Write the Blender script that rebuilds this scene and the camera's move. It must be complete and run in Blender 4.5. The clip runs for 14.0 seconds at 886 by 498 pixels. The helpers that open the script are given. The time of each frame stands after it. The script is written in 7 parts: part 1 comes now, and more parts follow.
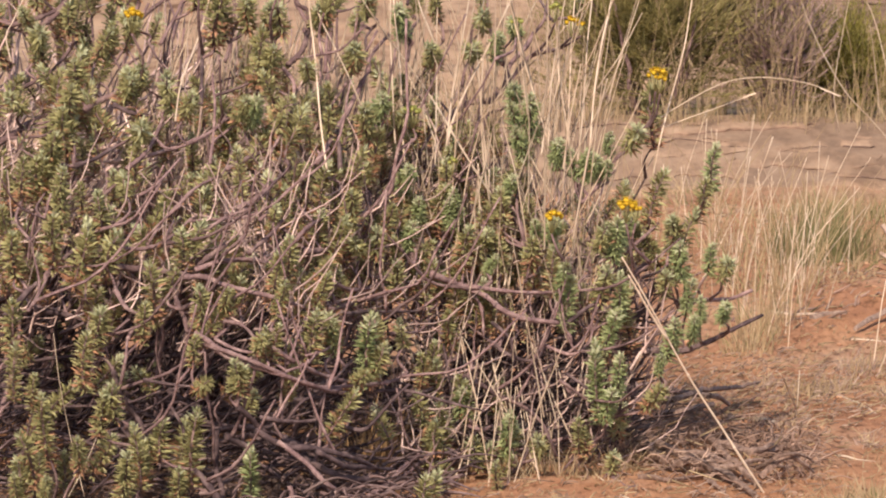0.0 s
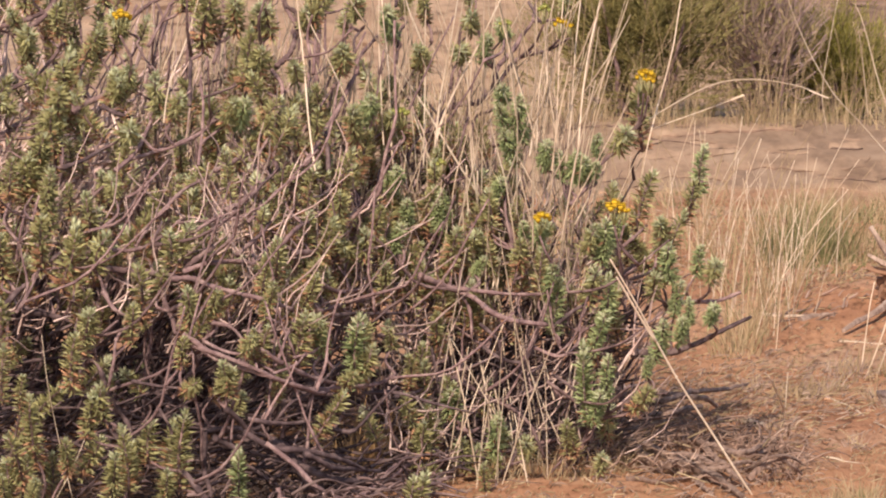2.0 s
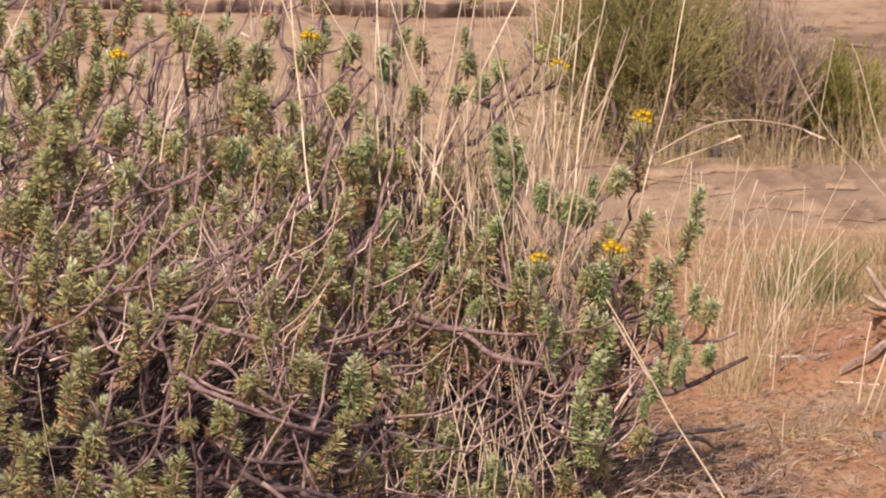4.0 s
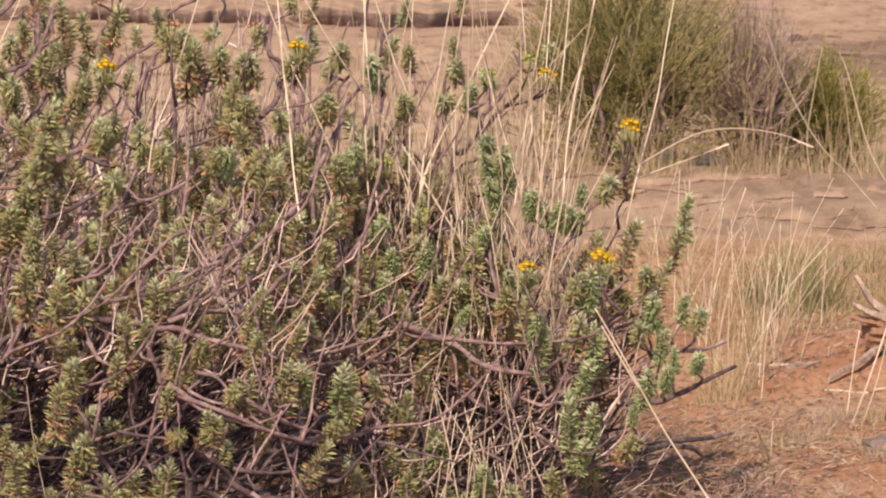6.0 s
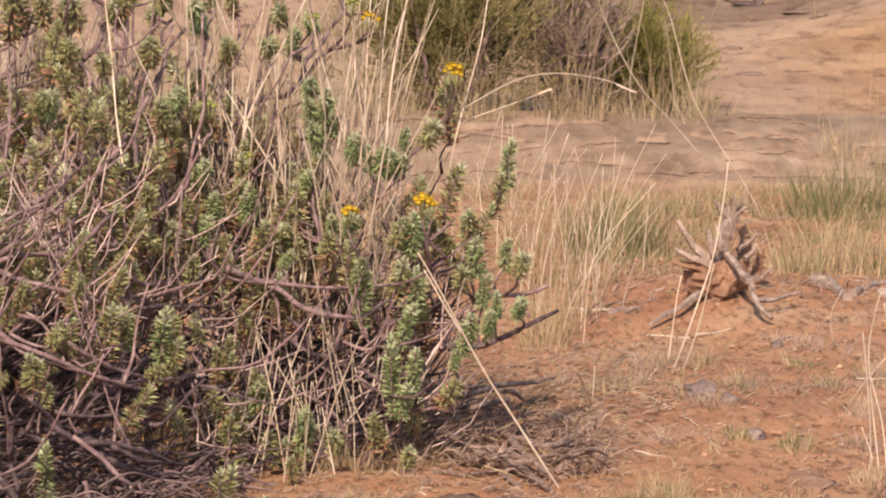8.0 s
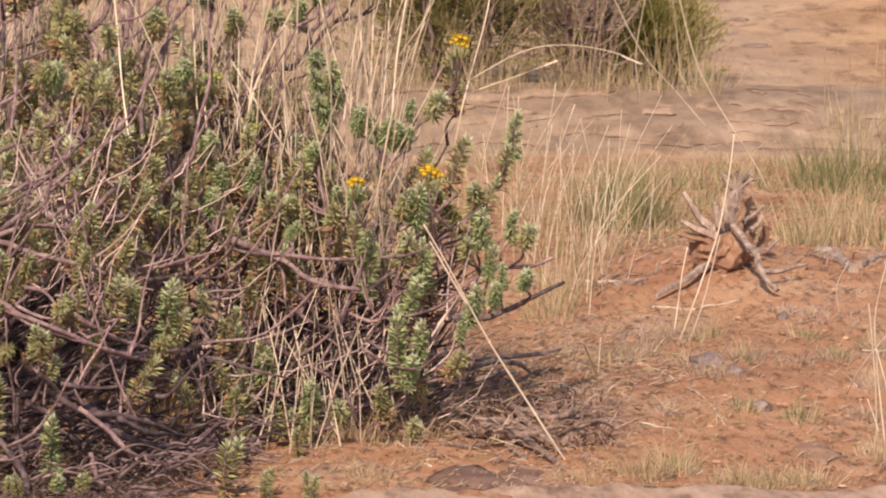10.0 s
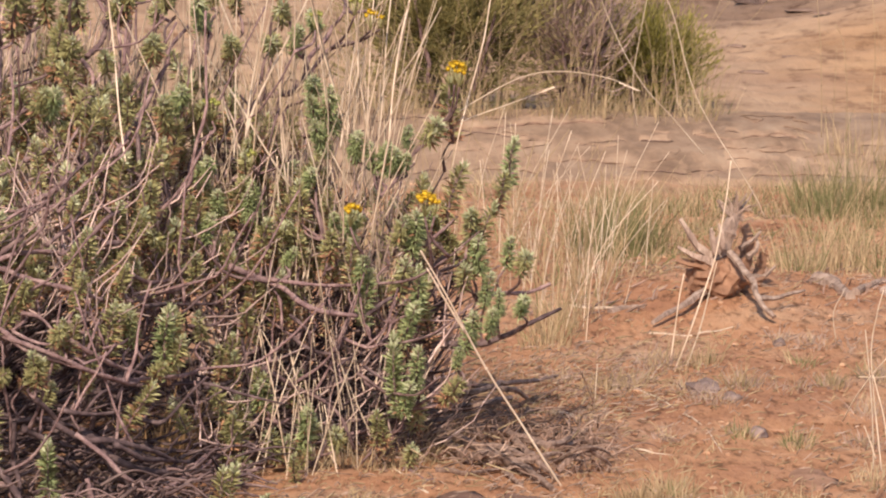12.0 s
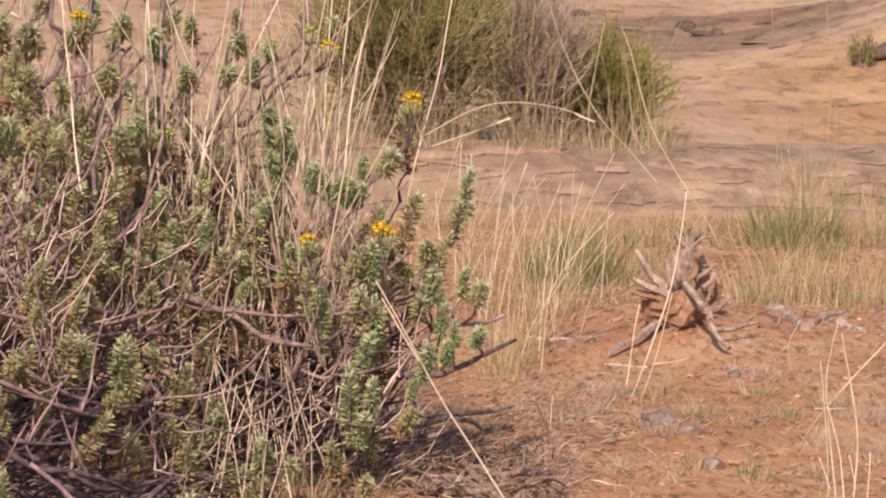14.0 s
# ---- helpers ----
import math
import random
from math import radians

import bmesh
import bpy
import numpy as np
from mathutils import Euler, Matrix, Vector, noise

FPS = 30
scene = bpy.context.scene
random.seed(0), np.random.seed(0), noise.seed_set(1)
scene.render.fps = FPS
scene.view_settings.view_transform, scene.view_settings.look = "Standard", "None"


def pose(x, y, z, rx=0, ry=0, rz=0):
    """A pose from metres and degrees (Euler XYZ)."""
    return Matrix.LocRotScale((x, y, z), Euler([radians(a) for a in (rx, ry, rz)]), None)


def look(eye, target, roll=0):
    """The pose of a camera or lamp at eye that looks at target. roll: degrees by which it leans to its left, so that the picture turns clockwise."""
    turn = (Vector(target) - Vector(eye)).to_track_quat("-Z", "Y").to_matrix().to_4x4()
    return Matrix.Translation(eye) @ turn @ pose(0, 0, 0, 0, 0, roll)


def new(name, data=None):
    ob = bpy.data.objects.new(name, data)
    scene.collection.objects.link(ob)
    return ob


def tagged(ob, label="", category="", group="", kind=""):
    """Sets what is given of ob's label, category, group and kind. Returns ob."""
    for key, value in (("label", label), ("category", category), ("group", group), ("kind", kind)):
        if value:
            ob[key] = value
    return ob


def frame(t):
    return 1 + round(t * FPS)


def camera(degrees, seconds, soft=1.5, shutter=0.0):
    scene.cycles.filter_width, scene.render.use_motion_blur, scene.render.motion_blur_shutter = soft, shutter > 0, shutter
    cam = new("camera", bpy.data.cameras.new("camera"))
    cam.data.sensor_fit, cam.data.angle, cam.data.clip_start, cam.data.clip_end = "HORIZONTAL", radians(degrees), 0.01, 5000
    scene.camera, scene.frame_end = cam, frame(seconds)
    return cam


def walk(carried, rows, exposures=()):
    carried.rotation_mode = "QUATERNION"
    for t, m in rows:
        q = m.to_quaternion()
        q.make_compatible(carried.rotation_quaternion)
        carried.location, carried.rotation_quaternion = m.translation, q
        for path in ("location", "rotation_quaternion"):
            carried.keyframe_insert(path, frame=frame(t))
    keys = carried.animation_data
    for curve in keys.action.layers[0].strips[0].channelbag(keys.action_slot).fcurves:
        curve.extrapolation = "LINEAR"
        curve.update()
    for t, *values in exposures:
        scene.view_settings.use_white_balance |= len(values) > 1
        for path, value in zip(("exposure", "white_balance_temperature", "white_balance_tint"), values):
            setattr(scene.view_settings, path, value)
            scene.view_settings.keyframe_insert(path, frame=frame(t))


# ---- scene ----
cam = camera(10.0, 14.0, soft=2.05)
cam.data.dof.use_dof, cam.data.dof.focus_distance, cam.data.dof.aperture_fstop = True, 10.6, 34.0
EYE = 1.65
# seconds, yaw, pitch, roll of a camera that pans where it stands
TURNS = [
    (0.0, 0.0000, -6.6000, 0.000), (0.5, 0.1458, -6.7582, -0.010), (1.0, 0.0027, -6.8704, -0.038),
    (1.5, 0.0736, -6.7366, 0.022), (2.0, -0.1336, -6.5798, 0.042), (2.5, -0.1350, -6.4466, 0.118),
    (3.0, -0.1247, -6.2110, 0.126), (3.2, -0.1373, -6.1700, 0.126), (5.3, -0.1972, -6.0823, 0.121),
    (5.5, -0.2180, -6.0175, 0.095), (6.0, -0.3049, -6.0200, -0.036), (6.1, -0.4654, -6.0394, 0.001),
    (6.2, -0.7214, -6.0468, 0.037), (6.5, -1.3756, -6.0369, 0.089), (7.0, -2.0506, -6.0170, 0.167),
    (7.5, -2.3827, -6.3628, 0.236), (8.0, -2.3239, -6.6465, 0.397), (10.3, -2.2576, -7.0088, 0.405),
    (10.5, -2.3296, -7.0313, 0.433), (11.0, -2.1909, -6.9723, 0.504), (11.5, -2.1765, -6.8756, 0.516),
    (12.0, -2.2933, -6.6700, 0.462), (12.5, -2.3538, -6.6521, 0.476), (13.0, -2.6379, -6.5701, 0.623),
    (13.5, -2.7396, -6.3537, 0.613), (14.0, -2.7966, -6.3173, 0.647),
]
walk(cam, [(t, pose(0, 0, EYE, 90 + pitch, 0, yaw) @ pose(0, 0, 0, 0, 0, roll)) for t, yaw, pitch, roll in TURNS])

# ---- light: sun on the left behind the camera, clear sky ----
SUN_FROM = Vector((-0.21, -0.725, 0.66)).normalized()
world = bpy.data.worlds.new("sky")
scene.world = world
world.use_nodes = True
sky = world.node_tree.nodes.new("ShaderNodeTexSky")
sky.sky_type, sky.sun_disc = "NISHITA", False
sky.sun_elevation = math.asin(SUN_FROM.z)
sky.sun_rotation = math.atan2(SUN_FROM.x, SUN_FROM.y)
sky.air_density, sky.dust_density = 1.0, 2.0
background = world.node_tree.nodes["Background"]
background.inputs["Strength"].default_value = 0.115
world.node_tree.links.new(sky.outputs["Color"], background.inputs["Color"])
sun = new("sun", bpy.data.lights.new("sun", "SUN"))
sun.data.energy, sun.data.angle, sun.data.color = 4.45, radians(0.6), (1.0, 0.81, 0.62)
sun.matrix_world = look(SUN_FROM * 30, (0, 0, 0))
scene.view_settings.exposure = 0.31


# ---- materials ----
def material(name, colours, scale=8.0, rough=0.85, bump=0.3, bump_scale=60.0, detail=6.0, vary=0.0, leafy=0.0, stretch=(1, 1, 1), island=False, spec=0.3):
    """Colours run along a noise at the given scale (per metre); vary: change from piece to piece; leafy: light let through."""
    m = bpy.data.materials.new(name)
    m.use_nodes = True
    nt = m.node_tree
    n, l = nt.nodes, nt.links
    bsdf = n["Principled BSDF"]
    bsdf.inputs["Roughness"].default_value = rough
    bsdf.inputs["Specular IOR Level"].default_value = spec
    co = n.new("ShaderNodeTexCoord")
    mp = n.new("ShaderNodeMapping")
    mp.inputs["Scale"].default_value = stretch
    l.new(co.outputs["Object"], mp.inputs["Vector"])
    no = n.new("ShaderNodeTexNoise")
    no.inputs["Scale"].default_value, no.inputs["Detail"].default_value, no.inputs["Roughness"].default_value = scale, detail, 0.62
    l.new(mp.outputs["Vector"], no.inputs["Vector"])
    cr = n.new("ShaderNodeValToRGB")
    el = cr.color_ramp.elements
    while len(el) < len(colours):
        el.new(0.5)
    for i, c in enumerate(colours):
        el[i].position = 0.3 + 0.4 * i / max(1, len(colours) - 1)
        el[i].color = (*c, 1)
    l.new(no.outputs["Fac"], cr.inputs["Fac"])
    colour = cr.outputs["Color"]
    if vary:
        if island:
            rnd = n.new("ShaderNodeNewGeometry").outputs["Random Per Island"]
        else:
            rnd = n.new("ShaderNodeObjectInfo").outputs["Random"]
        mr = n.new("ShaderNodeMapRange")
        mr.inputs["To Min"].default_value, mr.inputs["To Max"].default_value = 1 - vary, 1 + vary
        l.new(rnd, mr.inputs["Value"])
        hs = n.new("ShaderNodeHueSaturation")
        l.new(mr.outputs["Result"], hs.inputs["Value"])
        l.new(colour, hs.inputs["Color"])
        colour = hs.outputs["Color"]
    l.new(colour, bsdf.inputs["Base Color"])
    if bump:
        n2 = n.new("ShaderNodeTexNoise")
        n2.inputs["Scale"].default_value, n2.inputs["Detail"].default_value = bump_scale, 5.0
        l.new(mp.outputs["Vector"], n2.inputs["Vector"])
        bp = n.new("ShaderNodeBump")
        bp.inputs["Strength"].default_value, bp.inputs["Distance"].default_value = bump, 0.01
        l.new(n2.outputs["Fac"], bp.inputs["Height"])
        l.new(bp.outputs["Normal"], bsdf.inputs["Normal"])
    if leafy:
        tr = n.new("ShaderNodeBsdfTranslucent")
        l.new(colour, tr.inputs["Color"])
        mx = n.new("ShaderNodeMixShader")
        mx.inputs["Fac"].default_value = leafy
        l.new(bsdf.outputs["BSDF"], mx.inputs[1])
        l.new(tr.outputs["BSDF"], mx.inputs[2])
        l.new(mx.outputs["Shader"], n["Material Output"].inputs["Surface"])
    return m


def ground_material():
    """Red sand that gives way to pale sandstone bedrock, with dust, grit and stains on both."""
    m = bpy.data.materials.new("sand_and_bedrock")
    m.use_nodes = True
    nt = m.node_tree
    n, l = nt.nodes, nt.links
    bsdf = n["Principled BSDF"]
    bsdf.inputs["Roughness"].default_value, bsdf.inputs["Specular IOR Level"].default_value = 0.95, 0.15
    co = n.new("ShaderNodeTexCoord").outputs["Object"]

    def noise_of(scale, detail=6.0, stretch=(1, 1, 1)):
        mp = n.new("ShaderNodeMapping")
        mp.inputs["Scale"].default_value = stretch
        l.new(co, mp.inputs["Vector"])
        t = n.new("ShaderNodeTexNoise")
        t.inputs["Scale"].default_value, t.inputs["Detail"].default_value, t.inputs["Roughness"].default_value = scale, detail, 0.65
        l.new(mp.outputs["Vector"], t.inputs["Vector"])
        return t.outputs["Fac"]

    def ramp_of(fac, *stops):
        r = n.new("ShaderNodeValToRGB")
        while len(r.color_ramp.elements) < len(stops):
            r.color_ramp.elements.new(0.5)
        for e, (p, c) in zip(r.color_ramp.elements, stops):
            e.position, e.color = p, (*c, 1)
        l.new(fac, r.inputs["Fac"])
        return r.outputs["Color"]

    def mixed(fac, a, b, kind="MIX"):
        x = n.new("ShaderNodeMix")
        x.data_type, x.blend_type = "RGBA", kind
        if isinstance(fac, float):
            x.inputs["Factor"].default_value = fac
        else:
            l.new(fac, x.inputs["Factor"])
        l.new(a, x.inputs["A"])
        l.new(b, x.inputs["B"])
        return x.outputs["Result"]

    sand = ramp_of(noise_of(2.2), (0.30, (0.350, 0.178, 0.102)), (0.5, (0.475, 0.258, 0.150)), (0.68, (0.54, 0.360, 0.240)))
    grit = ramp_of(noise_of(42.0, 8.0, (1, 0.3, 1)), (0.36, (0.30, 0.26, 0.24)), (0.47, (0.85, 0.82, 0.80)), (0.62, (1, 1, 1)))
    sand = mixed(0.8, sand, grit, "MULTIPLY")
    dust = ramp_of(noise_of(5.0, 7.0, (1, 0.35, 1)), (0.42, (0.76, 0.70, 0.75)), (0.54, (1, 1, 1)))
    sand = mixed(0.55, sand, dust, "MULTIPLY")
    rock = ramp_of(noise_of(1.6, 8.0, (0.8, 0.55, 3)), (0.30, (0.32, 0.207, 0.136)), (0.48, (0.41, 0.275, 0.188)), (0.66, (0.475, 0.338, 0.238)))
    crack = ramp_of(noise_of(4.6, 8.0, (0.5, 1.0, 3)), (0.0, (1, 1, 1)), (0.59, (1, 1, 1)), (0.625, (0.45, 0.38, 0.36)))
    stain = ramp_of(noise_of(0.55, 4.0, (0.5, 1.2, 1)), (0.36, (0.80, 0.76, 0.77)), (0.46, (1, 1, 1)))
    lichen = ramp_of(noise_of(13.0, 8.0, (0.8, 0.30, 2)), (0.36, (0.60, 0.55, 0.55)), (0.48, (1, 1, 1)), (0.66, (1.10, 1.09, 1.09)))
    rock = mixed(0.9, rock, lichen, "MULTIPLY")
    rock = mixed(0.9, rock, crack, "MULTIPLY")
    rock = mixed(0.8, rock, stain, "MULTIPLY")
    # grey weathering crust on one stretch of the far slope
    off = n.new("ShaderNodeVectorMath")
    off.operation = "SUBTRACT"
    off.inputs[1].default_value = (2.25, 22.9, 0.0)
    l.new(co, off.inputs[0])
    flat = n.new("ShaderNodeVectorMath")
    flat.operation = "MULTIPLY"
    flat.inputs[1].default_value = (1.25, 0.75, 0.0)
    l.new(off.outputs["Vector"], flat.inputs[0])
    far = n.new("ShaderNodeVectorMath")
    far.operation = "LENGTH"
    l.new(flat.outputs["Vector"], far.inputs[0])
    rim = n.new("ShaderNodeMath")
    rim.operation = "MULTIPLY_ADD"
    rim.inputs[1].default_value = 2.4
    l.new(noise_of(2.3, 8.0, (0.6, 1.8, 1)), rim.inputs[0])
    l.new(far.outputs["Value"], rim.inputs[2])
    crust = n.new("ShaderNodeRGB").outputs["Color"]
    crust.default_value = (0.58, 0.56, 0.58, 1)
    here = n.new("ShaderNodeMapRange")
    here.inputs["From Min"].default_value, here.inputs["From Max"].default_value = 2.5, 2.0
    l.new(rim.outputs["Value"], here.inputs["Value"])
    rock = mixed(here.outputs["Result"], rock, mixed(1.0, rock, crust, "MULTIPLY"))
    # the hump is of a more orange sandstone
    sep = n.new("ShaderNodeSeparateXYZ")
    l.new(co, sep.inputs["Vector"])
    wide = n.new("ShaderNodeMath")
    wide.operation = "MULTIPLY_ADD"
    wide.inputs[1].default_value = 0.9
    l.new(noise_of(1.1, 5.0), wide.inputs[0])
    l.new(sep.outputs["X"], wide.inputs[2])
    tone = n.new("ShaderNodeMapRange")
    tone.inputs["From Min"].default_value, tone.inputs["From Max"].default_value = 2.35, 2.85
    l.new(wide.outputs["Value"], tone.inputs["Value"])
    back = n.new("ShaderNodeMapRange")
    back.inputs["From Min"].default_value, back.inputs["From Max"].default_value = 21.5, 20.0
    l.new(sep.outputs["Y"], back.inputs["Value"])
    both = n.new("ShaderNodeMath")
    both.operation = "MULTIPLY"
    l.new(tone.outputs["Result"], both.inputs[0])
    l.new(back.outputs["Result"], both.inputs[1])
    orange = ramp_of(noise_of(3.0, 8.0, (0.8, 0.5, 3)), (0.3, (1.04, 0.93, 0.78)), (0.7, (1.10, 1.01, 0.87)))
    rock = mixed(both.outputs["Value"], rock, mixed(1.0, rock, orange, "MULTIPLY"))
    edge = n.new("ShaderNodeMath")
    edge.operation = "MULTIPLY_ADD"
    edge.inputs[1].default_value = 3.0
    l.new(noise_of(1.6), edge.inputs[0])
    l.new(sep.outputs["Y"], edge.inputs[2])
    mask = n.new("ShaderNodeMapRange")
    mask.inputs["From Min"].default_value, mask.inputs["From Max"].default_value = 16.9, 17.7
    l.new(edge.outputs["Value"], mask.inputs["Value"])
    l.new(mixed(mask.outputs["Result"], sand, rock), bsdf.inputs["Base Color"])
    bp = n.new("ShaderNodeBump")
    bp.inputs["Strength"].default_value, bp.inputs["Distance"].default_value = 0.75, 0.03
    l.new(noise_of(24.0, 8.0, (1, 0.3, 1)), bp.inputs["Height"])
    l.new(bp.outputs["Normal"], bsdf.inputs["Normal"])
    return m


M_GROUND = ground_material()
M_ROCK = material("sandstone", [(0.159, 0.103, 0.073), (0.278, 0.188, 0.133), (0.358, 0.257, 0.187)], 9.0, 0.93, 1.0, 22, 8, stretch=(1, 0.35, 3), vary=0.12)
M_ROCKFACE = material("weathered_rock_face", [(0.15, 0.092, 0.07), (0.25, 0.162, 0.125), (0.36, 0.245, 0.19)], 9.0, 0.95, 0.8, 40, 8, stretch=(0.7, 1, 4))
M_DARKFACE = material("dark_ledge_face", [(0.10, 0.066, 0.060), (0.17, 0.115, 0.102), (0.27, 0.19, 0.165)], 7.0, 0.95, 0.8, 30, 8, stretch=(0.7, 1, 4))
# purplish dead wood, coloured darker to hold the shade inside the shrub
M_SHADEWOOD = material("shaded_dead_wood", [(0.03, 0.02, 0.025), (0.09, 0.061, 0.067), (0.21, 0.152, 0.156)], 30.0, 0.9, 0.4, 90, vary=0.45, island=True)
M_SLAB = material("pale_slab", [(0.15, 0.092, 0.066), (0.37, 0.245, 0.178), (0.48, 0.34, 0.26)], 16.0, 0.93, 1.0, 40, 8, stretch=(1, 0.35, 3))
M_REDSTONE = material("red_stone", [(0.11, 0.062, 0.047), (0.18, 0.102, 0.078), (0.27, 0.165, 0.13)], 9.0, 0.9, 0.4, 40, vary=0.1)
M_SOIL = material("hard_soil", [(0.17, 0.092, 0.062), (0.28, 0.158, 0.105), (0.38, 0.228, 0.155)], 14.0, 0.95, 0.8, 50)
M_CLOD = material("soil_clod", [(0.20, 0.105, 0.068), (0.31, 0.168, 0.105), (0.42, 0.25, 0.165)], 14.0, 0.95, 0.0, vary=0.3, island=True)
M_GREYSTONE = material("grey_stone", [(0.10, 0.07, 0.066), (0.20, 0.145, 0.135), (0.33, 0.25, 0.23)], 14.0, 0.9, 0.5, 50, vary=0.2)
M_DARKSTONE = material("dark_stone", [(0.055, 0.034, 0.029), (0.10, 0.065, 0.056), (0.16, 0.11, 0.094)], 10.0, 0.9, 0.5, 40, vary=0.2)
M_BARK = material("shrub_bark", [(0.111, 0.069, 0.075), (0.211, 0.137, 0.142), (0.36, 0.256, 0.248)], 40.0, 0.9, 0.6, 120, vary=0.28)
M_DEADWOOD = material("weathered_wood", [(0.19, 0.13, 0.108), (0.37, 0.272, 0.228), (0.54, 0.425, 0.365)], 16.0, 0.9, 0.8, 60, stretch=(3, 3, 0.7), vary=0.12)
M_DRYTWIG = material("dry_inner_twig", [(0.238, 0.164, 0.164), (0.499, 0.362, 0.344), (0.76, 0.6, 0.552)], 12.0, 0.9, 0.0, vary=0.45, island=True)
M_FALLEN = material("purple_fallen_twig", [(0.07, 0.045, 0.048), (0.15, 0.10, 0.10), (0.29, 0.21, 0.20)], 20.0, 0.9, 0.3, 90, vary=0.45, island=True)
M_HEAP = material("fallen_twig", [(0.13, 0.082, 0.066), (0.29, 0.192, 0.155), (0.48, 0.35, 0.285)], 12.0, 0.9, 0.3, 90, vary=0.45, island=True)
M_HEAPWOOD = material("old_root_wood", [(0.12, 0.078, 0.065), (0.265, 0.18, 0.15), (0.42, 0.31, 0.262)], 22.0, 0.9, 0.8, 70, 8, stretch=(3, 3, 0.8), vary=0.2)
M_CHIPS = material("grey_wood_chip", [(0.15, 0.098, 0.080), (0.28, 0.19, 0.16), (0.42, 0.30, 0.255)], 14.0, 0.9, 0.3, 60, vary=0.35, island=True)
M_TWIG = material("dead_twig", [(0.16, 0.11, 0.09), (0.30, 0.215, 0.175), (0.45, 0.34, 0.275)], 30.0, 0.9, 0.3, 90, vary=0.35, island=True)
M_LEAF_TIP = material("leaf_young", [(0.322, 0.348, 0.203), (0.499, 0.52, 0.338), (0.697, 0.718, 0.541)], 18.0, 0.7, 0.0, vary=0.25, leafy=0.30, island=True)
M_LEAF = material("leaf_olive", [(0.191, 0.182, 0.085), (0.364, 0.348, 0.167), (0.565, 0.539, 0.307)], 18.0, 0.7, 0.0, vary=0.3, leafy=0.30, island=True)
M_LEAF_FRESH = material("leaf_green", [(0.185, 0.228, 0.105), (0.34, 0.392, 0.192), (0.54, 0.585, 0.345)], 18.0, 0.7, 0.0, vary=0.3, leafy=0.30, island=True)
M_LEAF_DRY = material("leaf_withered", [(0.23, 0.113, 0.071), (0.414, 0.221, 0.136), (0.575, 0.345, 0.218)], 18.0, 0.8, 0.0, vary=0.3, leafy=0.15, island=True)
M_PETAL = material("yellow_floret", [(0.42, 0.26, 0.02), (0.58, 0.39, 0.025), (0.66, 0.47, 0.05)], 90.0, 0.7, 0.0, vary=0.15, island=True)
M_BUD = material("green_bud", [(0.24, 0.27, 0.08), (0.36, 0.38, 0.12), (0.45, 0.42, 0.10)], 90.0, 0.7, 0.0, vary=0.2, island=True)
M_STRAW = material("dry_straw", [(0.47, 0.35, 0.265), (0.65, 0.52, 0.415), (0.8, 0.68, 0.565)], 9.0, 0.65, 0.0, vary=0.2, leafy=0.1)
M_STRAWS = material("dry_grass", [(0.244, 0.169, 0.097), (0.376, 0.279, 0.172), (0.536, 0.423, 0.287)], 9.0, 0.7, 0.0, vary=0.3, leafy=0.2, island=True)
M_SHRUBSTRAW = material("bleached_straw", [(0.4, 0.29, 0.21), (0.57, 0.445, 0.345), (0.73, 0.61, 0.49)], 9.0, 0.7, 0.0, vary=0.3, leafy=0.15, island=True)
M_ORANGESTRAW = material("orange_straw", [(0.34, 0.20, 0.10), (0.52, 0.33, 0.17), (0.68, 0.48, 0.29)], 9.0, 0.7, 0.0, vary=0.25, leafy=0.15, island=True)
M_DEADTUFT = material("dead_grass", [(0.17, 0.12, 0.105), (0.32, 0.235, 0.205), (0.50, 0.39, 0.34)], 9.0, 0.8, 0.0, vary=0.35, leafy=0.1, island=True)
M_GREENGRASS = material("green_grass", [(0.105, 0.108, 0.045), (0.175, 0.172, 0.078), (0.28, 0.258, 0.13)], 9.0, 0.7, 0.0, vary=0.3, leafy=0.25, island=True)
M_BROOM = material("olive_broom", [(0.2, 0.178, 0.072), (0.32, 0.282, 0.118), (0.45, 0.395, 0.19)], 3.0, 0.8, 0.0, vary=0.4, leafy=0.4, island=True)
M_GREENBROOM = material("green_broom", [(0.20, 0.19, 0.045), (0.30, 0.27, 0.07), (0.41, 0.36, 0.12)], 3.0, 0.8, 0.0, vary=0.4, leafy=0.4, island=True)
M_GREYTWIG = material("grey_purple_twig", [(0.22, 0.15, 0.148), (0.36, 0.258, 0.25), (0.49, 0.372, 0.36)], 5.0, 0.85, 0.0, vary=0.35, leafy=0.0, island=True)
# brown leaf litter, with the shrub's shade on the ground put into its colour
M_SHADELITTER = material("shaded_fallen_leaf", [(0.05, 0.034, 0.032), (0.11, 0.075, 0.068), (0.2, 0.14, 0.12)], 9.0, 0.9, 0.0, vary=0.4, island=True)
M_GRIT = material("grit", [(0.22, 0.12, 0.08), (0.38, 0.22, 0.14), (0.50, 0.34, 0.24)], 6.0, 0.9, 0.0, vary=0.35, island=True)


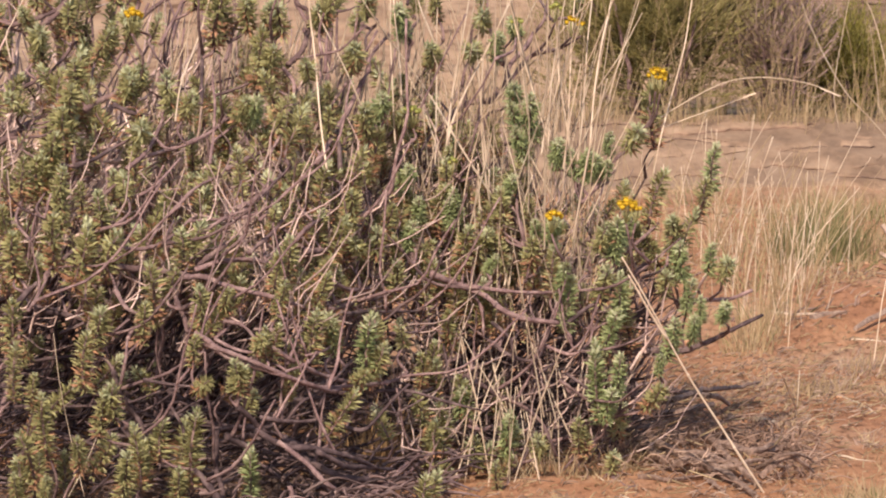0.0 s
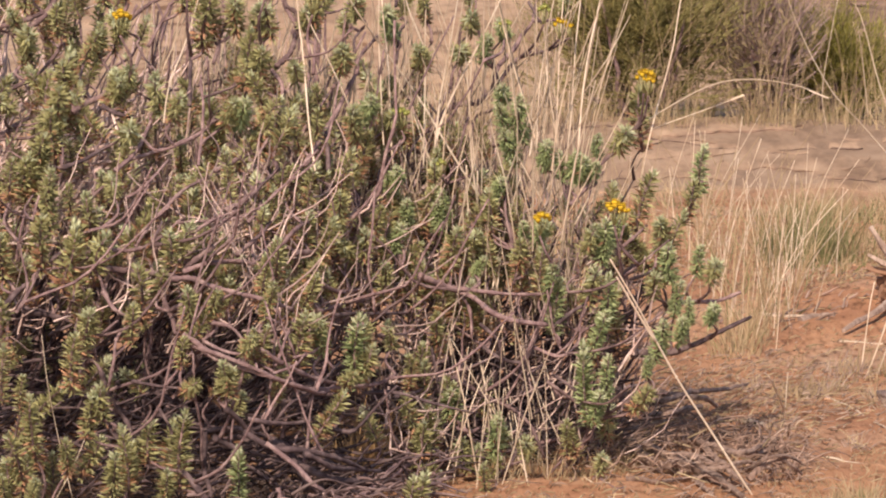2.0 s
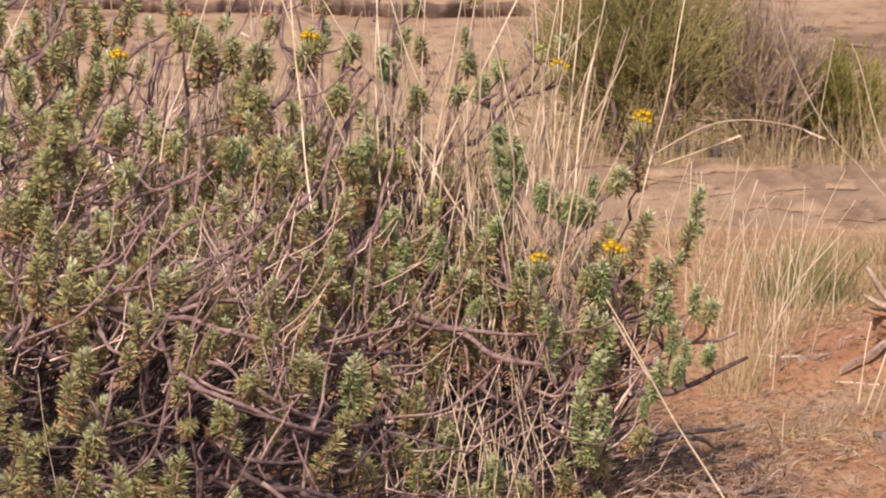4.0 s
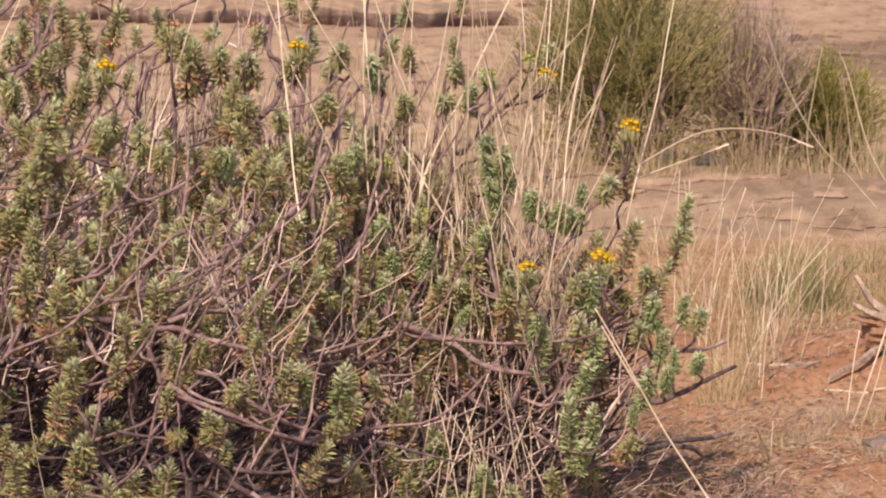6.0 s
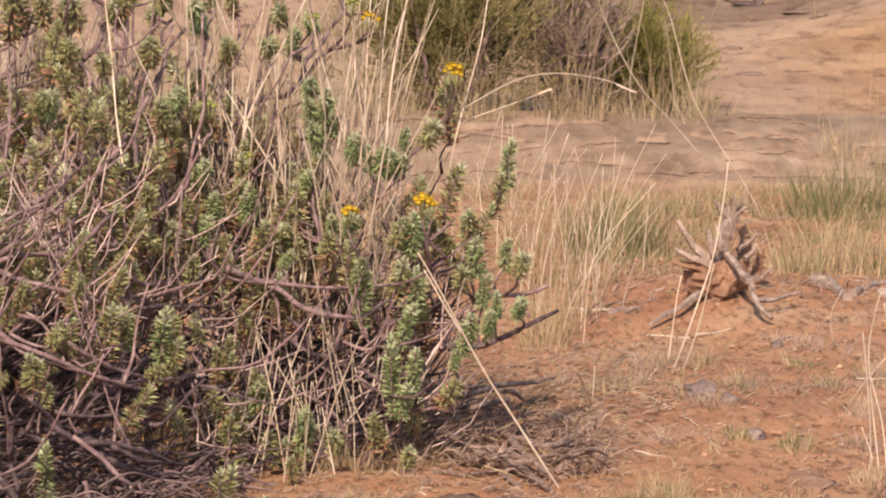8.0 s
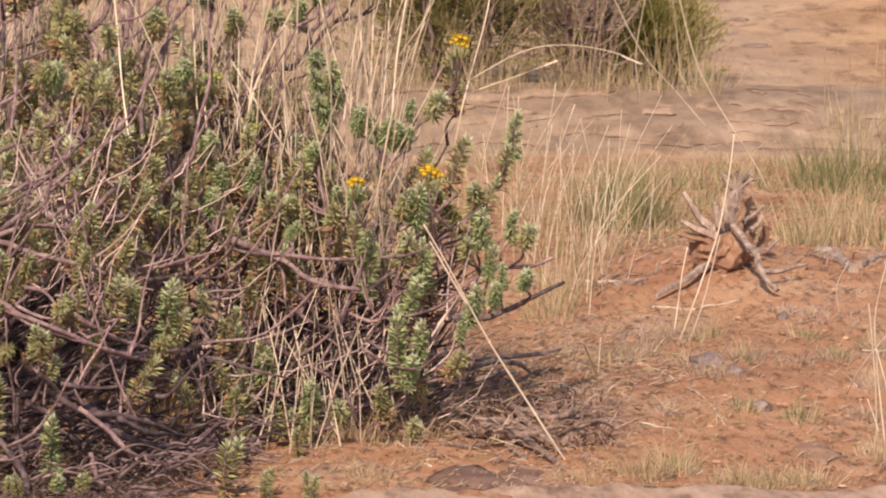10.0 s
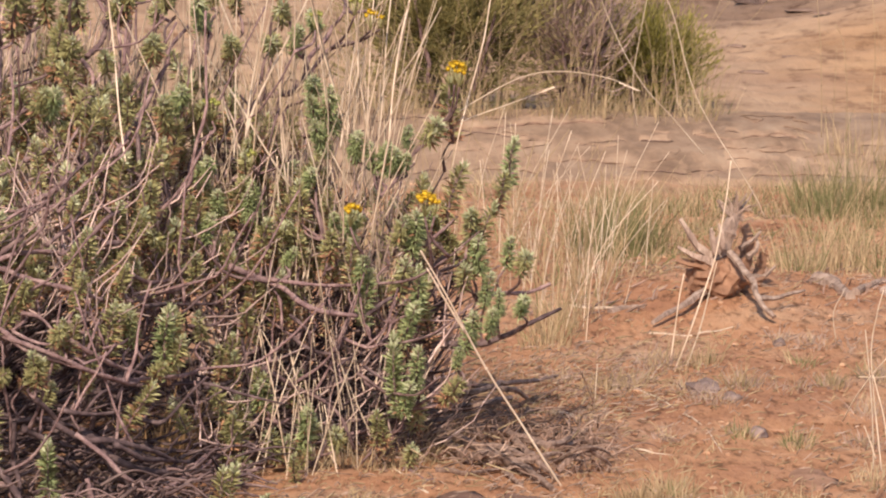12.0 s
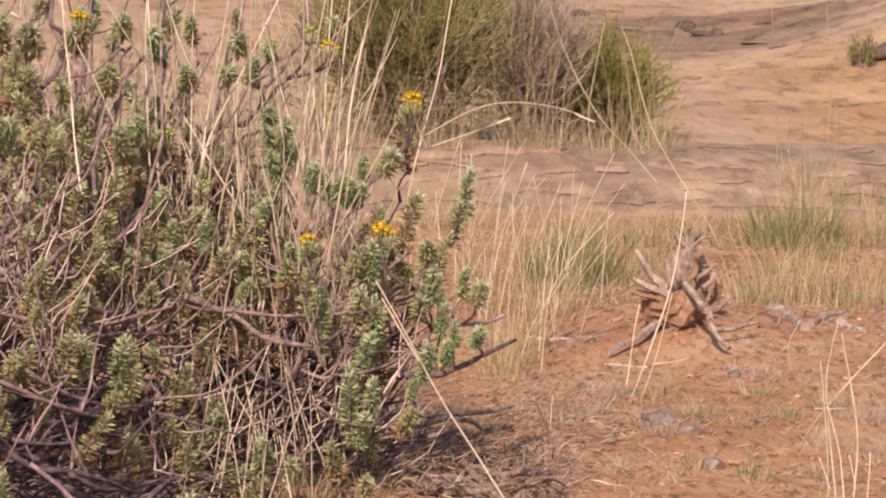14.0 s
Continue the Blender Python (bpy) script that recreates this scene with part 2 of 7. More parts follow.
# ---- mesh tools ----
class Bag:
    """Collects points, faces and slots of one mesh."""

    def __init__(self):
        self.v, self.f, self.s = [], [], []

    def tube(self, pts, radii, sides=5, slot=0, cap=True):
        pts = [Vector(p) for p in pts]
        base = len(self.v)
        k = len(pts)
        for i, p in enumerate(pts):
            way = (pts[min(i + 1, k - 1)] - pts[max(i - 1, 0)]).normalized()
            side = way.cross(Vector((0.13, 1, 0.21)))
            side = side.normalized() if side.length > 1e-4 else Vector((1, 0, 0))
            up = side.cross(way)
            r = radii[i]
            for j in range(sides):
                a = 2 * math.pi * j / sides
                self.v.append(p + (math.cos(a) * side + math.sin(a) * up) * r)
        for i in range(k - 1):
            for j in range(sides):
                a, b = base + i * sides + j, base + i * sides + (j + 1) % sides
                self.f.append((a, b, b + sides, a + sides))
                self.s.append(slot)
        if cap:
            self.f.append(tuple(base + j for j in reversed(range(sides))))
            self.f.append(tuple(base + (k - 1) * sides + j for j in range(sides)))
            self.s += [slot, slot]

    def leaf(self, p, way, face, length, width, slot=0, bend=0.15):
        """A narrow oblong leaf from p along way, bowed along its length and blunt at its tip."""
        way = way.normalized()
        side = way.cross(face)
        side = side.normalized() if side.length > 1e-4 else Vector((1, 0, 0))
        n = side.cross(way)
        b = len(self.v)
        m = p + way * length * 0.38 + n * length * bend * 0.5
        q = p + way * length * 0.80 + n * length * bend * 0.35
        self.v += [p, m + side * width * 0.5, m - side * width * 0.5, q + side * width * 0.44, q - side * width * 0.44, p + way * length]
        self.f += [(b, b + 2, b + 1), (b + 1, b + 2, b + 4, b + 3), (b + 3, b + 4, b + 5)]
        self.s += [slot] * 3

    def needle(self, p, way, face, length, width, slot=0, bend=0.15):
        """A slender bowed leaf, widest at its middle."""
        way = way.normalized()
        side = way.cross(face)
        side = side.normalized() if side.length > 1e-4 else Vector((1, 0, 0))
        b = len(self.v)
        m = p + way * length * 0.58 + side.cross(way) * length * bend * 0.5
        self.v += [p, m + side * width * 0.5, p + way * length, m - side * width * 0.5]
        self.f += [(b, b + 3, b + 1), (b + 1, b + 3, b + 2)]
        self.s += [slot] * 2

    def blade(self, p, tip, droop, width, slot=0, steps=4):
        """A grass blade: a narrow bowed strip with a fold."""
        p, tip = Vector(p), Vector(tip)
        b = len(self.v)
        mid = (p + tip) / 2 + Vector(droop)
        flat = (tip - p).cross(Vector((random.uniform(-0.4, 0.4), 1, 0)))
        flat = flat.normalized() if flat.length > 1e-5 else Vector((1, 0, 0))
        for i in range(steps + 1):
            t = i / steps
            c = p * (1 - t) ** 2 + mid * 2 * t * (1 - t) + tip * t * t
            w = width * 0.5 * (1 - 0.85 * t)
            self.v += [c - flat * w, c + flat * w]
        for i in range(steps):
            a = b + 2 * i
            self.f.append((a, a + 1, a + 3, a + 2))
            self.s.append(slot)

    def pebble(self, c, r, squash, slot=0):
        """A small faceted stone."""
        b = len(self.v)
        turn = random.uniform(0, 6.3)
        for z, q, k in ((-0.8, 0.6, 5), (0.1, 1.0, 5), (0.75, 0.55, 5)):
            for j in range(k):
                a = turn + 2 * math.pi * j / k
                w = q * random.uniform(0.75, 1.2) * r
                self.v.append(Vector((c[0] + math.cos(a) * w * 1.25, c[1] + math.sin(a) * w, c[2] + z * r * squash)))
        for ring in (0, 5):
            for j in range(5):
                a, d = b + ring + j, b + ring + (j + 1) % 5
                self.f.append((a, d, d + 5, a + 5))
                self.s.append(slot)
        self.f.append((b + 10, b + 11, b + 12, b + 13, b + 14))
        self.s.append(slot)

    def mesh(self, name, *mats, smooth=True):
        me = bpy.data.meshes.new(name)
        me.from_pydata([tuple(p) for p in self.v], [], self.f)
        for m in mats:
            me.materials.append(m)
        me.polygons.foreach_set("material_index", self.s)
        me.polygons.foreach_set("use_smooth", [smooth] * len(self.f))
        me.update()
        return me


def part(name, me, parent, label="", m=None):
    ob = new(name, me)
    ob.parent = parent
    if m is not None:
        ob.matrix_basis = m
    return tagged(ob, label)


def thing(name, label, category, group="", at=(0, 0, 0)):
    ob = new(name)
    ob.empty_display_size = 0.1
    ob.location = at
    return tagged(ob, label, category, group)


def spline(pts, per=6):
    """Points of a smooth line through the given ones."""
    p = [Vector(q) for q in pts]
    p = [2 * p[0] - p[1], *p, 2 * p[-1] - p[-2]]
    out = []
    for i in range(1, len(p) - 2):
        for j in range(per):
            t = j / per
            out.append(0.5 * (2 * p[i] + (p[i + 1] - p[i - 1]) * t + (2 * p[i - 1] - 5 * p[i] + 4 * p[i + 1] - p[i + 2]) * t * t
                              + (3 * p[i] - p[i - 1] - 3 * p[i + 1] + p[i + 2]) * t ** 3))
    out.append(p[-2])
    return out


def gnarl(pts, amount, freq=9.0):
    """The line with small kinks in it; its ends stay."""
    out = []
    for i, p in enumerate(pts):
        k = min(1.0, 2.5 * i / len(pts), 2.5 * (len(pts) - 1 - i) / len(pts))
        out.append(p + noise.noise_vector(p * freq) * amount * k)
    return out


def taper(a, b, k, knots=0.0):
    return [(a + (b - a) * i / (k - 1)) * (1 + random.uniform(-knots, knots)) for i in range(k)]


def uni(a, b):
    return random.uniform(a, b)


# ---- ground ----
def ramp(a, b, v):
    t = min(1.0, max(0.0, (v - a) / (b - a)))
    return t * t * (3 - 2 * t)


def bump(x, y, cx, cy, rx, ry):
    return math.exp(-(((x - cx) / rx) ** 2 + ((y - cy) / ry) ** 2))


def ground_z(x, y):
    """Height of the sand and the bedrock behind it."""
    z = 0.006 * math.sin(1.7 * x + 0.9 * y) + 0.005 * math.sin(4.3 * x - 2.1 * y + 1.0)
    z += 0.070 * bump(x, y, 1.23, 12.95, 0.26, 0.42)            # mound under the stump
    z += 0.020 * bump(x, y, 1.75, 13.3, 0.35, 0.5)
    z += 0.09 * ramp(15.75, 16.75, y)                            # rock shelf
    z += 0.62 * ramp(1.75, 4.6, x - 0.10 * (y - 20)) * ramp(17.6, 21.0, y) * (1 - ramp(22, 27, y))   # sandstone hump
    z += 0.10 * ramp(26.3, 27.2, y) * (1 - ramp(0.4, 1.4, x))
    z += 16.0 * ramp(40, 160, y)
    return z


def steps_between(a, b, n):
    return [a + (b - a) * i / n for i in range(n)]


def build_ground():
    xs = [-400, -150, -60, -25, -12, -7] + steps_between(-5, -1.6, 24) + steps_between(-1.6, 4.4, 190) + steps_between(4.4, 8, 24) + [8, 12, 25, 60, 150, 400]
    ys = [-400, -150, -60, -25, -10, -4] + steps_between(0, 8.6, 30) + steps_between(8.6, 15.5, 230) + steps_between(15.5, 30, 330) + steps_between(30, 44, 30) + [44, 50, 60, 75, 95, 120, 160, 250, 400]
    verts = []
    for y in ys:
        for x in xs:
            z = ground_z(x, y)
            if 8 < y < 31 and -2 < x < 5:
                z += 0.010 * noise.noise(Vector((x * 3.2, y * 2.2, 0))) + 0.005 * noise.noise(Vector((x * 11, y * 3.5, 3)))
                if y > 17.2:
                    z += 0.02 * noise.noise(Vector((x * 0.9, y * 2.6, 7))) + 0.012 * noise.noise(Vector((x * 5, y * 6, 8)))
                    v = y - 0.9 * max(0.0, x - 1.8)
                    seam = noise.noise(Vector((x * 0.45 + 3, v * 1.25, 11))) + 0.12 * noise.noise(Vector((x * 5, y * 3, 12)))
                    part_open = ramp(-0.1, 0.2, noise.noise(Vector((x * 1.1, y * 0.6, 13))))
                    z -= (0.035 - 0.022 * ramp(1.7, 2.1, x)) * part_open * max(0.0, 1 - abs(seam) / 0.035)
                    z -= 0.10 * ramp(1.3, 1.7, x) * (1 - ramp(2.7, 3.0, x)) * max(0.0, 1 - abs(y + 0.35 * x - 24.05 - 0.2 * noise.noise(Vector((x * 3, 0, 4)))) / 0.14)
            verts.append((x, y, z))
    w = len(xs)
    faces = [(j * w + i, j * w + i + 1, (j + 1) * w + i + 1, (j + 1) * w + i) for j in range(len(ys) - 1) for i in range(w - 1)]
    me = bpy.data.meshes.new("ground")
    me.from_pydata(verts, [], faces)
    me.materials.append(M_GROUND)
    me.polygons.foreach_set("use_smooth", [True] * len(faces))
    me.update()
    return tagged(new("ground", me), "red sandy soil passing into pale sandstone bedrock", "ground", kind="structure")


build_ground()


def ledge(parent, a, b, rise, thick, under, back, seed, wave=0.2, fine=0.05, steps=300, name="layer", fall=0.0, rough=0.45, bed=None, face=None):
    """One layer of bedrock from a to b: a broken front edge, undercut so that a dark crack lies beneath, and its flat top running back."""
    a, b = Vector(a), Vector(b)
    verts, rows = [], 7
    for i in range(steps + 1):
        t = i / steps
        p = a.lerp(b, t)
        x = p.x
        y = p.y + wave * noise.noise(Vector((x * 1.3, seed, 0))) + fine * noise.noise(Vector((x * 6, seed, 3))) + 0.4 * fine * noise.noise(Vector((x * 19, seed, 7)))
        top = p.z + rise + rough * thick * noise.noise(Vector((x * 1.1, seed, 9))) + 0.4 * thick * noise.noise(Vector((x * 3.3, seed, 4))) + 0.12 * thick * noise.noise(Vector((x * 14, seed, 2)))
        if bed:
            top += bed(x, y) - p.z
        top -= 1.6 * thick * (1 - min(1.0, 8 * t, 8 * (1 - t)))
        u = under * (0.4 + 0.9 * max(0.0, noise.noise(Vector((x * 2.1, seed, 5))) + 0.3))
        c = 0.3 * thick * (1 + noise.noise(Vector((x * 11, seed, 1))))
        ring = ((y + u + 0.06, -thick * 2.4), (y + u, -1.5 * thick), (y + 0.2 * u, -0.95 * thick), (y, -0.6 * thick), (y + 0.3 * c, -0.2 * thick), (y + c, 0.0), (y + back, -fall))
        verts += [(x, q, top + dz) for q, dz in ring]
        if bed:
            verts[-1] = (x, y + back, bed(x, y + back) - 0.004)
    faces = [(i * rows + k, (i + 1) * rows + k, (i + 1) * rows + k + 1, i * rows + k + 1) for i in range(steps) for k in range(rows - 1)]
    me = bpy.data.meshes.new(name)
    me.from_pydata(verts, [], faces)
    me.materials.append(M_ROCK)
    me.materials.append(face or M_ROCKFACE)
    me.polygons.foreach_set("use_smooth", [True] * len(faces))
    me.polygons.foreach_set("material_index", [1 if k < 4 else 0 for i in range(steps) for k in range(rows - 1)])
    me.update()
    return part(name, me, parent)


def shelf_z(x, y):
    return 0.012 + 0.11 * ramp(15.75, 16.9, y)


def rock_sheet(name, label, xs, ys, height, mat=None):
    """A patch of bare bedrock as one uneven sheet."""
    w = len(xs)
    faces = [(j * w + i, j * w + i + 1, (j + 1) * w + i + 1, (j + 1) * w + i) for j in range(len(ys) - 1) for i in range(w - 1)]
    me = bpy.data.meshes.new(name)
    me.from_pydata([(x, y, height(x, y)) for y in ys for x in xs], [], faces)
    me.materials.append(mat or M_ROCK)
    me.polygons.foreach_set("use_smooth", [True] * len(faces))
    me.update()
    return tagged(new(name, me), label, "rock", kind="structure")


def shelf_top(x, y):
    rough = 0.008 * noise.noise(Vector((x * 2.2, y * 2.6, 1))) + 0.006 * noise.noise(Vector((x * 9, y * 8, 2))) + 0.003 * noise.noise(Vector((x * 25, y * 25, 3)))
    edge = 15.85 + 0.16 * noise.noise(Vector((x * 1.2, 0, 4))) + 0.05 * noise.noise(Vector((x * 5, 0, 4)))
    return shelf_z(x, y) + rough - 0.07 * (1 - ramp(edge - 0.05, edge + 0.02, y)) - 0.07 * ramp(17.1, 17.4, y)


rock_sheet("rock_shelf", "shelf of pale weathered sandstone bedrock", steps_between(-1.3, 3.8, 300) + [3.8], steps_between(15.5, 17.4, 110) + [17.4], shelf_top)
strata = thing("rock_strata", "thin broken sandstone layers with open cracks on the shelf", "rock")
random.seed(2)
for k in range(150):
    x, y = uni(-1.1, 3.2), uni(15.84, 16.95)
    ln = 0.05 + 0.36 * random.random() ** 2
    z = shelf_z(x, y)
    th = uni(0.0035, 0.0075)
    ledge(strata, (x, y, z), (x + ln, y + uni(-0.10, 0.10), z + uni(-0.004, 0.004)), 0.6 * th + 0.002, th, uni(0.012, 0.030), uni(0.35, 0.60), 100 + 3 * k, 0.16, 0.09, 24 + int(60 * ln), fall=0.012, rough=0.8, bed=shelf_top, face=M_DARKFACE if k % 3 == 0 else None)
# the higher lip under the far shrubs, and a long open crack low on the shelf
ledge(strata, (0.500, 16.560, 0.086), (1.300, 16.660, 0.087), 0.010, 0.016, 0.03, 0.4, 301, 0.2, 0.12, 220, fall=0.01, rough=0.7, bed=shelf_top)
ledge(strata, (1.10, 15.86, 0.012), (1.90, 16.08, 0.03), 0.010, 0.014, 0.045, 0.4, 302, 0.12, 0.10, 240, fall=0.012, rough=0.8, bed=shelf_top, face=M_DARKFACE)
ledge(strata, (0.95, 16.20, 0.05), (1.45, 16.13, 0.04), 0.006, 0.010, 0.03, 0.4, 304, 0.14, 0.10, 160, fall=0.012, rough=0.9, bed=shelf_top)
ledge(strata, (1.70, 16.22, 0.05), (2.35, 16.30, 0.06), 0.006, 0.010, 0.03, 0.4, 305, 0.14, 0.10, 160, fall=0.012, rough=0.9, bed=shelf_top)
ledge(strata, (1.44, 16.50, 0.09), (1.86, 16.49, 0.09), 0.012, 0.016, 0.04, 0.4, 303, 0.22, 0.10, 160, fall=0.012, rough=0.9, bed=shelf_top)
band = thing("rock_ledge", "dark overhanging ledge across the far sandstone slope", "rock")
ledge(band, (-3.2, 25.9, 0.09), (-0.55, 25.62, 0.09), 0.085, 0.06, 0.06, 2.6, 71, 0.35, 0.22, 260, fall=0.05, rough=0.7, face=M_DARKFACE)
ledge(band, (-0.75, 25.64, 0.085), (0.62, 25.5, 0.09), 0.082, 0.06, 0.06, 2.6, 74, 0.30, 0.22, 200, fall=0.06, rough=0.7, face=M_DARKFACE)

# flat bare rock nearest the camera
def near_rock(x, y):
    edge = 9.67 - 0.75 * (1 - ramp(-0.10, 0.28, x)) + 0.10 * noise.noise(Vector((x * 1.5, 0, 1))) + 0.05 * noise.noise(Vector((x * 6, 0, 1))) + 0.02 * noise.noise(Vector((x * 20, 0, 1)))
    return 0.010 + 0.012 * noise.noise(Vector((x * 4, y * 3, 9))) + 0.010 * noise.noise(Vector((x * 13, y * 6, 9))) + 0.005 * noise.noise(Vector((x * 34, y * 14, 9))) - 0.06 * ramp(edge - 0.03, edge + 0.05, y) - 0.08 * (1 - ramp(8.5, 8.7, y))


rock_sheet("flat_rock", "broad flat slab of pale bare sandstone", steps_between(-1.6, 3.2, 300) + [3.2], steps_between(8.4, 9.95, 100) + [9.95], near_rock, M_SLAB)

# ---- main shrub ----
shrub = thing("flowering_shrub", "sprawling grey-green shrub with bare woody stems and few yellow flowers", "shrub")


def leaf_sprig_mesh(seed, length=0.10, dry=0.25, pale=0.6, spread=1.0):
    """A shoot along +z, set all round with narrow leaves; younger and paler to its tip."""
    rnd = random.Random(seed)
    bag = Bag()
    line = [Vector((0.006 * math.sin(3 * t + seed), 0.006 * math.cos(2 * t + seed), t * length)) for t in (0, 0.25, 0.5, 0.75, 1)]
    line = [p - line[0] for p in line]
    bag.tube(line, [0.0030, 0.0028, 0.0026, 0.0022, 0.0015], 4, 3)
    n = int(36 + 1600 * length) if spread == 1.0 else 26
    for i in range(n):
        h = (i + 0.5) / n
        p = line[min(3, int(h * 4))].lerp(line[min(3, int(h * 4)) + 1], h * 4 - int(h * 4))
        a = i * 2.39996 + rnd.uniform(-0.6, 0.6)
        out = Vector((math.cos(a), math.sin(a), 0))
        lift = math.radians(12 + 14 * h + 50 * h ** 8 + rnd.uniform(-15, 15))
        way = out * math.cos(lift) * spread + Vector((0, 0, math.sin(lift)))
        size = 0.0235 * (1 - 0.35 * max(0.0, h - 0.75) / 0.25) * rnd.uniform(0.8, 1.15)
        if h < 0.62 and rnd.random() < dry * (1.15 - 1.5 * h):
            slot = 2
        elif h > 1.02 - 0.34 * pale and rnd.random() < 0.85:
            slot = 0
        else:
            slot = 1
        face = Vector((0, 0, 1)) + rnd.uniform(-1.2, 1.2) * Vector((-out.y, out.x, 0))
        bag.needle(p, way, face, size, 0.0039 * rnd.uniform(0.8, 1.2), slot, 0.22)
    return bag.mesh("leaf_sprig", M_LEAF_TIP, M_LEAF_FRESH if dry < 0.1 else M_LEAF, M_LEAF_DRY, M_BARK)


SPRIGS = {kind: [leaf_sprig_mesh(40 + 7 * i + j, length, dry, pale, 0.9 if kind == "loose" else 1.0) for j in range(4)] for i, (kind, length, dry, pale) in enumerate(
    (("long", 0.135, 0.30, 0.45), ("mid", 0.095, 0.46, 0.58), ("short", 0.06, 0.12, 0.8), ("fresh", 0.12, 0.06, 0.62), ("brown", 0.085, 0.60, 0.12), ("olive", 0.10, 0.50, 0.25), ("loose", 0.075, 0.75, 0.3)))}
LENGTH = {"long": 0.135, "mid": 0.095, "short": 0.06, "fresh": 0.12, "brown": 0.085, "olive": 0.10, "loose": 0.075}

WIDE = {"long": 1.04, "mid": 1.0, "short": 0.92, "fresh": 1.04, "brown": 1.0, "olive": 1.0, "loose": 0.9}

reach, reach_array = [], [None]
stem_points = []          # (point, radius) along the stems, for twigs to spring from


def stem(pts, r0, r1, kinks=0.010, per=7, sides=7, mat=None):
    """One woody stem of the shrub, through a few points."""
    line = gnarl(spline(pts, per), kinks)
    bag = Bag()
    bag.tube(line, taper(0.92 * r0, 0.90 * r1, len(line), 0.22), sides)
    stem_points.extend((p, r0 + (r1 - r0) * i / len(line)) for i, p in enumerate(line))
    return part("stem", bag.mesh("stem", mat or M_BARK), shrub)


def fit_sprig(base, tip, kind, widen=1.05):
    """The pose that lays a sprig of that kind from base to tip."""
    base, tip = Vector(base), Vector(tip)
    base = base - 0.12 * (tip - base)
    way = tip - base
    k = way.length / LENGTH[kind]
    turn = way.to_track_quat("Z", "Y").to_matrix().to_4x4() @ Matrix.Rotation(uni(0, 6.28), 4, "Z")
    w = WIDE[kind] * widen * uni(0.82, 1.08) * min(1.2, max(0.62, k ** 0.6))
    return Matrix.Translation(base) @ turn @ Matrix.Diagonal((w, w, k, 1))


def twig_to(base, whole=False):
    """The points of a thin twig from the nearest stem below up to base; whole: however far that is."""
    base = Vector(base)
    if len(reach) != len(stem_points):
        reach[:] = [tuple(p) for p, _ in stem_points]
        reach_array[0] = np.array(reach)
    gap = reach_array[0] - np.array(base)
    far = np.sqrt((gap ** 2 * np.array((2.6, 1.0, 1.0))).sum(1))
    cost = far + np.where(gap[:, 2] < -0.02, 0.0, 0.5) + 0.4 * np.maximum(0, gap[:, 0])
    k = int(cost.argmin())
    best, near = stem_points[k][0], min(0.4, float(far[k]))
    if near > 0.16 and base.z < 0.6 and not whole:
        best = base + Vector((uni(-0.07, 0.0), uni(0.02, 0.10), -uni(0.06, 0.16)))
        near = 0.12
    mid = best.lerp(base, 0.55) + Vector((uni(-0.02, 0.02), uni(-0.02, 0.02), -0.04 * near))
    return spline([best, mid, base], 5)


sprig_count = 0


def sprig(tip, base, kind="mid", twig=True, label=""):
    """A leafy shoot in a place of its own, with the twig that bears it."""
    global sprig_count
    sprig_count += 1
    if twig:
        line = twig_to(base)
        bag = Bag()
        bag.tube(line, taper(0.0038, 0.0023, len(line), 0.1), 5)
        part("twig", bag.mesh("twig", M_BARK), shrub)
    return part("leaf_sprig", random.choice(SPRIGS[kind]), shrub, label, fit_sprig(base, tip, kind, 1.12))


# stems that stand out, the shaded ones coloured dark, then the many of the thicket
stem([(-0.891, 10.147, 0.784), (-0.825, 10.179, 0.812), (-0.778, 10.238, 0.847), (-0.746, 10.287, 0.884)], 0.0055, 0.0033, 0.006)
stem([(-0.909, 10.090, 0.686), (-0.857, 10.144, 0.712), (-0.825, 10.168, 0.733), (-0.796, 10.164, 0.750)], 0.0082, 0.0049, 0.006)
stem([(-0.875, 10.249, 0.921), (-0.820, 10.279, 0.936), (-0.777, 10.314, 0.962), (-0.772, 10.358, 1.046)], 0.0068, 0.0041, 0.006)
stem([(-0.731, 9.970, 0.661), (-0.687, 9.987, 0.676), (-0.656, 10.029, 0.692), (-0.630, 10.056, 0.703)], 0.0055, 0.0033, 0.006, mat=M_SHADEWOOD)
stem([(-0.626, 9.990, 0.653), (-0.599, 10.013, 0.673), (-0.562, 10.046, 0.682), (-0.535, 10.068, 0.688), (-0.512, 10.063, 0.697), (-0.467, 10.068, 0.719), (-0.440, 10.096, 0.739)], 0.0055, 0.0033, 0.006)
stem([(-0.625, 9.964, 0.656), (-0.585, 10.005, 0.691), (-0.569, 10.070, 0.725), (-0.561, 10.106, 0.744)], 0.0055, 0.0033, 0.006)
stem([(-0.573, 10.048, 0.710), (-0.554, 10.012, 0.698), (-0.537, 10.009, 0.691)], 0.0041, 0.0025, 0.006)
stem([(-0.717, 10.101, 0.761), (-0.686, 10.140, 0.775), (-0.658, 10.156, 0.791)], 0.0082, 0.0049, 0.006)
stem([(-0.661, 10.102, 0.773), (-0.627, 10.101, 0.756), (-0.591, 10.112, 0.749)], 0.0068, 0.0041, 0.006, mat=M_SHADEWOOD)
stem([(-0.598, 10.251, 0.886), (-0.575, 10.204, 0.861), (-0.551, 10.171, 0.835)], 0.0034, 0.0020, 0.006)
stem([(-0.628, 10.121, 0.771), (-0.611, 10.126, 0.793), (-0.610, 10.171, 0.829)], 0.0041, 0.0025, 0.006)
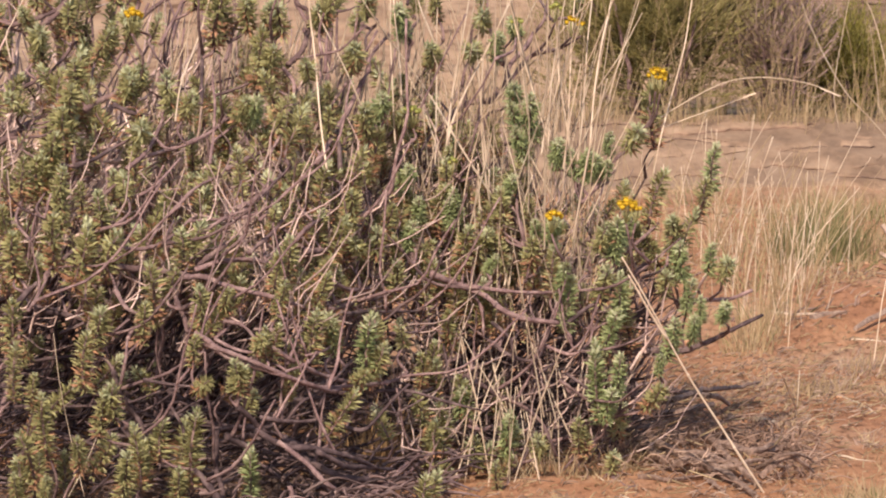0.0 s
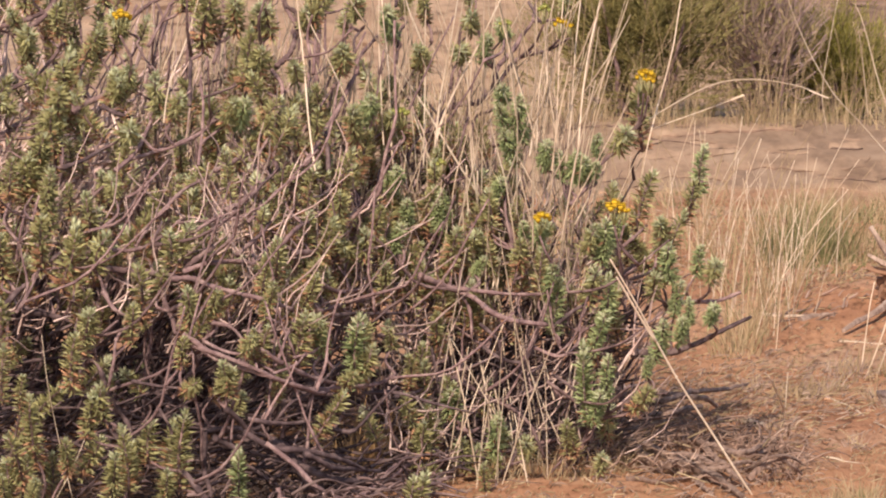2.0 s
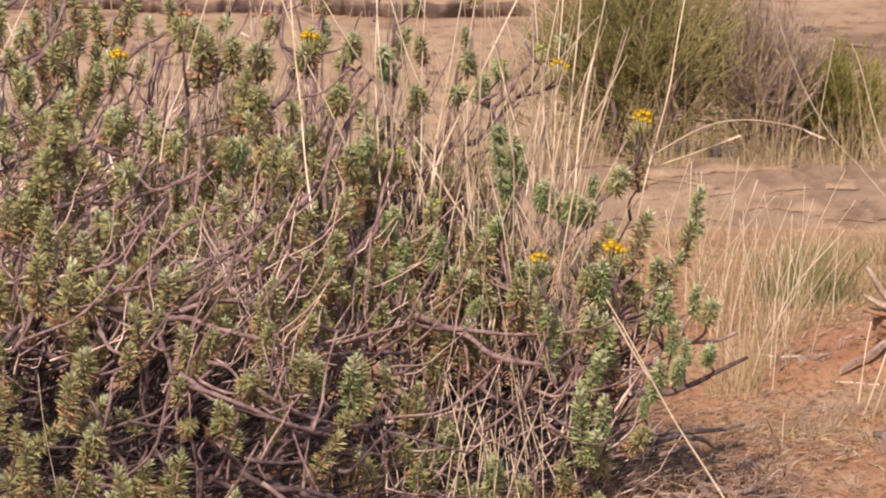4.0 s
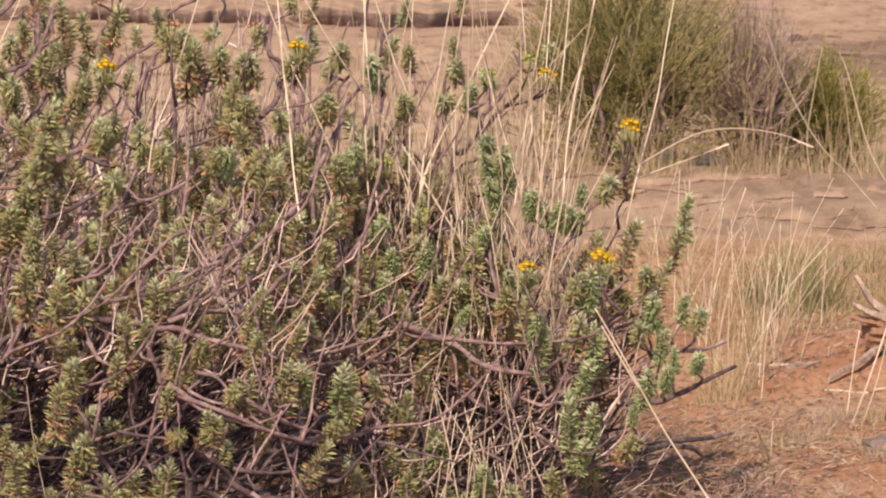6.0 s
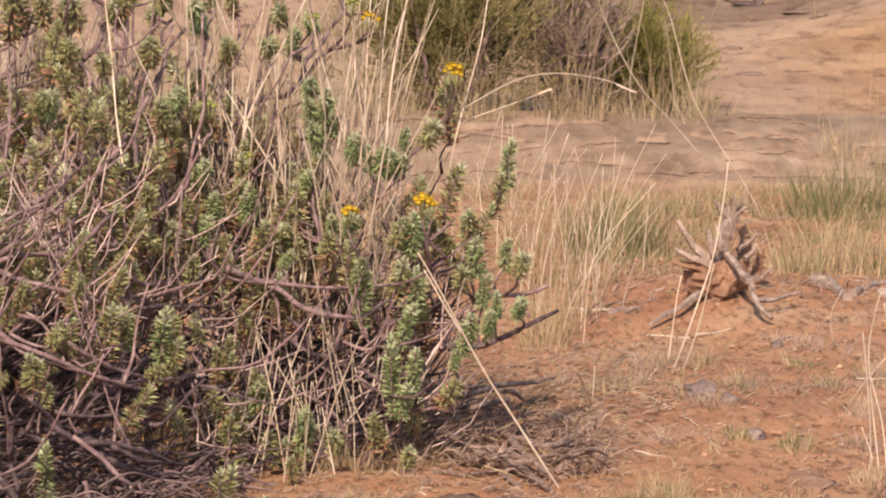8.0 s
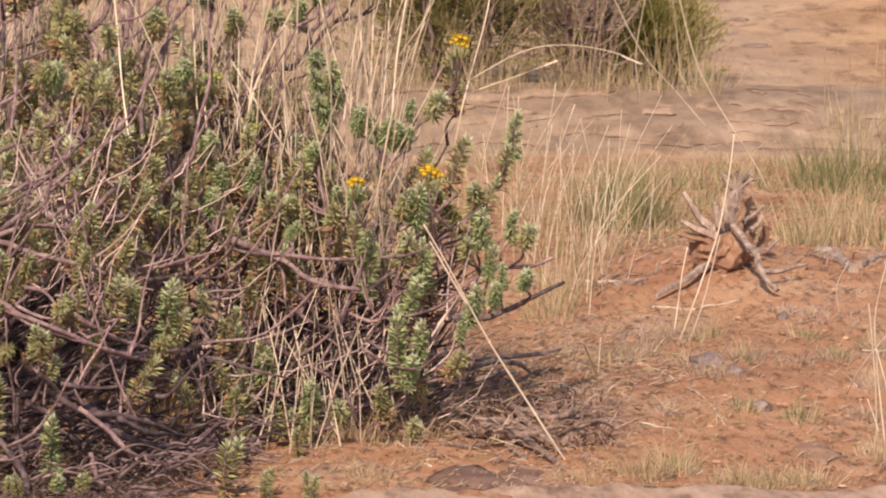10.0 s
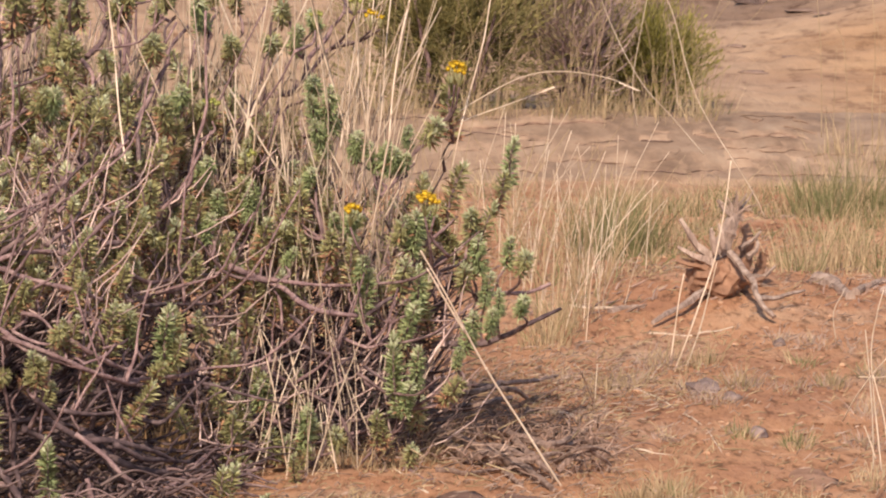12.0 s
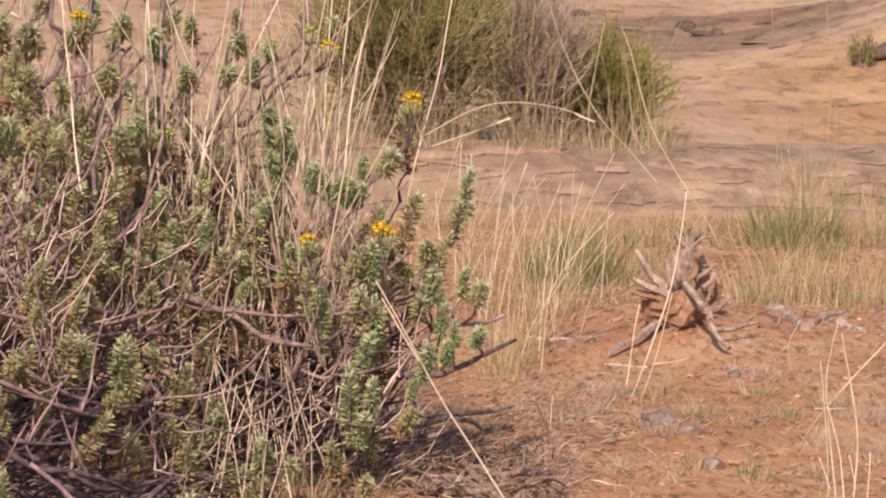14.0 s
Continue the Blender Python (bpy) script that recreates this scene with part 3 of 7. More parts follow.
stem([(-0.485, 10.105, 0.772), (-0.486, 10.178, 0.840), (-0.486, 10.241, 0.881)], 0.0055, 0.0033, 0.006, mat=M_SHADEWOOD)
stem([(-0.462, 9.991, 0.664), (-0.458, 10.084, 0.757), (-0.465, 10.171, 0.829)], 0.0041, 0.0025, 0.006)
stem([(-0.510, 10.019, 0.701), (-0.466, 10.042, 0.721), (-0.440, 10.088, 0.740)], 0.0055, 0.0033, 0.006)
stem([(-0.351, 10.143, 0.809), (-0.348, 10.226, 0.871), (-0.335, 10.300, 0.940), (-0.327, 10.308, 0.968), (-0.321, 10.335, 1.048)], 0.0068, 0.0041, 0.006)
stem([(-0.312, 10.184, 0.846), (-0.285, 10.230, 0.871), (-0.275, 10.278, 0.907), (-0.275, 10.295, 0.946), (-0.298, 10.286, 0.970), (-0.292, 10.331, 1.048)], 0.0068, 0.0041, 0.006)
stem([(-0.323, 10.182, 0.840), (-0.300, 10.152, 0.808), (-0.305, 10.128, 0.765), (-0.322, 10.112, 0.743), (-0.326, 10.061, 0.714), (-0.341, 10.001, 0.686)], 0.0055, 0.0033, 0.006)
stem([(-0.430, 9.987, 0.653), (-0.387, 10.029, 0.672), (-0.343, 10.078, 0.695), (-0.311, 10.128, 0.736), (-0.300, 10.155, 0.779)], 0.0068, 0.0041, 0.006)
stem([(-0.252, 10.033, 0.660), (-0.220, 10.129, 0.708), (-0.199, 10.204, 0.741), (-0.182, 10.242, 0.772), (-0.154, 10.294, 0.820), (-0.149, 10.319, 0.852), (-0.110, 10.433, 0.890)], 0.0068, 0.0041, 0.006)
stem([(-0.239, 10.205, 0.827), (-0.233, 10.236, 0.893), (-0.228, 10.266, 0.925)], 0.0041, 0.0025, 0.006)
stem([(-0.206, 10.092, 0.643), (-0.207, 10.132, 0.707), (-0.213, 10.156, 0.722)], 0.0055, 0.0033, 0.006, mat=M_SHADEWOOD)
stem([(-0.208, 10.092, 0.609), (-0.165, 10.206, 0.632), (-0.137, 10.299, 0.663), (-0.130, 10.322, 0.678)], 0.0061, 0.0037, 0.006)
stem([(-0.149, 10.319, 0.818), (-0.160, 10.316, 0.881), (-0.144, 10.365, 0.907)], 0.0041, 0.0025, 0.006, mat=M_SHADEWOOD)
stem([(-0.073, 10.457, 0.830), (-0.067, 10.478, 0.887), (-0.060, 10.503, 0.903)], 0.0041, 0.0025, 0.006, mat=M_SHADEWOOD)
stem([(-0.051, 10.383, 0.637), (-0.028, 10.407, 0.682), (-0.016, 10.422, 0.686)], 0.0041, 0.0025, 0.006, mat=M_SHADEWOOD)
stem([(-0.672, 9.920, 0.604), (-0.645, 9.930, 0.631), (-0.624, 9.960, 0.650)], 0.0041, 0.0025, 0.006)
stem([(-0.633, 9.819, 0.515), (-0.589, 9.817, 0.515), (-0.547, 9.850, 0.525), (-0.515, 9.885, 0.546), (-0.498, 9.886, 0.563)], 0.0055, 0.0033, 0.006)
stem([(-0.579, 9.831, 0.519), (-0.562, 9.836, 0.546), (-0.552, 9.852, 0.556)], 0.0041, 0.0025, 0.006)
stem([(-0.546, 9.840, 0.529), (-0.530, 9.846, 0.556), (-0.527, 9.862, 0.566)], 0.0041, 0.0025, 0.006)
stem([(-0.638, 9.799, 0.482), (-0.606, 9.816, 0.476), (-0.556, 9.810, 0.472), (-0.499, 9.781, 0.467)], 0.0082, 0.0066, 0.006)
stem([(-0.424, 9.823, 0.523), (-0.457, 9.819, 0.498), (-0.490, 9.814, 0.471), (-0.516, 9.796, 0.462), (-0.522, 9.760, 0.450), (-0.515, 9.729, 0.421), (-0.502, 9.726, 0.394), (-0.494, 9.710, 0.363)], 0.0068, 0.0055, 0.003)
stem([(-0.518, 9.760, 0.464), (-0.466, 9.778, 0.464), (-0.422, 9.781, 0.447), (-0.378, 9.761, 0.436), (-0.322, 9.746, 0.424), (-0.269, 9.797, 0.401)], 0.0068, 0.0041, 0.006)
stem([(-0.483, 9.785, 0.477), (-0.423, 9.796, 0.491), (-0.346, 9.820, 0.489)], 0.0055, 0.0033, 0.006)
stem([(-0.804, 9.731, 0.402), (-0.787, 9.733, 0.426), (-0.773, 9.767, 0.455), (-0.765, 9.812, 0.477)], 0.0041, 0.0025, 0.006)
stem([(-0.845, 9.707, 0.396), (-0.812, 9.765, 0.433), (-0.785, 9.782, 0.453)], 0.0082, 0.0049, 0.006, mat=M_SHADEWOOD)
stem([(-0.801, 9.837, 0.396), (-0.747, 9.847, 0.383), (-0.690, 9.831, 0.369)], 0.0082, 0.0049, 0.006, mat=M_SHADEWOOD)
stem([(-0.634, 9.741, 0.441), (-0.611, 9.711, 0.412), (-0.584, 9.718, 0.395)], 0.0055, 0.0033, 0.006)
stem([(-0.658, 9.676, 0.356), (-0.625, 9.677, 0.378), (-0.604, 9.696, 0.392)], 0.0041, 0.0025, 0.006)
stem([(-0.635, 9.652, 0.299), (-0.626, 9.672, 0.258), (-0.601, 9.704, 0.209), (-0.584, 9.703, 0.181), (-0.575, 9.688, 0.139)], 0.0068, 0.0041, 0.006, mat=M_SHADEWOOD)
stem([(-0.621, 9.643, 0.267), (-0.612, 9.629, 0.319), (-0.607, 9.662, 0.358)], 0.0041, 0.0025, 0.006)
stem([(-0.619, 9.645, 0.190), (-0.593, 9.653, 0.156), (-0.572, 9.678, 0.135)], 0.0055, 0.0033, 0.006, mat=M_SHADEWOOD)
stem([(-0.527, 9.650, 0.233), (-0.505, 9.642, 0.191), (-0.499, 9.657, 0.155)], 0.0041, 0.0025, 0.006, mat=M_SHADEWOOD)
stem([(-0.575, 9.643, 0.282), (-0.536, 9.621, 0.276), (-0.476, 9.628, 0.270)], 0.0041, 0.0025, 0.006, mat=M_SHADEWOOD)
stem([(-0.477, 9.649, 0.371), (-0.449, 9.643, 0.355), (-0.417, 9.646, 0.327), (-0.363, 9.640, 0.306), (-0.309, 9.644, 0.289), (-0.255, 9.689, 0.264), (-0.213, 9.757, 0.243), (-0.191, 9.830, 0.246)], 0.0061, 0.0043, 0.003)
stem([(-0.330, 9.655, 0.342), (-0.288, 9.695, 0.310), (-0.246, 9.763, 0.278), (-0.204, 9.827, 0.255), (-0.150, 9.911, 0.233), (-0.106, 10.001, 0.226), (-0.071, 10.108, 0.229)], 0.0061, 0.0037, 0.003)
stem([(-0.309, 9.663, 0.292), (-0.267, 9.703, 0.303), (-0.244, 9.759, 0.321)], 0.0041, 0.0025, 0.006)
stem([(-0.261, 9.704, 0.236), (-0.232, 9.726, 0.250), (-0.203, 9.805, 0.272), (-0.181, 9.895, 0.284)], 0.0041, 0.0025, 0.006, mat=M_SHADEWOOD)
stem([(-0.240, 9.726, 0.214), (-0.229, 9.739, 0.248), (-0.224, 9.766, 0.266)], 0.0041, 0.0025, 0.006, mat=M_SHADEWOOD)
stem([(-0.353, 9.650, 0.208), (-0.310, 9.664, 0.198), (-0.267, 9.711, 0.188), (-0.225, 9.759, 0.192), (-0.197, 9.802, 0.212)], 0.0055, 0.0027, 0.003, mat=M_SHADEWOOD)
stem([(-0.299, 9.679, 0.199), (-0.272, 9.680, 0.229), (-0.230, 9.745, 0.247)], 0.0041, 0.0025, 0.006, mat=M_SHADEWOOD)
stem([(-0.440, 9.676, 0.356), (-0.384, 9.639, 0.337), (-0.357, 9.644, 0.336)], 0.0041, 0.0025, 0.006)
stem([(-0.312, 9.725, 0.153), (-0.278, 9.712, 0.130), (-0.261, 9.683, 0.102), (-0.228, 9.679, 0.069), (-0.191, 9.728, 0.033)], 0.0109, 0.0066, 0.006, mat=M_SHADEWOOD)
stem([(-0.284, 9.720, 0.123), (-0.235, 9.720, 0.096), (-0.159, 9.787, 0.062), (-0.089, 9.974, 0.030)], 0.0096, 0.0057, 0.006, mat=M_SHADEWOOD)
stem([(-0.420, 9.692, 0.164), (-0.388, 9.718, 0.146), (-0.364, 9.717, 0.127)], 0.0082, 0.0049, 0.006, mat=M_SHADEWOOD)
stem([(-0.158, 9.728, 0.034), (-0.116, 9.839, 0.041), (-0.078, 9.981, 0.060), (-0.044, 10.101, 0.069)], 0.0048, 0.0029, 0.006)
stem([(-0.244, 9.669, 0.137), (-0.180, 9.734, 0.099), (-0.095, 9.969, 0.054)], 0.0068, 0.0041, 0.006, mat=M_SHADEWOOD)
stem([(-0.395, 9.629, 0.231), (-0.364, 9.658, 0.199), (-0.343, 9.687, 0.167)], 0.0068, 0.0041, 0.006, mat=M_SHADEWOOD)
stem([(-0.448, 9.830, 0.157), (-0.382, 9.849, 0.159), (-0.316, 9.874, 0.139), (-0.272, 9.866, 0.117)], 0.0068, 0.0041, 0.006, mat=M_SHADEWOOD)
stem([(-0.450, 9.796, 0.489), (-0.379, 9.799, 0.494), (-0.344, 9.818, 0.486)], 0.0055, 0.0033, 0.006)
stem([(-0.271, 9.888, 0.501), (-0.250, 9.937, 0.496), (-0.208, 10.040, 0.490), (-0.180, 10.107, 0.510), (-0.164, 10.137, 0.541), (-0.147, 10.180, 0.565)], 0.0068, 0.0041, 0.004)
stem([(-0.217, 9.942, 0.433), (-0.184, 10.005, 0.411), (-0.152, 10.097, 0.401), (-0.122, 10.174, 0.407)], 0.0055, 0.0033, 0.006)
stem([(-0.221, 9.885, 0.386), (-0.173, 10.015, 0.385), (-0.119, 10.152, 0.379), (-0.091, 10.220, 0.393), (-0.080, 10.228, 0.408)], 0.0061, 0.0037, 0.006)
stem([(-0.195, 9.939, 0.372), (-0.118, 10.089, 0.355), (-0.039, 10.240, 0.339)], 0.0048, 0.0029, 0.006, mat=M_SHADEWOOD)
stem([(-0.107, 10.096, 0.311), (-0.062, 10.164, 0.302), (-0.039, 10.213, 0.308), (-0.025, 10.270, 0.337)], 0.0041, 0.0025, 0.006)
stem([(-0.424, 9.691, 0.389), (-0.386, 9.684, 0.383), (-0.358, 9.674, 0.351)], 0.0055, 0.0033, 0.006)
stem([(-0.301, 9.687, 0.305), (-0.283, 9.722, 0.350), (-0.267, 9.790, 0.385)], 0.0041, 0.0025, 0.006)
stem([(-0.268, 9.740, 0.314), (-0.241, 9.768, 0.319), (-0.215, 9.834, 0.324)], 0.0041, 0.0025, 0.006)
stem([(-0.379, 9.801, 0.506), (-0.336, 9.843, 0.543), (-0.316, 9.898, 0.562)], 0.0055, 0.0033, 0.006)
stem([(-0.293, 9.865, 0.521), (-0.266, 9.922, 0.546), (-0.219, 10.036, 0.564)], 0.0055, 0.0033, 0.006)
stem([(-0.404, 9.882, 0.586), (-0.349, 9.916, 0.616), (-0.307, 10.002, 0.652)], 0.0055, 0.0033, 0.006)
stem([(-0.359, 9.867, 0.565), (-0.316, 9.917, 0.605), (-0.274, 10.008, 0.640)], 0.0048, 0.0029, 0.006)
stem([(-0.537, 9.878, 0.575), (-0.494, 9.911, 0.616), (-0.451, 9.956, 0.640)], 0.0048, 0.0029, 0.006)
stem([(-0.479, 9.836, 0.535), (-0.436, 9.856, 0.566), (-0.382, 9.892, 0.585)], 0.0048, 0.0029, 0.006)
stem([(-0.606, 9.920, 0.604), (-0.561, 9.930, 0.631), (-0.520, 9.991, 0.676)], 0.0041, 0.0025, 0.006)
stem([(-0.742, 9.792, 0.496), (-0.699, 9.818, 0.526), (-0.680, 9.868, 0.554)], 0.0055, 0.0033, 0.006, mat=M_SHADEWOOD)
stem([(-0.025, 10.235, 0.416), (0.018, 10.262, 0.394), (0.053, 10.268, 0.379), (0.088, 10.245, 0.366), (0.122, 10.218, 0.342), (0.168, 10.223, 0.324), (0.238, 10.250, 0.312)], 0.0075, 0.0060, 0.003)
stem([(0.059, 10.256, 0.386), (0.134, 10.254, 0.376), (0.192, 10.280, 0.371), (0.256, 10.301, 0.372)], 0.0055, 0.0033, 0.003)
stem([(0.059, 10.289, 0.373), (0.076, 10.265, 0.341), (0.083, 10.261, 0.284)], 0.0048, 0.0029, 0.006)
stem([(0.169, 10.311, 0.388), (0.175, 10.305, 0.424), (0.169, 10.324, 0.457)], 0.0041, 0.0025, 0.006)
stem([(0.250, 10.271, 0.306), (0.296, 10.287, 0.339), (0.338, 10.324, 0.357), (0.350, 10.354, 0.395)], 0.0055, 0.0033, 0.006, mat=M_SHADEWOOD)
stem([(0.325, 10.440, 0.207), (0.385, 10.495, 0.276), (0.421, 10.513, 0.316), (0.444, 10.512, 0.364)], 0.0082, 0.0049, 0.006, mat=M_SHADEWOOD)
stem([(0.346, 10.378, 0.239), (0.487, 10.398, 0.234), (0.545, 10.395, 0.252), (0.593, 10.410, 0.276), (0.666, 10.463, 0.301)], 0.0102, 0.0041, 0.006, mat=M_SHADEWOOD)
stem([(0.487, 10.398, 0.325), (0.535, 10.433, 0.337), (0.596, 10.469, 0.333), (0.646, 10.481, 0.351)], 0.0068, 0.0041, 0.006)
stem([(0.388, 10.439, 0.378), (0.425, 10.483, 0.412), (0.455, 10.496, 0.434)], 0.0082, 0.0049, 0.006)
stem([(0.408, 10.348, 0.393), (0.443, 10.339, 0.406), (0.461, 10.354, 0.418)], 0.0041, 0.0025, 0.006, mat=M_SHADEWOOD)
stem([(0.462, 10.397, 0.466), (0.517, 10.439, 0.508), (0.548, 10.488, 0.544), (0.569, 10.520, 0.594)], 0.0061, 0.0037, 0.006)
stem([(0.373, 10.351, 0.442), (0.408, 10.359, 0.476), (0.445, 10.394, 0.501)], 0.0048, 0.0029, 0.006)
stem([(-0.017, 10.524, 0.635), (0.019, 10.589, 0.707), (0.055, 10.612, 0.732), (0.102, 10.600, 0.741), (0.132, 10.598, 0.771), (0.138, 10.626, 0.805), (0.174, 10.675, 0.843), (0.193, 10.698, 0.873)], 0.0075, 0.0053, 0.004)
stem([(0.138, 10.601, 0.775), (0.180, 10.640, 0.821), (0.225, 10.681, 0.843)], 0.0061, 0.0037, 0.006)
stem([(0.190, 10.681, 0.870), (0.214, 10.682, 0.902), (0.223, 10.712, 0.942), (0.231, 10.787, 1.021)], 0.0041, 0.0025, 0.006)
stem([(0.114, 10.639, 0.824), (0.132, 10.616, 0.803), (0.140, 10.620, 0.781)], 0.0048, 0.0029, 0.006)
stem([(0.096, 10.537, 0.652), (0.097, 10.568, 0.714)], 0.0055, 0.0033, 0.006, mat=M_SHADEWOOD)
stem([(0.410, 10.575, 0.648), (0.423, 10.597, 0.688), (0.442, 10.647, 0.731), (0.452, 10.680, 0.764)], 0.0055, 0.0033, 0.006, mat=M_SHADEWOOD)
stem([(0.322, 10.400, 0.589), (0.352, 10.420, 0.622), (0.382, 10.463, 0.653)], 0.0055, 0.0033, 0.006)
stem([(0.287, 10.381, 0.544), (0.322, 10.390, 0.578), (0.358, 10.427, 0.609)], 0.0048, 0.0029, 0.006)
stem([(0.099, 10.276, 0.270), (0.134, 10.268, 0.242), (0.181, 10.290, 0.227), (0.210, 10.313, 0.250)], 0.0055, 0.0033, 0.006, mat=M_SHADEWOOD)
stem([(0.204, 10.270, 0.265), (0.261, 10.258, 0.247), (0.296, 10.285, 0.263), (0.307, 10.316, 0.288)], 0.0048, 0.0029, 0.006)
stem([(0.013, 10.243, 0.216), (0.076, 10.255, 0.185), (0.111, 10.274, 0.159), (0.169, 10.274, 0.130), (0.203, 10.249, 0.105), (0.220, 10.230, 0.072), (0.232, 10.242, 0.041)], 0.0061, 0.0037, 0.006)
stem([(0.053, 10.202, 0.114), (0.076, 10.198, 0.098), (0.101, 10.223, 0.105)], 0.0055, 0.0033, 0.006)
stem([(0.131, 10.199, 0.005), (0.157, 10.201, 0.025), (0.175, 10.229, 0.055)], 0.0055, 0.0033, 0.006, mat=M_SHADEWOOD)
stem([(-0.010, 10.147, 0.022), (0.018, 10.176, 0.046), (0.036, 10.211, 0.064)], 0.0055, 0.0033, 0.006, mat=M_SHADEWOOD)
stem([(0.349, 10.283, 0.114), (0.389, 10.274, 0.141), (0.436, 10.288, 0.157), (0.490, 10.325, 0.161)], 0.0038, 0.0023, 0.006)
stem([(0.180, 10.239, 0.164), (0.203, 10.233, 0.212), (0.232, 10.248, 0.233)], 0.0041, 0.0025, 0.006, mat=M_SHADEWOOD)
stem([(0.250, 10.258, 0.208), (0.295, 10.235, 0.177), (0.307, 10.233, 0.142)], 0.0041, 0.0025, 0.006, mat=M_SHADEWOOD)
stem([(0.099, 10.268, 0.312), (0.134, 10.247, 0.280), (0.145, 10.249, 0.233)], 0.0048, 0.0029, 0.006, mat=M_SHADEWOOD)
stem([(-0.073, 10.067, 0.189), (-0.027, 10.165, 0.187), (0.018, 10.239, 0.211)], 0.0055, 0.0033, 0.006, mat=M_SHADEWOOD)
stem([(-0.005, 10.251, 0.303), (0.007, 10.217, 0.237), (0.018, 10.216, 0.168)], 0.0048, 0.0029, 0.006, mat=M_SHADEWOOD)

stem([(-0.074, 10.520, 0.944), (-0.069, 10.559, 0.995), (-0.067, 10.586, 1.032)], 0.0041, 0.0025, 0.005, mat=M_SHADEWOOD)
stem([(-0.112, 10.491, 0.999), (-0.106, 10.519, 1.026), (-0.097, 10.563, 1.071)], 0.0048, 0.0029, 0.005, mat=M_SHADEWOOD)
stem([(-0.315, 10.342, 1.037), (-0.300, 10.300, 0.970), (-0.274, 10.268, 0.920)], 0.0068, 0.0041, 0.005)
stem([(-0.837, 10.254, 0.903), (-0.782, 10.286, 0.947), (-0.756, 10.320, 1.003), (-0.738, 10.359, 1.064)], 0.0068, 0.0041, 0.005)
stem([(-0.878, 10.334, 1.025), (-0.833, 10.355, 1.058), (-0.811, 10.377, 1.092)], 0.0068, 0.0041, 0.005, mat=M_SHADEWOOD)
stem([(0.203, 10.597, 0.949), (0.215, 10.584, 0.926), (0.230, 10.573, 0.905)], 0.0034, 0.0020, 0.005, mat=M_SHADEWOOD)
stem([(-0.573, 10.236, 0.882), (-0.546, 10.275, 0.931), (-0.530, 10.296, 0.964)], 0.0041, 0.0025, 0.005)
stem([(-0.440, 10.205, 0.850), (-0.425, 10.254, 0.904), (-0.409, 10.286, 0.948)], 0.0041, 0.0025, 0.005)
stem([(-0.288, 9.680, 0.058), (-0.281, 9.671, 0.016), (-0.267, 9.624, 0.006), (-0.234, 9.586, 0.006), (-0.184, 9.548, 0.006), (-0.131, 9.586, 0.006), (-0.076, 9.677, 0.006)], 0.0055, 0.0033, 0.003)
stem([(-0.279, 9.675, 0.043), (-0.258, 9.671, 0.021), (-0.230, 9.676, 0.006)], 0.0048, 0.0029, 0.005, mat=M_SHADEWOOD)
stem([(-0.438, 9.694, 0.177), (-0.438, 9.699, 0.099), (-0.424, 9.680, 0.058), (-0.432, 9.670, 0.005)], 0.0068, 0.0041, 0.005, mat=M_SHADEWOOD)
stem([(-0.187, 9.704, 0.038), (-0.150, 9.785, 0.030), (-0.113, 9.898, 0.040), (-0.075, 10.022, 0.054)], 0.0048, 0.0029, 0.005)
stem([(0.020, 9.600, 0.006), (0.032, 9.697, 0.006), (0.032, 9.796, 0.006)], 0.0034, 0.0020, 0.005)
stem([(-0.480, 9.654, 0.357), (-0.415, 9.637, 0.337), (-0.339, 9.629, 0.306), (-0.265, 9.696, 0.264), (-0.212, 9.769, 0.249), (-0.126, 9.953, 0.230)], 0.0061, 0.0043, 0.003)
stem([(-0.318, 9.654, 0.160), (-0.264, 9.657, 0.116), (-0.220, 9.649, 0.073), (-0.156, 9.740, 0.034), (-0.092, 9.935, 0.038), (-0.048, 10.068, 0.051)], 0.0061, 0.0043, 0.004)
stem([(-0.362, 9.664, 0.180), (-0.302, 9.677, 0.145), (-0.248, 9.687, 0.138), (-0.189, 9.732, 0.121), (-0.125, 9.861, 0.072)], 0.0082, 0.0049, 0.005, mat=M_SHADEWOOD)
stem([(-0.480, 9.650, 0.105), (-0.447, 9.638, 0.074), (-0.420, 9.623, 0.033), (-0.410, 9.511, 0.006)], 0.0082, 0.0066, 0.005, mat=M_SHADEWOOD)
stem([(-0.296, 9.657, 0.072), (-0.279, 9.641, 0.019), (-0.229, 9.576, 0.006), (-0.154, 9.590, 0.006), (-0.068, 9.656, 0.006)], 0.0055, 0.0033, 0.005)


def envelope(x):
    """Height of the shrub's outline along x."""
    if x < -0.30:
        return 1.22
    if x < 0.12:
        return 1.12 - 0.24 * ramp(-0.30, 0.12, x)
    return 0.85 - 0.45 * ramp(0.12, 0.60, x)


def front(x, z):
    """Depth of the shrub's near side: it bulges over its hollow foot."""
    return 9.93 - 0.26 * (1 - ramp(0.02, 0.5, z)) * (1 - ramp(-0.2, 0.05, x)) - 0.26 * ramp(0.08, 0.36, z) * (1 - ramp(0.40, 0.95, z)) * (1 - ramp(-0.36, -0.14, x)) + 0.30 * ramp(-0.25, 0.0, x) + 0.55 * (z / 1.2) ** 1.5 + 0.25 * max(0.0, x) ** 2


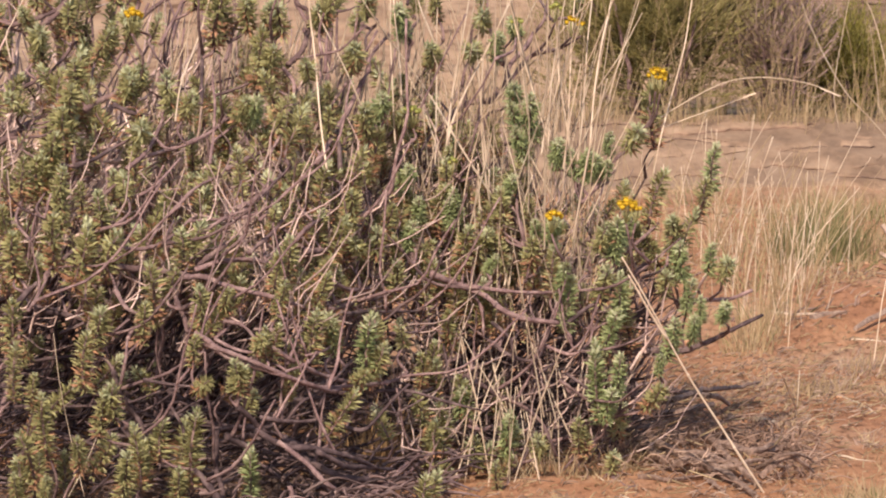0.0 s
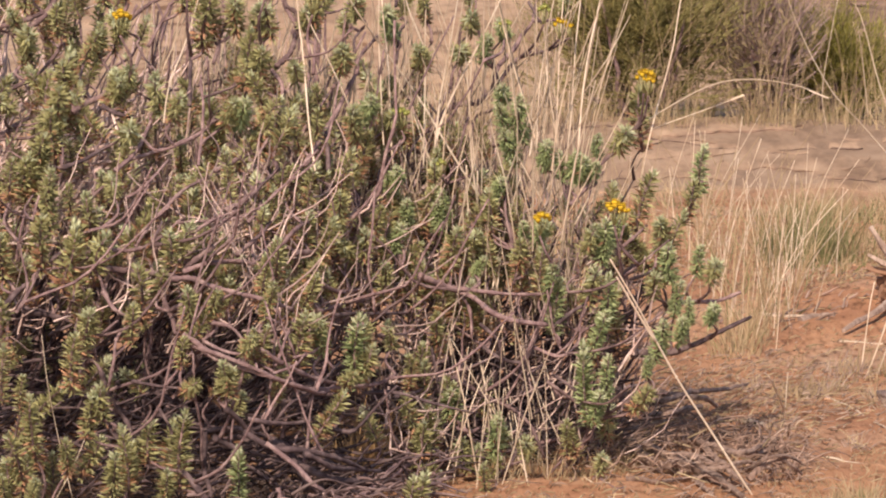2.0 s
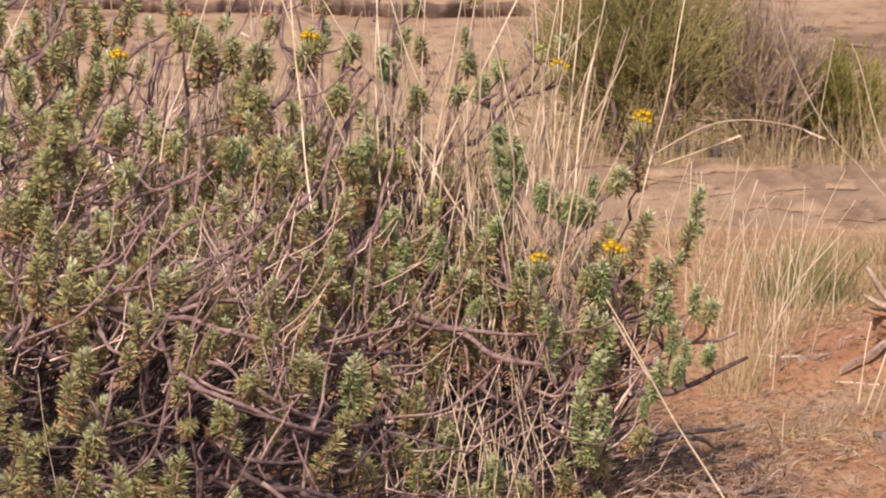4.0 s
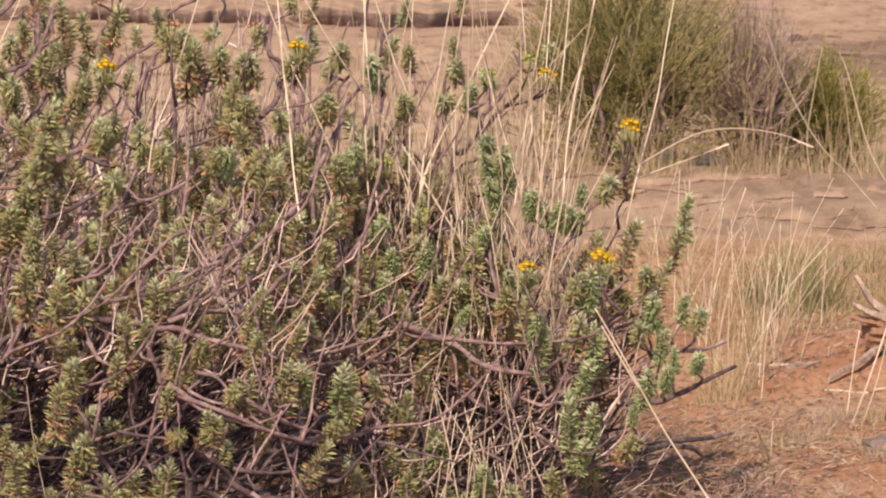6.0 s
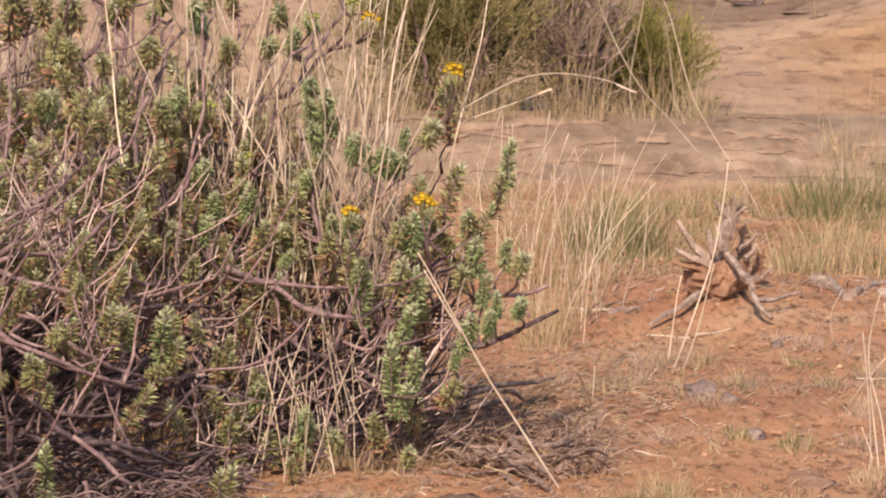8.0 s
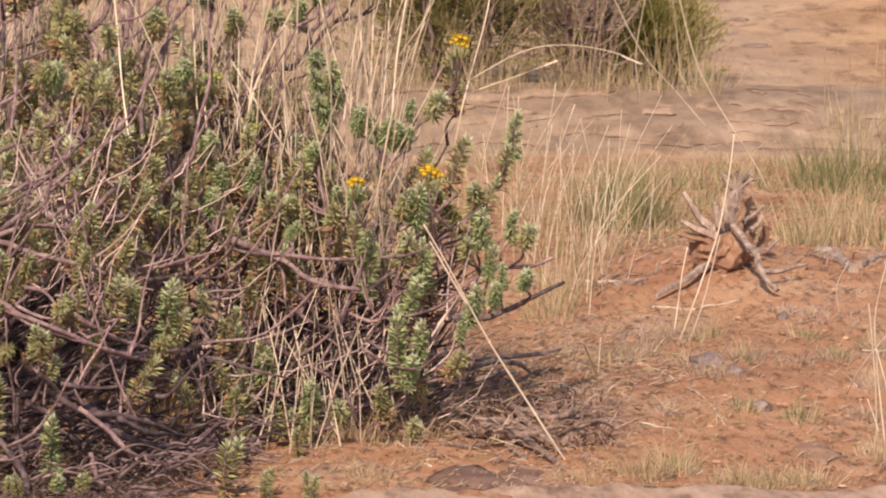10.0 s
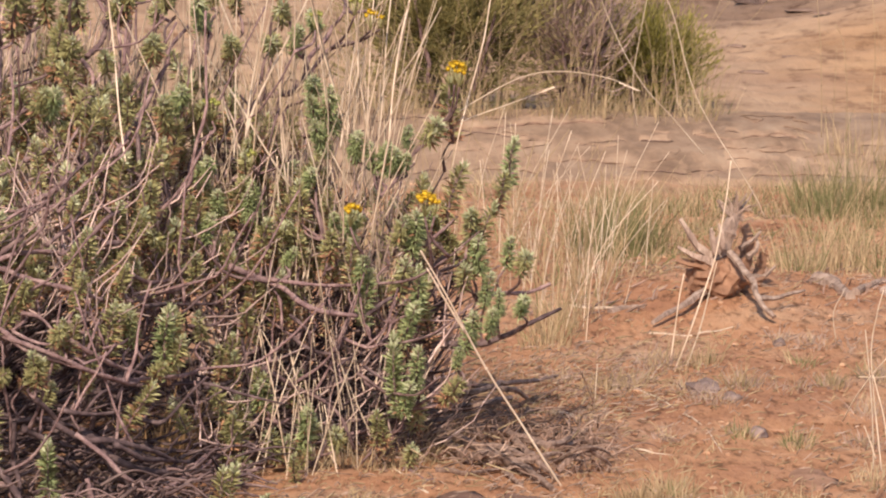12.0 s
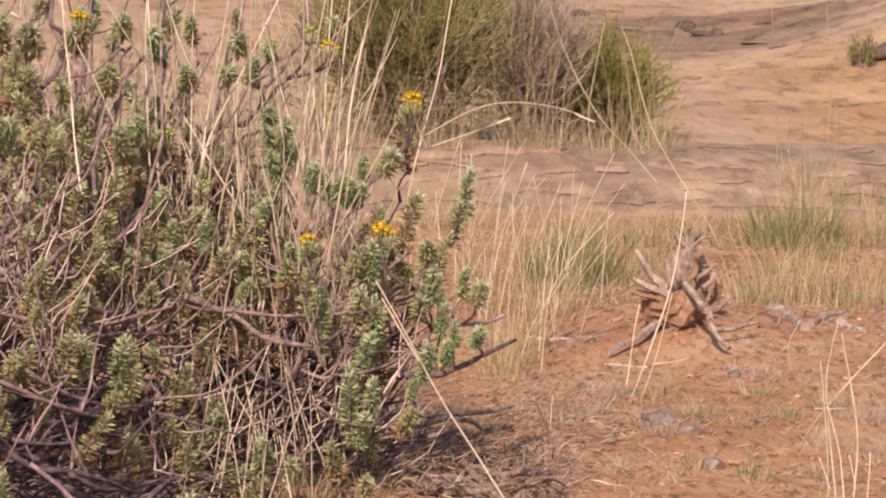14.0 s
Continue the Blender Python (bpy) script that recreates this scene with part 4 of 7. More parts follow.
random.seed(5)
for i in range(58):
    tx = uni(-1.35, 0.45)
    tz = envelope(tx) * uni(0.35, 0.86)
    ty = front(tx, tz) + uni(0.18, 0.80)
    rx = min(-0.02 + uni(-0.12, 0.2), tx - uni(0.05, 0.55))
    root = Vector((rx, ty + uni(-0.1, 0.25), 0.0))
    bow = Vector((rx + (tx - rx) * uni(0.45, 0.8), (root.y + ty) / 2 - uni(0, 0.08), tz * uni(0.25, 0.5)))
    stem([root, bow, (tx, ty, tz)], uni(0.005, 0.009), uni(0.0025, 0.004), 0.025, 7, 6)
# crooked bare stems of the thin upper part
for i in range(15):
    tx = uni(-0.62, 0.12)
    tz = envelope(tx) * uni(0.72, 1.0)
    ty = 10.25 + uni(0.0, 0.5)
    foot = Vector((tx - uni(0.08, 0.30), ty + uni(-0.1, 0.1), tz - uni(0.30, 0.55)))
    stem([foot, foot.lerp(Vector((tx, ty, tz)), 0.5) + Vector((uni(-0.01, 0.05), 0, uni(-0.06, 0.0))), (tx, ty, tz)], uni(0.0038, 0.0062), uni(0.0022, 0.0032), 0.032, 7, 6)
# side branches, sprung from the stems
for i in range(120):
    p, r = random.choice(stem_points)
    if p.z < 0.06:
        continue
    a = math.radians(max(28, random.gauss(62, 28)))
    ln = uni(0.10, 0.34)
    q = p + Vector((math.cos(a) * ln, uni(-0.16, 0.06), math.sin(a) * ln))
    if q.z > envelope(q.x) + 0.05 or q.x > 0.55 or (q.z > 0.72 and random.random() < 0.65):
        continue
    stem([p, p.lerp(q, 0.5) + Vector((uni(-0.01, 0.02), 0, -0.16 * ln)), q], min(r, uni(0.003, 0.006)), 0.0022, 0.015, 4, 5)
# low dead tangle at the foot, left part in wood with shade in its colour
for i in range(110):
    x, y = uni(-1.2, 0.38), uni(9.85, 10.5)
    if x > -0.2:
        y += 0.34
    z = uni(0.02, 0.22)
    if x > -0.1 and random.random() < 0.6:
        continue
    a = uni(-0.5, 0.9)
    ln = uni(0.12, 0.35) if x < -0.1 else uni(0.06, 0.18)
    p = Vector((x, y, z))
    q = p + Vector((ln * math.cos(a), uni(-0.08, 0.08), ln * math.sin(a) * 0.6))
    stem([p, p.lerp(q, 0.5) + Vector((0, 0, uni(-0.05, 0.02))), q], uni(0.003, 0.007), 0.0025, 0.015, 5, 5, M_SHADEWOOD if x < 0 else None)

# dry fine twigs that fill the inside
random.seed(6)
dry = Bag()
for i in range(3300):
    x = uni(-1.35, 0.42)
    z = envelope(x) * (uni(0, 0.85) if x < -0.3 else uni(0, 0.62))
    if (z > 0.62 and random.random() < 0.92) or (z < 0.32 and x < -0.1) or (z > 0.4 and x > -0.3 and random.random() < 0.5) or (x < -0.45 and random.random() < 0.5):
        continue
    if x > 0.02 and z < 0.42 and random.random() < 0.7:
        continue
    y = front(x, z) + 0.02 + 0.65 * random.random() ** 1.4
    a = math.radians(random.gauss(66, 30))
    ln = uni(0.06, 0.22)
    p = Vector((x, y, max(0.01, z)))
    q = p + Vector((math.cos(a) * ln, uni(-0.06, 0.06), math.sin(a) * ln))
    dry.tube(gnarl(spline([p, p.lerp(q, 0.5) + Vector((uni(-0.012, 0.03), 0, uni(-0.04, 0.005))), q], 3), 0.018, 13), taper(uni(0.0012, 0.0032), 0.0009, 7), 4, cap=False)
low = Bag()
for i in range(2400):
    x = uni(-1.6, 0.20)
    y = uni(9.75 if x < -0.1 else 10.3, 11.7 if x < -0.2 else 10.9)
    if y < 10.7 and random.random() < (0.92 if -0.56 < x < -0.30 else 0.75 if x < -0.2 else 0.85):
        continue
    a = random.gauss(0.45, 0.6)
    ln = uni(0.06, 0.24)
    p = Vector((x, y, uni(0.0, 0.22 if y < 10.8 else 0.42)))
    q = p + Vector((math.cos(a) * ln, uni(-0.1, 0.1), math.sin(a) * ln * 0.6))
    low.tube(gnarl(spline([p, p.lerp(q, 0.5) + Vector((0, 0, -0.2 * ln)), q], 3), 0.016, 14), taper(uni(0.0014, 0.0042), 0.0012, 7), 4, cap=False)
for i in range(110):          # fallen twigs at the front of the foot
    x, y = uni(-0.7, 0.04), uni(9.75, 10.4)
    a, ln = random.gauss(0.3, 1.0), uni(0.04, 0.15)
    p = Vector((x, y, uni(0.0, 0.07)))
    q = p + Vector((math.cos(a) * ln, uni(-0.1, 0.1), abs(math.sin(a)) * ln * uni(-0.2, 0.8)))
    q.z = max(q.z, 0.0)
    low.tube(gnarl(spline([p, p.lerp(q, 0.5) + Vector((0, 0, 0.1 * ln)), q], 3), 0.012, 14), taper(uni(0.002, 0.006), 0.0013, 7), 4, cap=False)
for i in range(1500):          # old wood in the depth of the shrub, the low pieces coloured as shade
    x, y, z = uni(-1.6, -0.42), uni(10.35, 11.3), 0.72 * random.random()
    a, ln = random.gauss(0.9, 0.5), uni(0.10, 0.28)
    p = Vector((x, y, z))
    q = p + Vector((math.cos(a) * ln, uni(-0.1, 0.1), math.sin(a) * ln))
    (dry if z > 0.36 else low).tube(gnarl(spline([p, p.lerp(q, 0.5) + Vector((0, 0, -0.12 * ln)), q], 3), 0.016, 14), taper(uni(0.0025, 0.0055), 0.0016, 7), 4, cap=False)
for i in range(420):          # twigs under the outer stems, their dark colour stands for shade
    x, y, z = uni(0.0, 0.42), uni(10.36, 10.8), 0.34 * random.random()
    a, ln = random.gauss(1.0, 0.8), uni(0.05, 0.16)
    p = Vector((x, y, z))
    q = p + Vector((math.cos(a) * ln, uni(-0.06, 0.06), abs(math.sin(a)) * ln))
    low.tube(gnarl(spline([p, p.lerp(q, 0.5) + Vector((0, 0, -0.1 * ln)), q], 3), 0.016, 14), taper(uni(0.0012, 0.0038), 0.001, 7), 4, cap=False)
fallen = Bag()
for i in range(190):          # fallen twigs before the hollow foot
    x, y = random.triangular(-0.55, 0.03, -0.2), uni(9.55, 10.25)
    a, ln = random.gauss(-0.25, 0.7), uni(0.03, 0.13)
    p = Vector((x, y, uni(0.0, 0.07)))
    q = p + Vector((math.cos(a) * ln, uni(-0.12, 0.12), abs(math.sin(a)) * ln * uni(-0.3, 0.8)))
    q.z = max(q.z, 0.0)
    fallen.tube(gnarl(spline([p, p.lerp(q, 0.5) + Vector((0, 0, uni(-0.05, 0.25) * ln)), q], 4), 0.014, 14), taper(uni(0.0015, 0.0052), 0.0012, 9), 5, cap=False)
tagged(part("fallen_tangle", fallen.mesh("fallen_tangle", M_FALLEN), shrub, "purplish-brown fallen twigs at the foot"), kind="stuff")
tagged(part("low_tangle", low.mesh("low_tangle", M_SHADEWOOD), shrub, "tangle of dead wood low in the shrub, coloured dark for the shade there"), kind="stuff")
tagged(part("twig_infill", dry.mesh("twig_infill", M_DRYTWIG), shrub, "tangle of thin pinkish-brown dead twigs inside the shrub"), kind="stuff")

# leafy shoots that stand out
random.seed(3)
sprig((-0.820, 10.137, 0.912), (-0.810, 10.219, 0.860), "short")
sprig((-0.540, 10.069, 0.826), (-0.543, 10.127, 0.765), "short")
sprig((-0.604, 10.103, 0.837), (-0.601, 10.157, 0.808), "short")
sprig((-0.591, 9.975, 0.753), (-0.613, 10.054, 0.715), "short")
sprig((-0.855, 10.061, 0.795), (-0.842, 10.108, 0.761), "short")
sprig((-0.627, 9.764, 0.538), (-0.654, 9.800, 0.478), "short")
sprig((-0.626, 9.588, 0.270), (-0.629, 9.628, 0.209), "short")
sprig((-0.270, 10.112, 0.863), (-0.272, 10.185, 0.817), "short")
sprig((-0.160, 10.311, 0.968), (-0.155, 10.360, 0.930), "short")
sprig((-0.141, 10.104, 0.507), (-0.136, 10.148, 0.460), "short")
sprig((-0.168, 10.057, 0.505), (-0.163, 10.094, 0.472), "short")
sprig((0.324, 10.251, 0.413), (0.322, 10.306, 0.351), "short")
sprig((0.085, 10.175, 0.069), (0.070, 10.188, 0.021), "short")
sprig((0.201, 10.140, 0.091), (0.197, 10.200, 0.054), "short")
sprig((0.350, 10.194, 0.055), (0.341, 10.215, 0.016), "short")
sprig((0.087, 10.460, 0.920), (0.084, 10.543, 0.892), "short")
sprig((0.056, 10.445, 0.868), (0.060, 10.512, 0.841), "short")
sprig((0.577, 10.319, 0.425), (0.573, 10.373, 0.390), "short")
sprig((0.456, 10.313, 0.411), (0.451, 10.334, 0.360), "short")
sprig((-0.346, 10.196, 0.953), (-0.326, 10.254, 0.903), "short")
sprig((-0.617, 9.900, 0.649), (-0.623, 9.928, 0.609), "short")
sprig((0.397, 10.380, 0.684), (0.388, 10.448, 0.652), "short")
sprig((0.343, 10.307, 0.496), (0.321, 10.346, 0.454), "short")
sprig((-0.626, 10.204, 0.950), (-0.629, 10.256, 0.912), "short")
sprig((-0.860, 10.206, 0.955), (-0.836, 10.258, 0.912), "mid")
sprig((-0.675, 10.172, 0.911), (-0.702, 10.218, 0.854), "mid")
sprig((-0.637, 10.095, 0.841), (-0.635, 10.147, 0.786), "mid")
sprig((-0.626, 10.062, 0.827), (-0.645, 10.132, 0.773), "mid")
sprig((-0.490, 10.036, 0.793), (-0.513, 10.099, 0.750), "mid")
sprig((-0.391, 10.185, 0.968), (-0.395, 10.262, 0.912), "mid")
sprig((-0.358, 10.213, 0.969), (-0.358, 10.259, 0.901), "mid")
sprig((-0.181, 10.181, 0.891), (-0.188, 10.265, 0.837), "mid")
sprig((-0.016, 10.412, 0.874), (-0.022, 10.503, 0.824), "mid")
sprig((-0.153, 10.167, 0.756), (-0.148, 10.241, 0.691), "mid")
sprig((-0.090, 10.265, 0.735), (-0.095, 10.338, 0.686), "mid")
sprig((-0.402, 10.002, 0.784), (-0.411, 10.085, 0.738), "mid")
sprig((-0.269, 10.033, 0.745), (-0.259, 10.074, 0.688), "mid")
sprig((-0.660, 9.824, 0.622), (-0.669, 9.864, 0.527), "mid")
sprig((-0.505, 9.791, 0.554), (-0.509, 9.807, 0.478), "mid")
sprig((-0.471, 9.661, 0.459), (-0.474, 9.712, 0.371), "mid")
sprig((-0.659, 9.596, 0.260), (-0.662, 9.635, 0.173), "mid")
sprig((-0.537, 9.633, 0.200), (-0.544, 9.650, 0.127), "mid")
sprig((0.055, 10.279, 0.499), (0.042, 10.313, 0.421), "mid")
sprig((0.465, 10.330, 0.526), (0.473, 10.381, 0.459), "mid")
sprig((0.007, 10.341, 0.659), (0.007, 10.393, 0.613), "mid")
sprig((-0.751, 10.107, 0.857), (-0.743, 10.155, 0.783), "olive")
sprig((-0.755, 10.013, 0.811), (-0.757, 10.101, 0.736), "olive")
sprig((-0.749, 10.000, 0.765), (-0.747, 10.040, 0.680), "olive")
sprig((-0.777, 9.924, 0.727), (-0.784, 9.998, 0.650), "olive")
sprig((-0.450, 10.162, 0.978), (-0.463, 10.253, 0.878), "olive")
sprig((-0.739, 9.768, 0.578), (-0.760, 9.818, 0.480), "olive")
sprig((-0.844, 9.779, 0.599), (-0.839, 9.841, 0.507), "olive")
sprig((-0.826, 9.756, 0.544), (-0.830, 9.795, 0.462), "olive")
sprig((-0.567, 9.717, 0.496), (-0.563, 9.740, 0.390), "olive")
sprig((-0.585, 9.651, 0.425), (-0.582, 9.687, 0.352), "olive")
sprig((-0.673, 9.580, 0.371), (-0.688, 9.629, 0.269), "olive")
sprig((-0.811, 9.604, 0.182), (-0.789, 9.654, 0.082), "olive")
sprig((-0.574, 9.623, 0.157), (-0.571, 9.654, 0.082), "olive")
sprig((-0.692, 9.595, 0.173), (-0.702, 9.654, 0.104), "olive")
sprig((-0.096, 10.199, 0.494), (-0.096, 10.213, 0.432), "olive")
sprig((-0.206, 9.959, 0.546), (-0.218, 9.996, 0.481), "olive")
sprig((-0.319, 9.650, 0.381), (-0.331, 9.664, 0.312), "olive")
sprig((0.133, 10.156, 0.049), (0.110, 10.186, 0.000), "olive")
sprig((0.007, 10.037, 0.045), (0.007, 10.098, 0.000), "olive")
sprig((0.283, 10.195, 0.115), (0.295, 10.213, 0.049), "olive")
sprig((-0.353, 10.110, 0.919), (-0.376, 10.201, 0.813), "olive")
sprig((-0.349, 10.093, 0.875), (-0.349, 10.180, 0.815), "olive")
sprig((-0.219, 10.192, 0.976), (-0.243, 10.268, 0.908), "olive")
sprig((0.464, 10.385, 0.600), (0.427, 10.402, 0.498), "olive")
sprig((-0.016, 10.491, 0.956), (-0.011, 10.557, 0.914), "olive")
sprig((-0.355, 9.607, 0.378), (-0.358, 9.654, 0.335), "olive")
sprig((-0.784, 9.606, 0.291), (-0.786, 9.623, 0.230), "olive")
sprig((-0.016, 10.247, 0.431), (-0.028, 10.274, 0.364), "olive")
sprig((-0.050, 10.132, 0.263), (-0.045, 10.149, 0.198), "olive")
sprig((-0.014, 10.058, 0.032), (-0.016, 10.112, 0.000), "olive")
sprig((-0.195, 10.011, 0.595), (-0.185, 10.072, 0.531), "olive")
sprig((-0.412, 9.658, 0.446), (-0.420, 9.716, 0.395), "olive")
sprig((-0.705, 9.741, 0.548), (-0.720, 9.791, 0.450), "brown")
sprig((-0.835, 9.636, 0.427), (-0.830, 9.677, 0.332), "brown")
sprig((-0.476, 9.625, 0.363), (-0.477, 9.640, 0.312), "brown")
sprig((-0.443, 9.586, 0.281), (-0.471, 9.622, 0.263), "brown")
sprig((-0.157, 9.813, 0.271), (-0.182, 9.863, 0.228), "brown")
sprig((0.435, 10.204, 0.193), (0.412, 10.254, 0.137), "brown")
sprig((-0.821, 9.912, 0.672), (-0.830, 9.938, 0.602), "brown")
sprig((-0.524, 9.739, 0.480), (-0.531, 9.751, 0.429), "brown")
sprig((-0.713, 9.873, 0.631), (-0.704, 9.897, 0.573), "brown")
sprig((0.024, 10.187, 0.334), (0.018, 10.245, 0.257), "brown")
sprig((-0.108, 10.194, 0.552), (-0.119, 10.212, 0.493), "brown")
sprig((-0.232, 9.868, 0.487), (-0.249, 9.900, 0.438), "brown")
sprig((0.186, 10.282, 0.485), (0.181, 10.318, 0.422), "brown")
sprig((-0.732, 9.833, 0.660), (-0.749, 9.897, 0.549), "long")
sprig((-0.821, 9.605, 0.351), (-0.823, 9.624, 0.251), "long")
sprig((-0.758, 9.616, 0.252), (-0.761, 9.641, 0.139), "long")
sprig((-0.616, 9.599, 0.150), (-0.620, 9.650, 0.047), "long")
sprig((-0.474, 9.637, 0.216), (-0.484, 9.653, 0.082), "long")
sprig((-0.508, 9.622, 0.114), (-0.514, 9.642, 0.042), "long")
sprig((-0.825, 9.626, 0.102), (-0.821, 9.639, 0.042), "long")
sprig((-0.767, 9.576, 0.099), (-0.772, 9.636, 0.041), "long")
sprig((-0.361, 9.626, 0.151), (-0.362, 9.650, 0.047), "long")
sprig((-0.301, 9.788, 0.543), (-0.308, 9.825, 0.445), "long")
sprig((-0.310, 9.717, 0.461), (-0.322, 9.748, 0.389), "long")
sprig((-0.357, 10.000, 0.793), (-0.383, 10.090, 0.737), "fresh")
sprig((-0.077, 10.397, 0.942), (-0.081, 10.475, 0.885), "fresh")
sprig((-0.128, 10.217, 0.788), (-0.143, 10.287, 0.725), "fresh")
sprig((-0.388, 9.587, 0.327), (-0.389, 9.623, 0.263), "mid")
sprig((-0.246, 9.745, 0.391), (-0.257, 9.770, 0.297), "mid")
sprig((-0.214, 9.802, 0.386), (-0.215, 9.856, 0.319), "mid")
sprig((-0.139, 9.990, 0.362), (-0.140, 10.007, 0.264), "mid")
sprig((-0.114, 9.936, 0.310), (-0.151, 9.979, 0.234), "mid")
sprig((0.102, 10.275, 0.447), (0.088, 10.302, 0.410), "fresh")
sprig((0.024, 10.324, 0.581), (0.030, 10.352, 0.518), "fresh")
sprig((0.013, 10.306, 0.552), (0.016, 10.341, 0.499), "fresh")
sprig((0.053, 10.188, 0.197), (0.053, 10.209, 0.120), "fresh")
sprig((0.032, 10.164, 0.187), (0.036, 10.206, 0.129), "fresh")
sprig((-0.022, 10.169, 0.244), (-0.016, 10.185, 0.170), "mid")
sprig((-0.014, 10.141, 0.158), (-0.016, 10.154, 0.059), "mid")
sprig((0.139, 10.182, 0.134), (0.134, 10.201, 0.075), "fresh")
sprig((0.263, 10.268, 0.396), (0.250, 10.284, 0.296), "fresh")
sprig((0.237, 10.245, 0.433), (0.239, 10.301, 0.364), "fresh")
sprig((0.373, 10.268, 0.407), (0.361, 10.306, 0.316), "fresh")
sprig((0.349, 10.234, 0.342), (0.331, 10.280, 0.261), "fresh")
sprig((0.365, 10.301, 0.520), (0.350, 10.352, 0.439), "fresh")
sprig((0.381, 10.342, 0.525), (0.368, 10.362, 0.462), "fresh")
sprig((0.487, 10.298, 0.462), (0.496, 10.358, 0.392), "fresh")
sprig((0.555, 10.345, 0.457), (0.549, 10.376, 0.401), "fresh")
sprig((0.513, 10.300, 0.386), (0.501, 10.335, 0.324), "fresh")
sprig((0.535, 10.297, 0.357), (0.530, 10.333, 0.307), "fresh")
sprig((0.577, 10.296, 0.351), (0.571, 10.343, 0.306), "fresh")
sprig((0.468, 10.247, 0.323), (0.459, 10.297, 0.236), "fresh")
sprig((0.318, 10.228, 0.273), (0.319, 10.250, 0.160), "fresh")
sprig((0.365, 10.200, 0.254), (0.354, 10.253, 0.160), "fresh")
sprig((0.337, 10.201, 0.182), (0.330, 10.234, 0.116), "fresh")
sprig((0.260, 10.370, 0.648), (0.275, 10.405, 0.598), "fresh")
sprig((0.297, 10.342, 0.646), (0.293, 10.407, 0.594), "fresh")
sprig((0.322, 10.344, 0.643), (0.308, 10.410, 0.597), "fresh")
sprig((0.348, 10.347, 0.636), (0.328, 10.412, 0.597), "fresh")
sprig((0.345, 10.391, 0.681), (0.346, 10.436, 0.642), "fresh")
sprig((0.152, 10.358, 0.753), (0.159, 10.439, 0.676), "fresh")
sprig((0.188, 10.369, 0.758), (0.188, 10.444, 0.676), "fresh")
sprig((0.163, 10.338, 0.700), (0.170, 10.415, 0.632), "fresh")
sprig((0.239, 10.347, 0.666), (0.235, 10.411, 0.620), "fresh")
sprig((0.222, 10.279, 0.525), (0.216, 10.341, 0.476), "fresh")
sprig((0.186, 10.303, 0.520), (0.187, 10.339, 0.482), "fresh")
sprig((0.110, 10.437, 0.881), (0.107, 10.516, 0.835), "fresh")
sprig((0.153, 10.463, 0.920), (0.154, 10.544, 0.880), "fresh")
sprig((0.149, 10.404, 0.790), (0.144, 10.471, 0.756), "fresh")
sprig((0.574, 10.414, 0.655), (0.556, 10.460, 0.563), "fresh")
sprig((0.443, 10.243, 0.243), (0.441, 10.275, 0.204), "fresh")
sprig((0.521, 10.261, 0.325), (0.512, 10.316, 0.271), "fresh")
sprig((0.134, 10.336, 0.607), (0.129, 10.372, 0.557), "fresh")
sprig((-0.074, 10.250, 0.639), (-0.086, 10.309, 0.586), "fresh")
sprig((-0.045, 10.276, 0.567), (-0.051, 10.317, 0.504), "fresh")
sprig((-0.062, 10.222, 0.515), (-0.074, 10.269, 0.463), "fresh")
sprig((0.557, 10.395, 0.580), (0.528, 10.424, 0.508), "brown")
sprig((0.442, 10.441, 0.767), (0.439, 10.481, 0.657), "brown")
sprig((-0.724, 10.287, 1.074), (-0.721, 10.324, 1.000), "mid")
sprig((-0.792, 10.265, 1.031), (-0.795, 10.307, 0.990), "mid")
sprig((-0.522, 10.272, 1.059), (-0.519, 10.316, 0.989), "mid")
sprig((-0.504, 10.242, 1.022), (-0.500, 10.292, 0.954), "mid")
sprig((-0.468, 10.245, 1.005), (-0.477, 10.287, 0.955), "mid")
sprig((-0.234, 10.232, 0.986), (-0.242, 10.281, 0.946), "mid")
sprig((-0.151, 10.363, 0.978), (-0.151, 10.376, 0.933), "mid")
sprig((0.082, 10.546, 0.980), (0.082, 10.577, 0.938), "mid")
sprig((-0.670, 10.252, 1.041), (-0.662, 10.302, 0.967), "olive")
sprig((-0.666, 10.194, 0.931), (-0.676, 10.232, 0.869), "olive")
sprig((-0.439, 10.220, 0.996), (-0.443, 10.268, 0.901), "olive")
sprig((-0.213, 10.330, 1.078), (-0.220, 10.347, 1.019), "olive")
sprig((-0.749, 10.227, 0.963), (-0.757, 10.258, 0.903), "olive")
sprig((-0.821, 10.193, 0.908), (-0.823, 10.215, 0.849), "olive")
sprig((-0.831, 10.250, 0.993), (-0.828, 10.284, 0.954), "short")
sprig((-0.411, 10.271, 1.022), (-0.427, 10.306, 0.997), "short")
sprig((-0.322, 10.286, 1.017), (-0.323, 10.299, 0.979), "short")
sprig((-0.254, 10.319, 1.078), (-0.248, 10.340, 1.046), "short")
sprig((0.089, 10.608, 1.063), (0.097, 10.631, 1.027), "short")
sprig((0.277, 10.532, 0.953), (0.277, 10.581, 0.924), "short")
sprig((-0.250, 10.222, 0.966), (-0.259, 10.265, 0.922), "short")
sprig((-0.022, 10.595, 1.063), (-0.032, 10.613, 1.007), "fresh")
sprig((-0.027, 9.525, 0.104), (-0.031, 9.545, 0.000), "olive")
sprig((0.008, 10.073, 0.042), (-0.011, 10.093, 0.000), "olive")
sprig((-0.304, 9.524, 0.051), (-0.313, 9.544, 0.000), "olive")
sprig((-0.349, 9.524, 0.054), (-0.365, 9.544, 0.000), "long")
sprig((0.050, 9.463, 0.064), (0.044, 9.483, 0.000), "long")
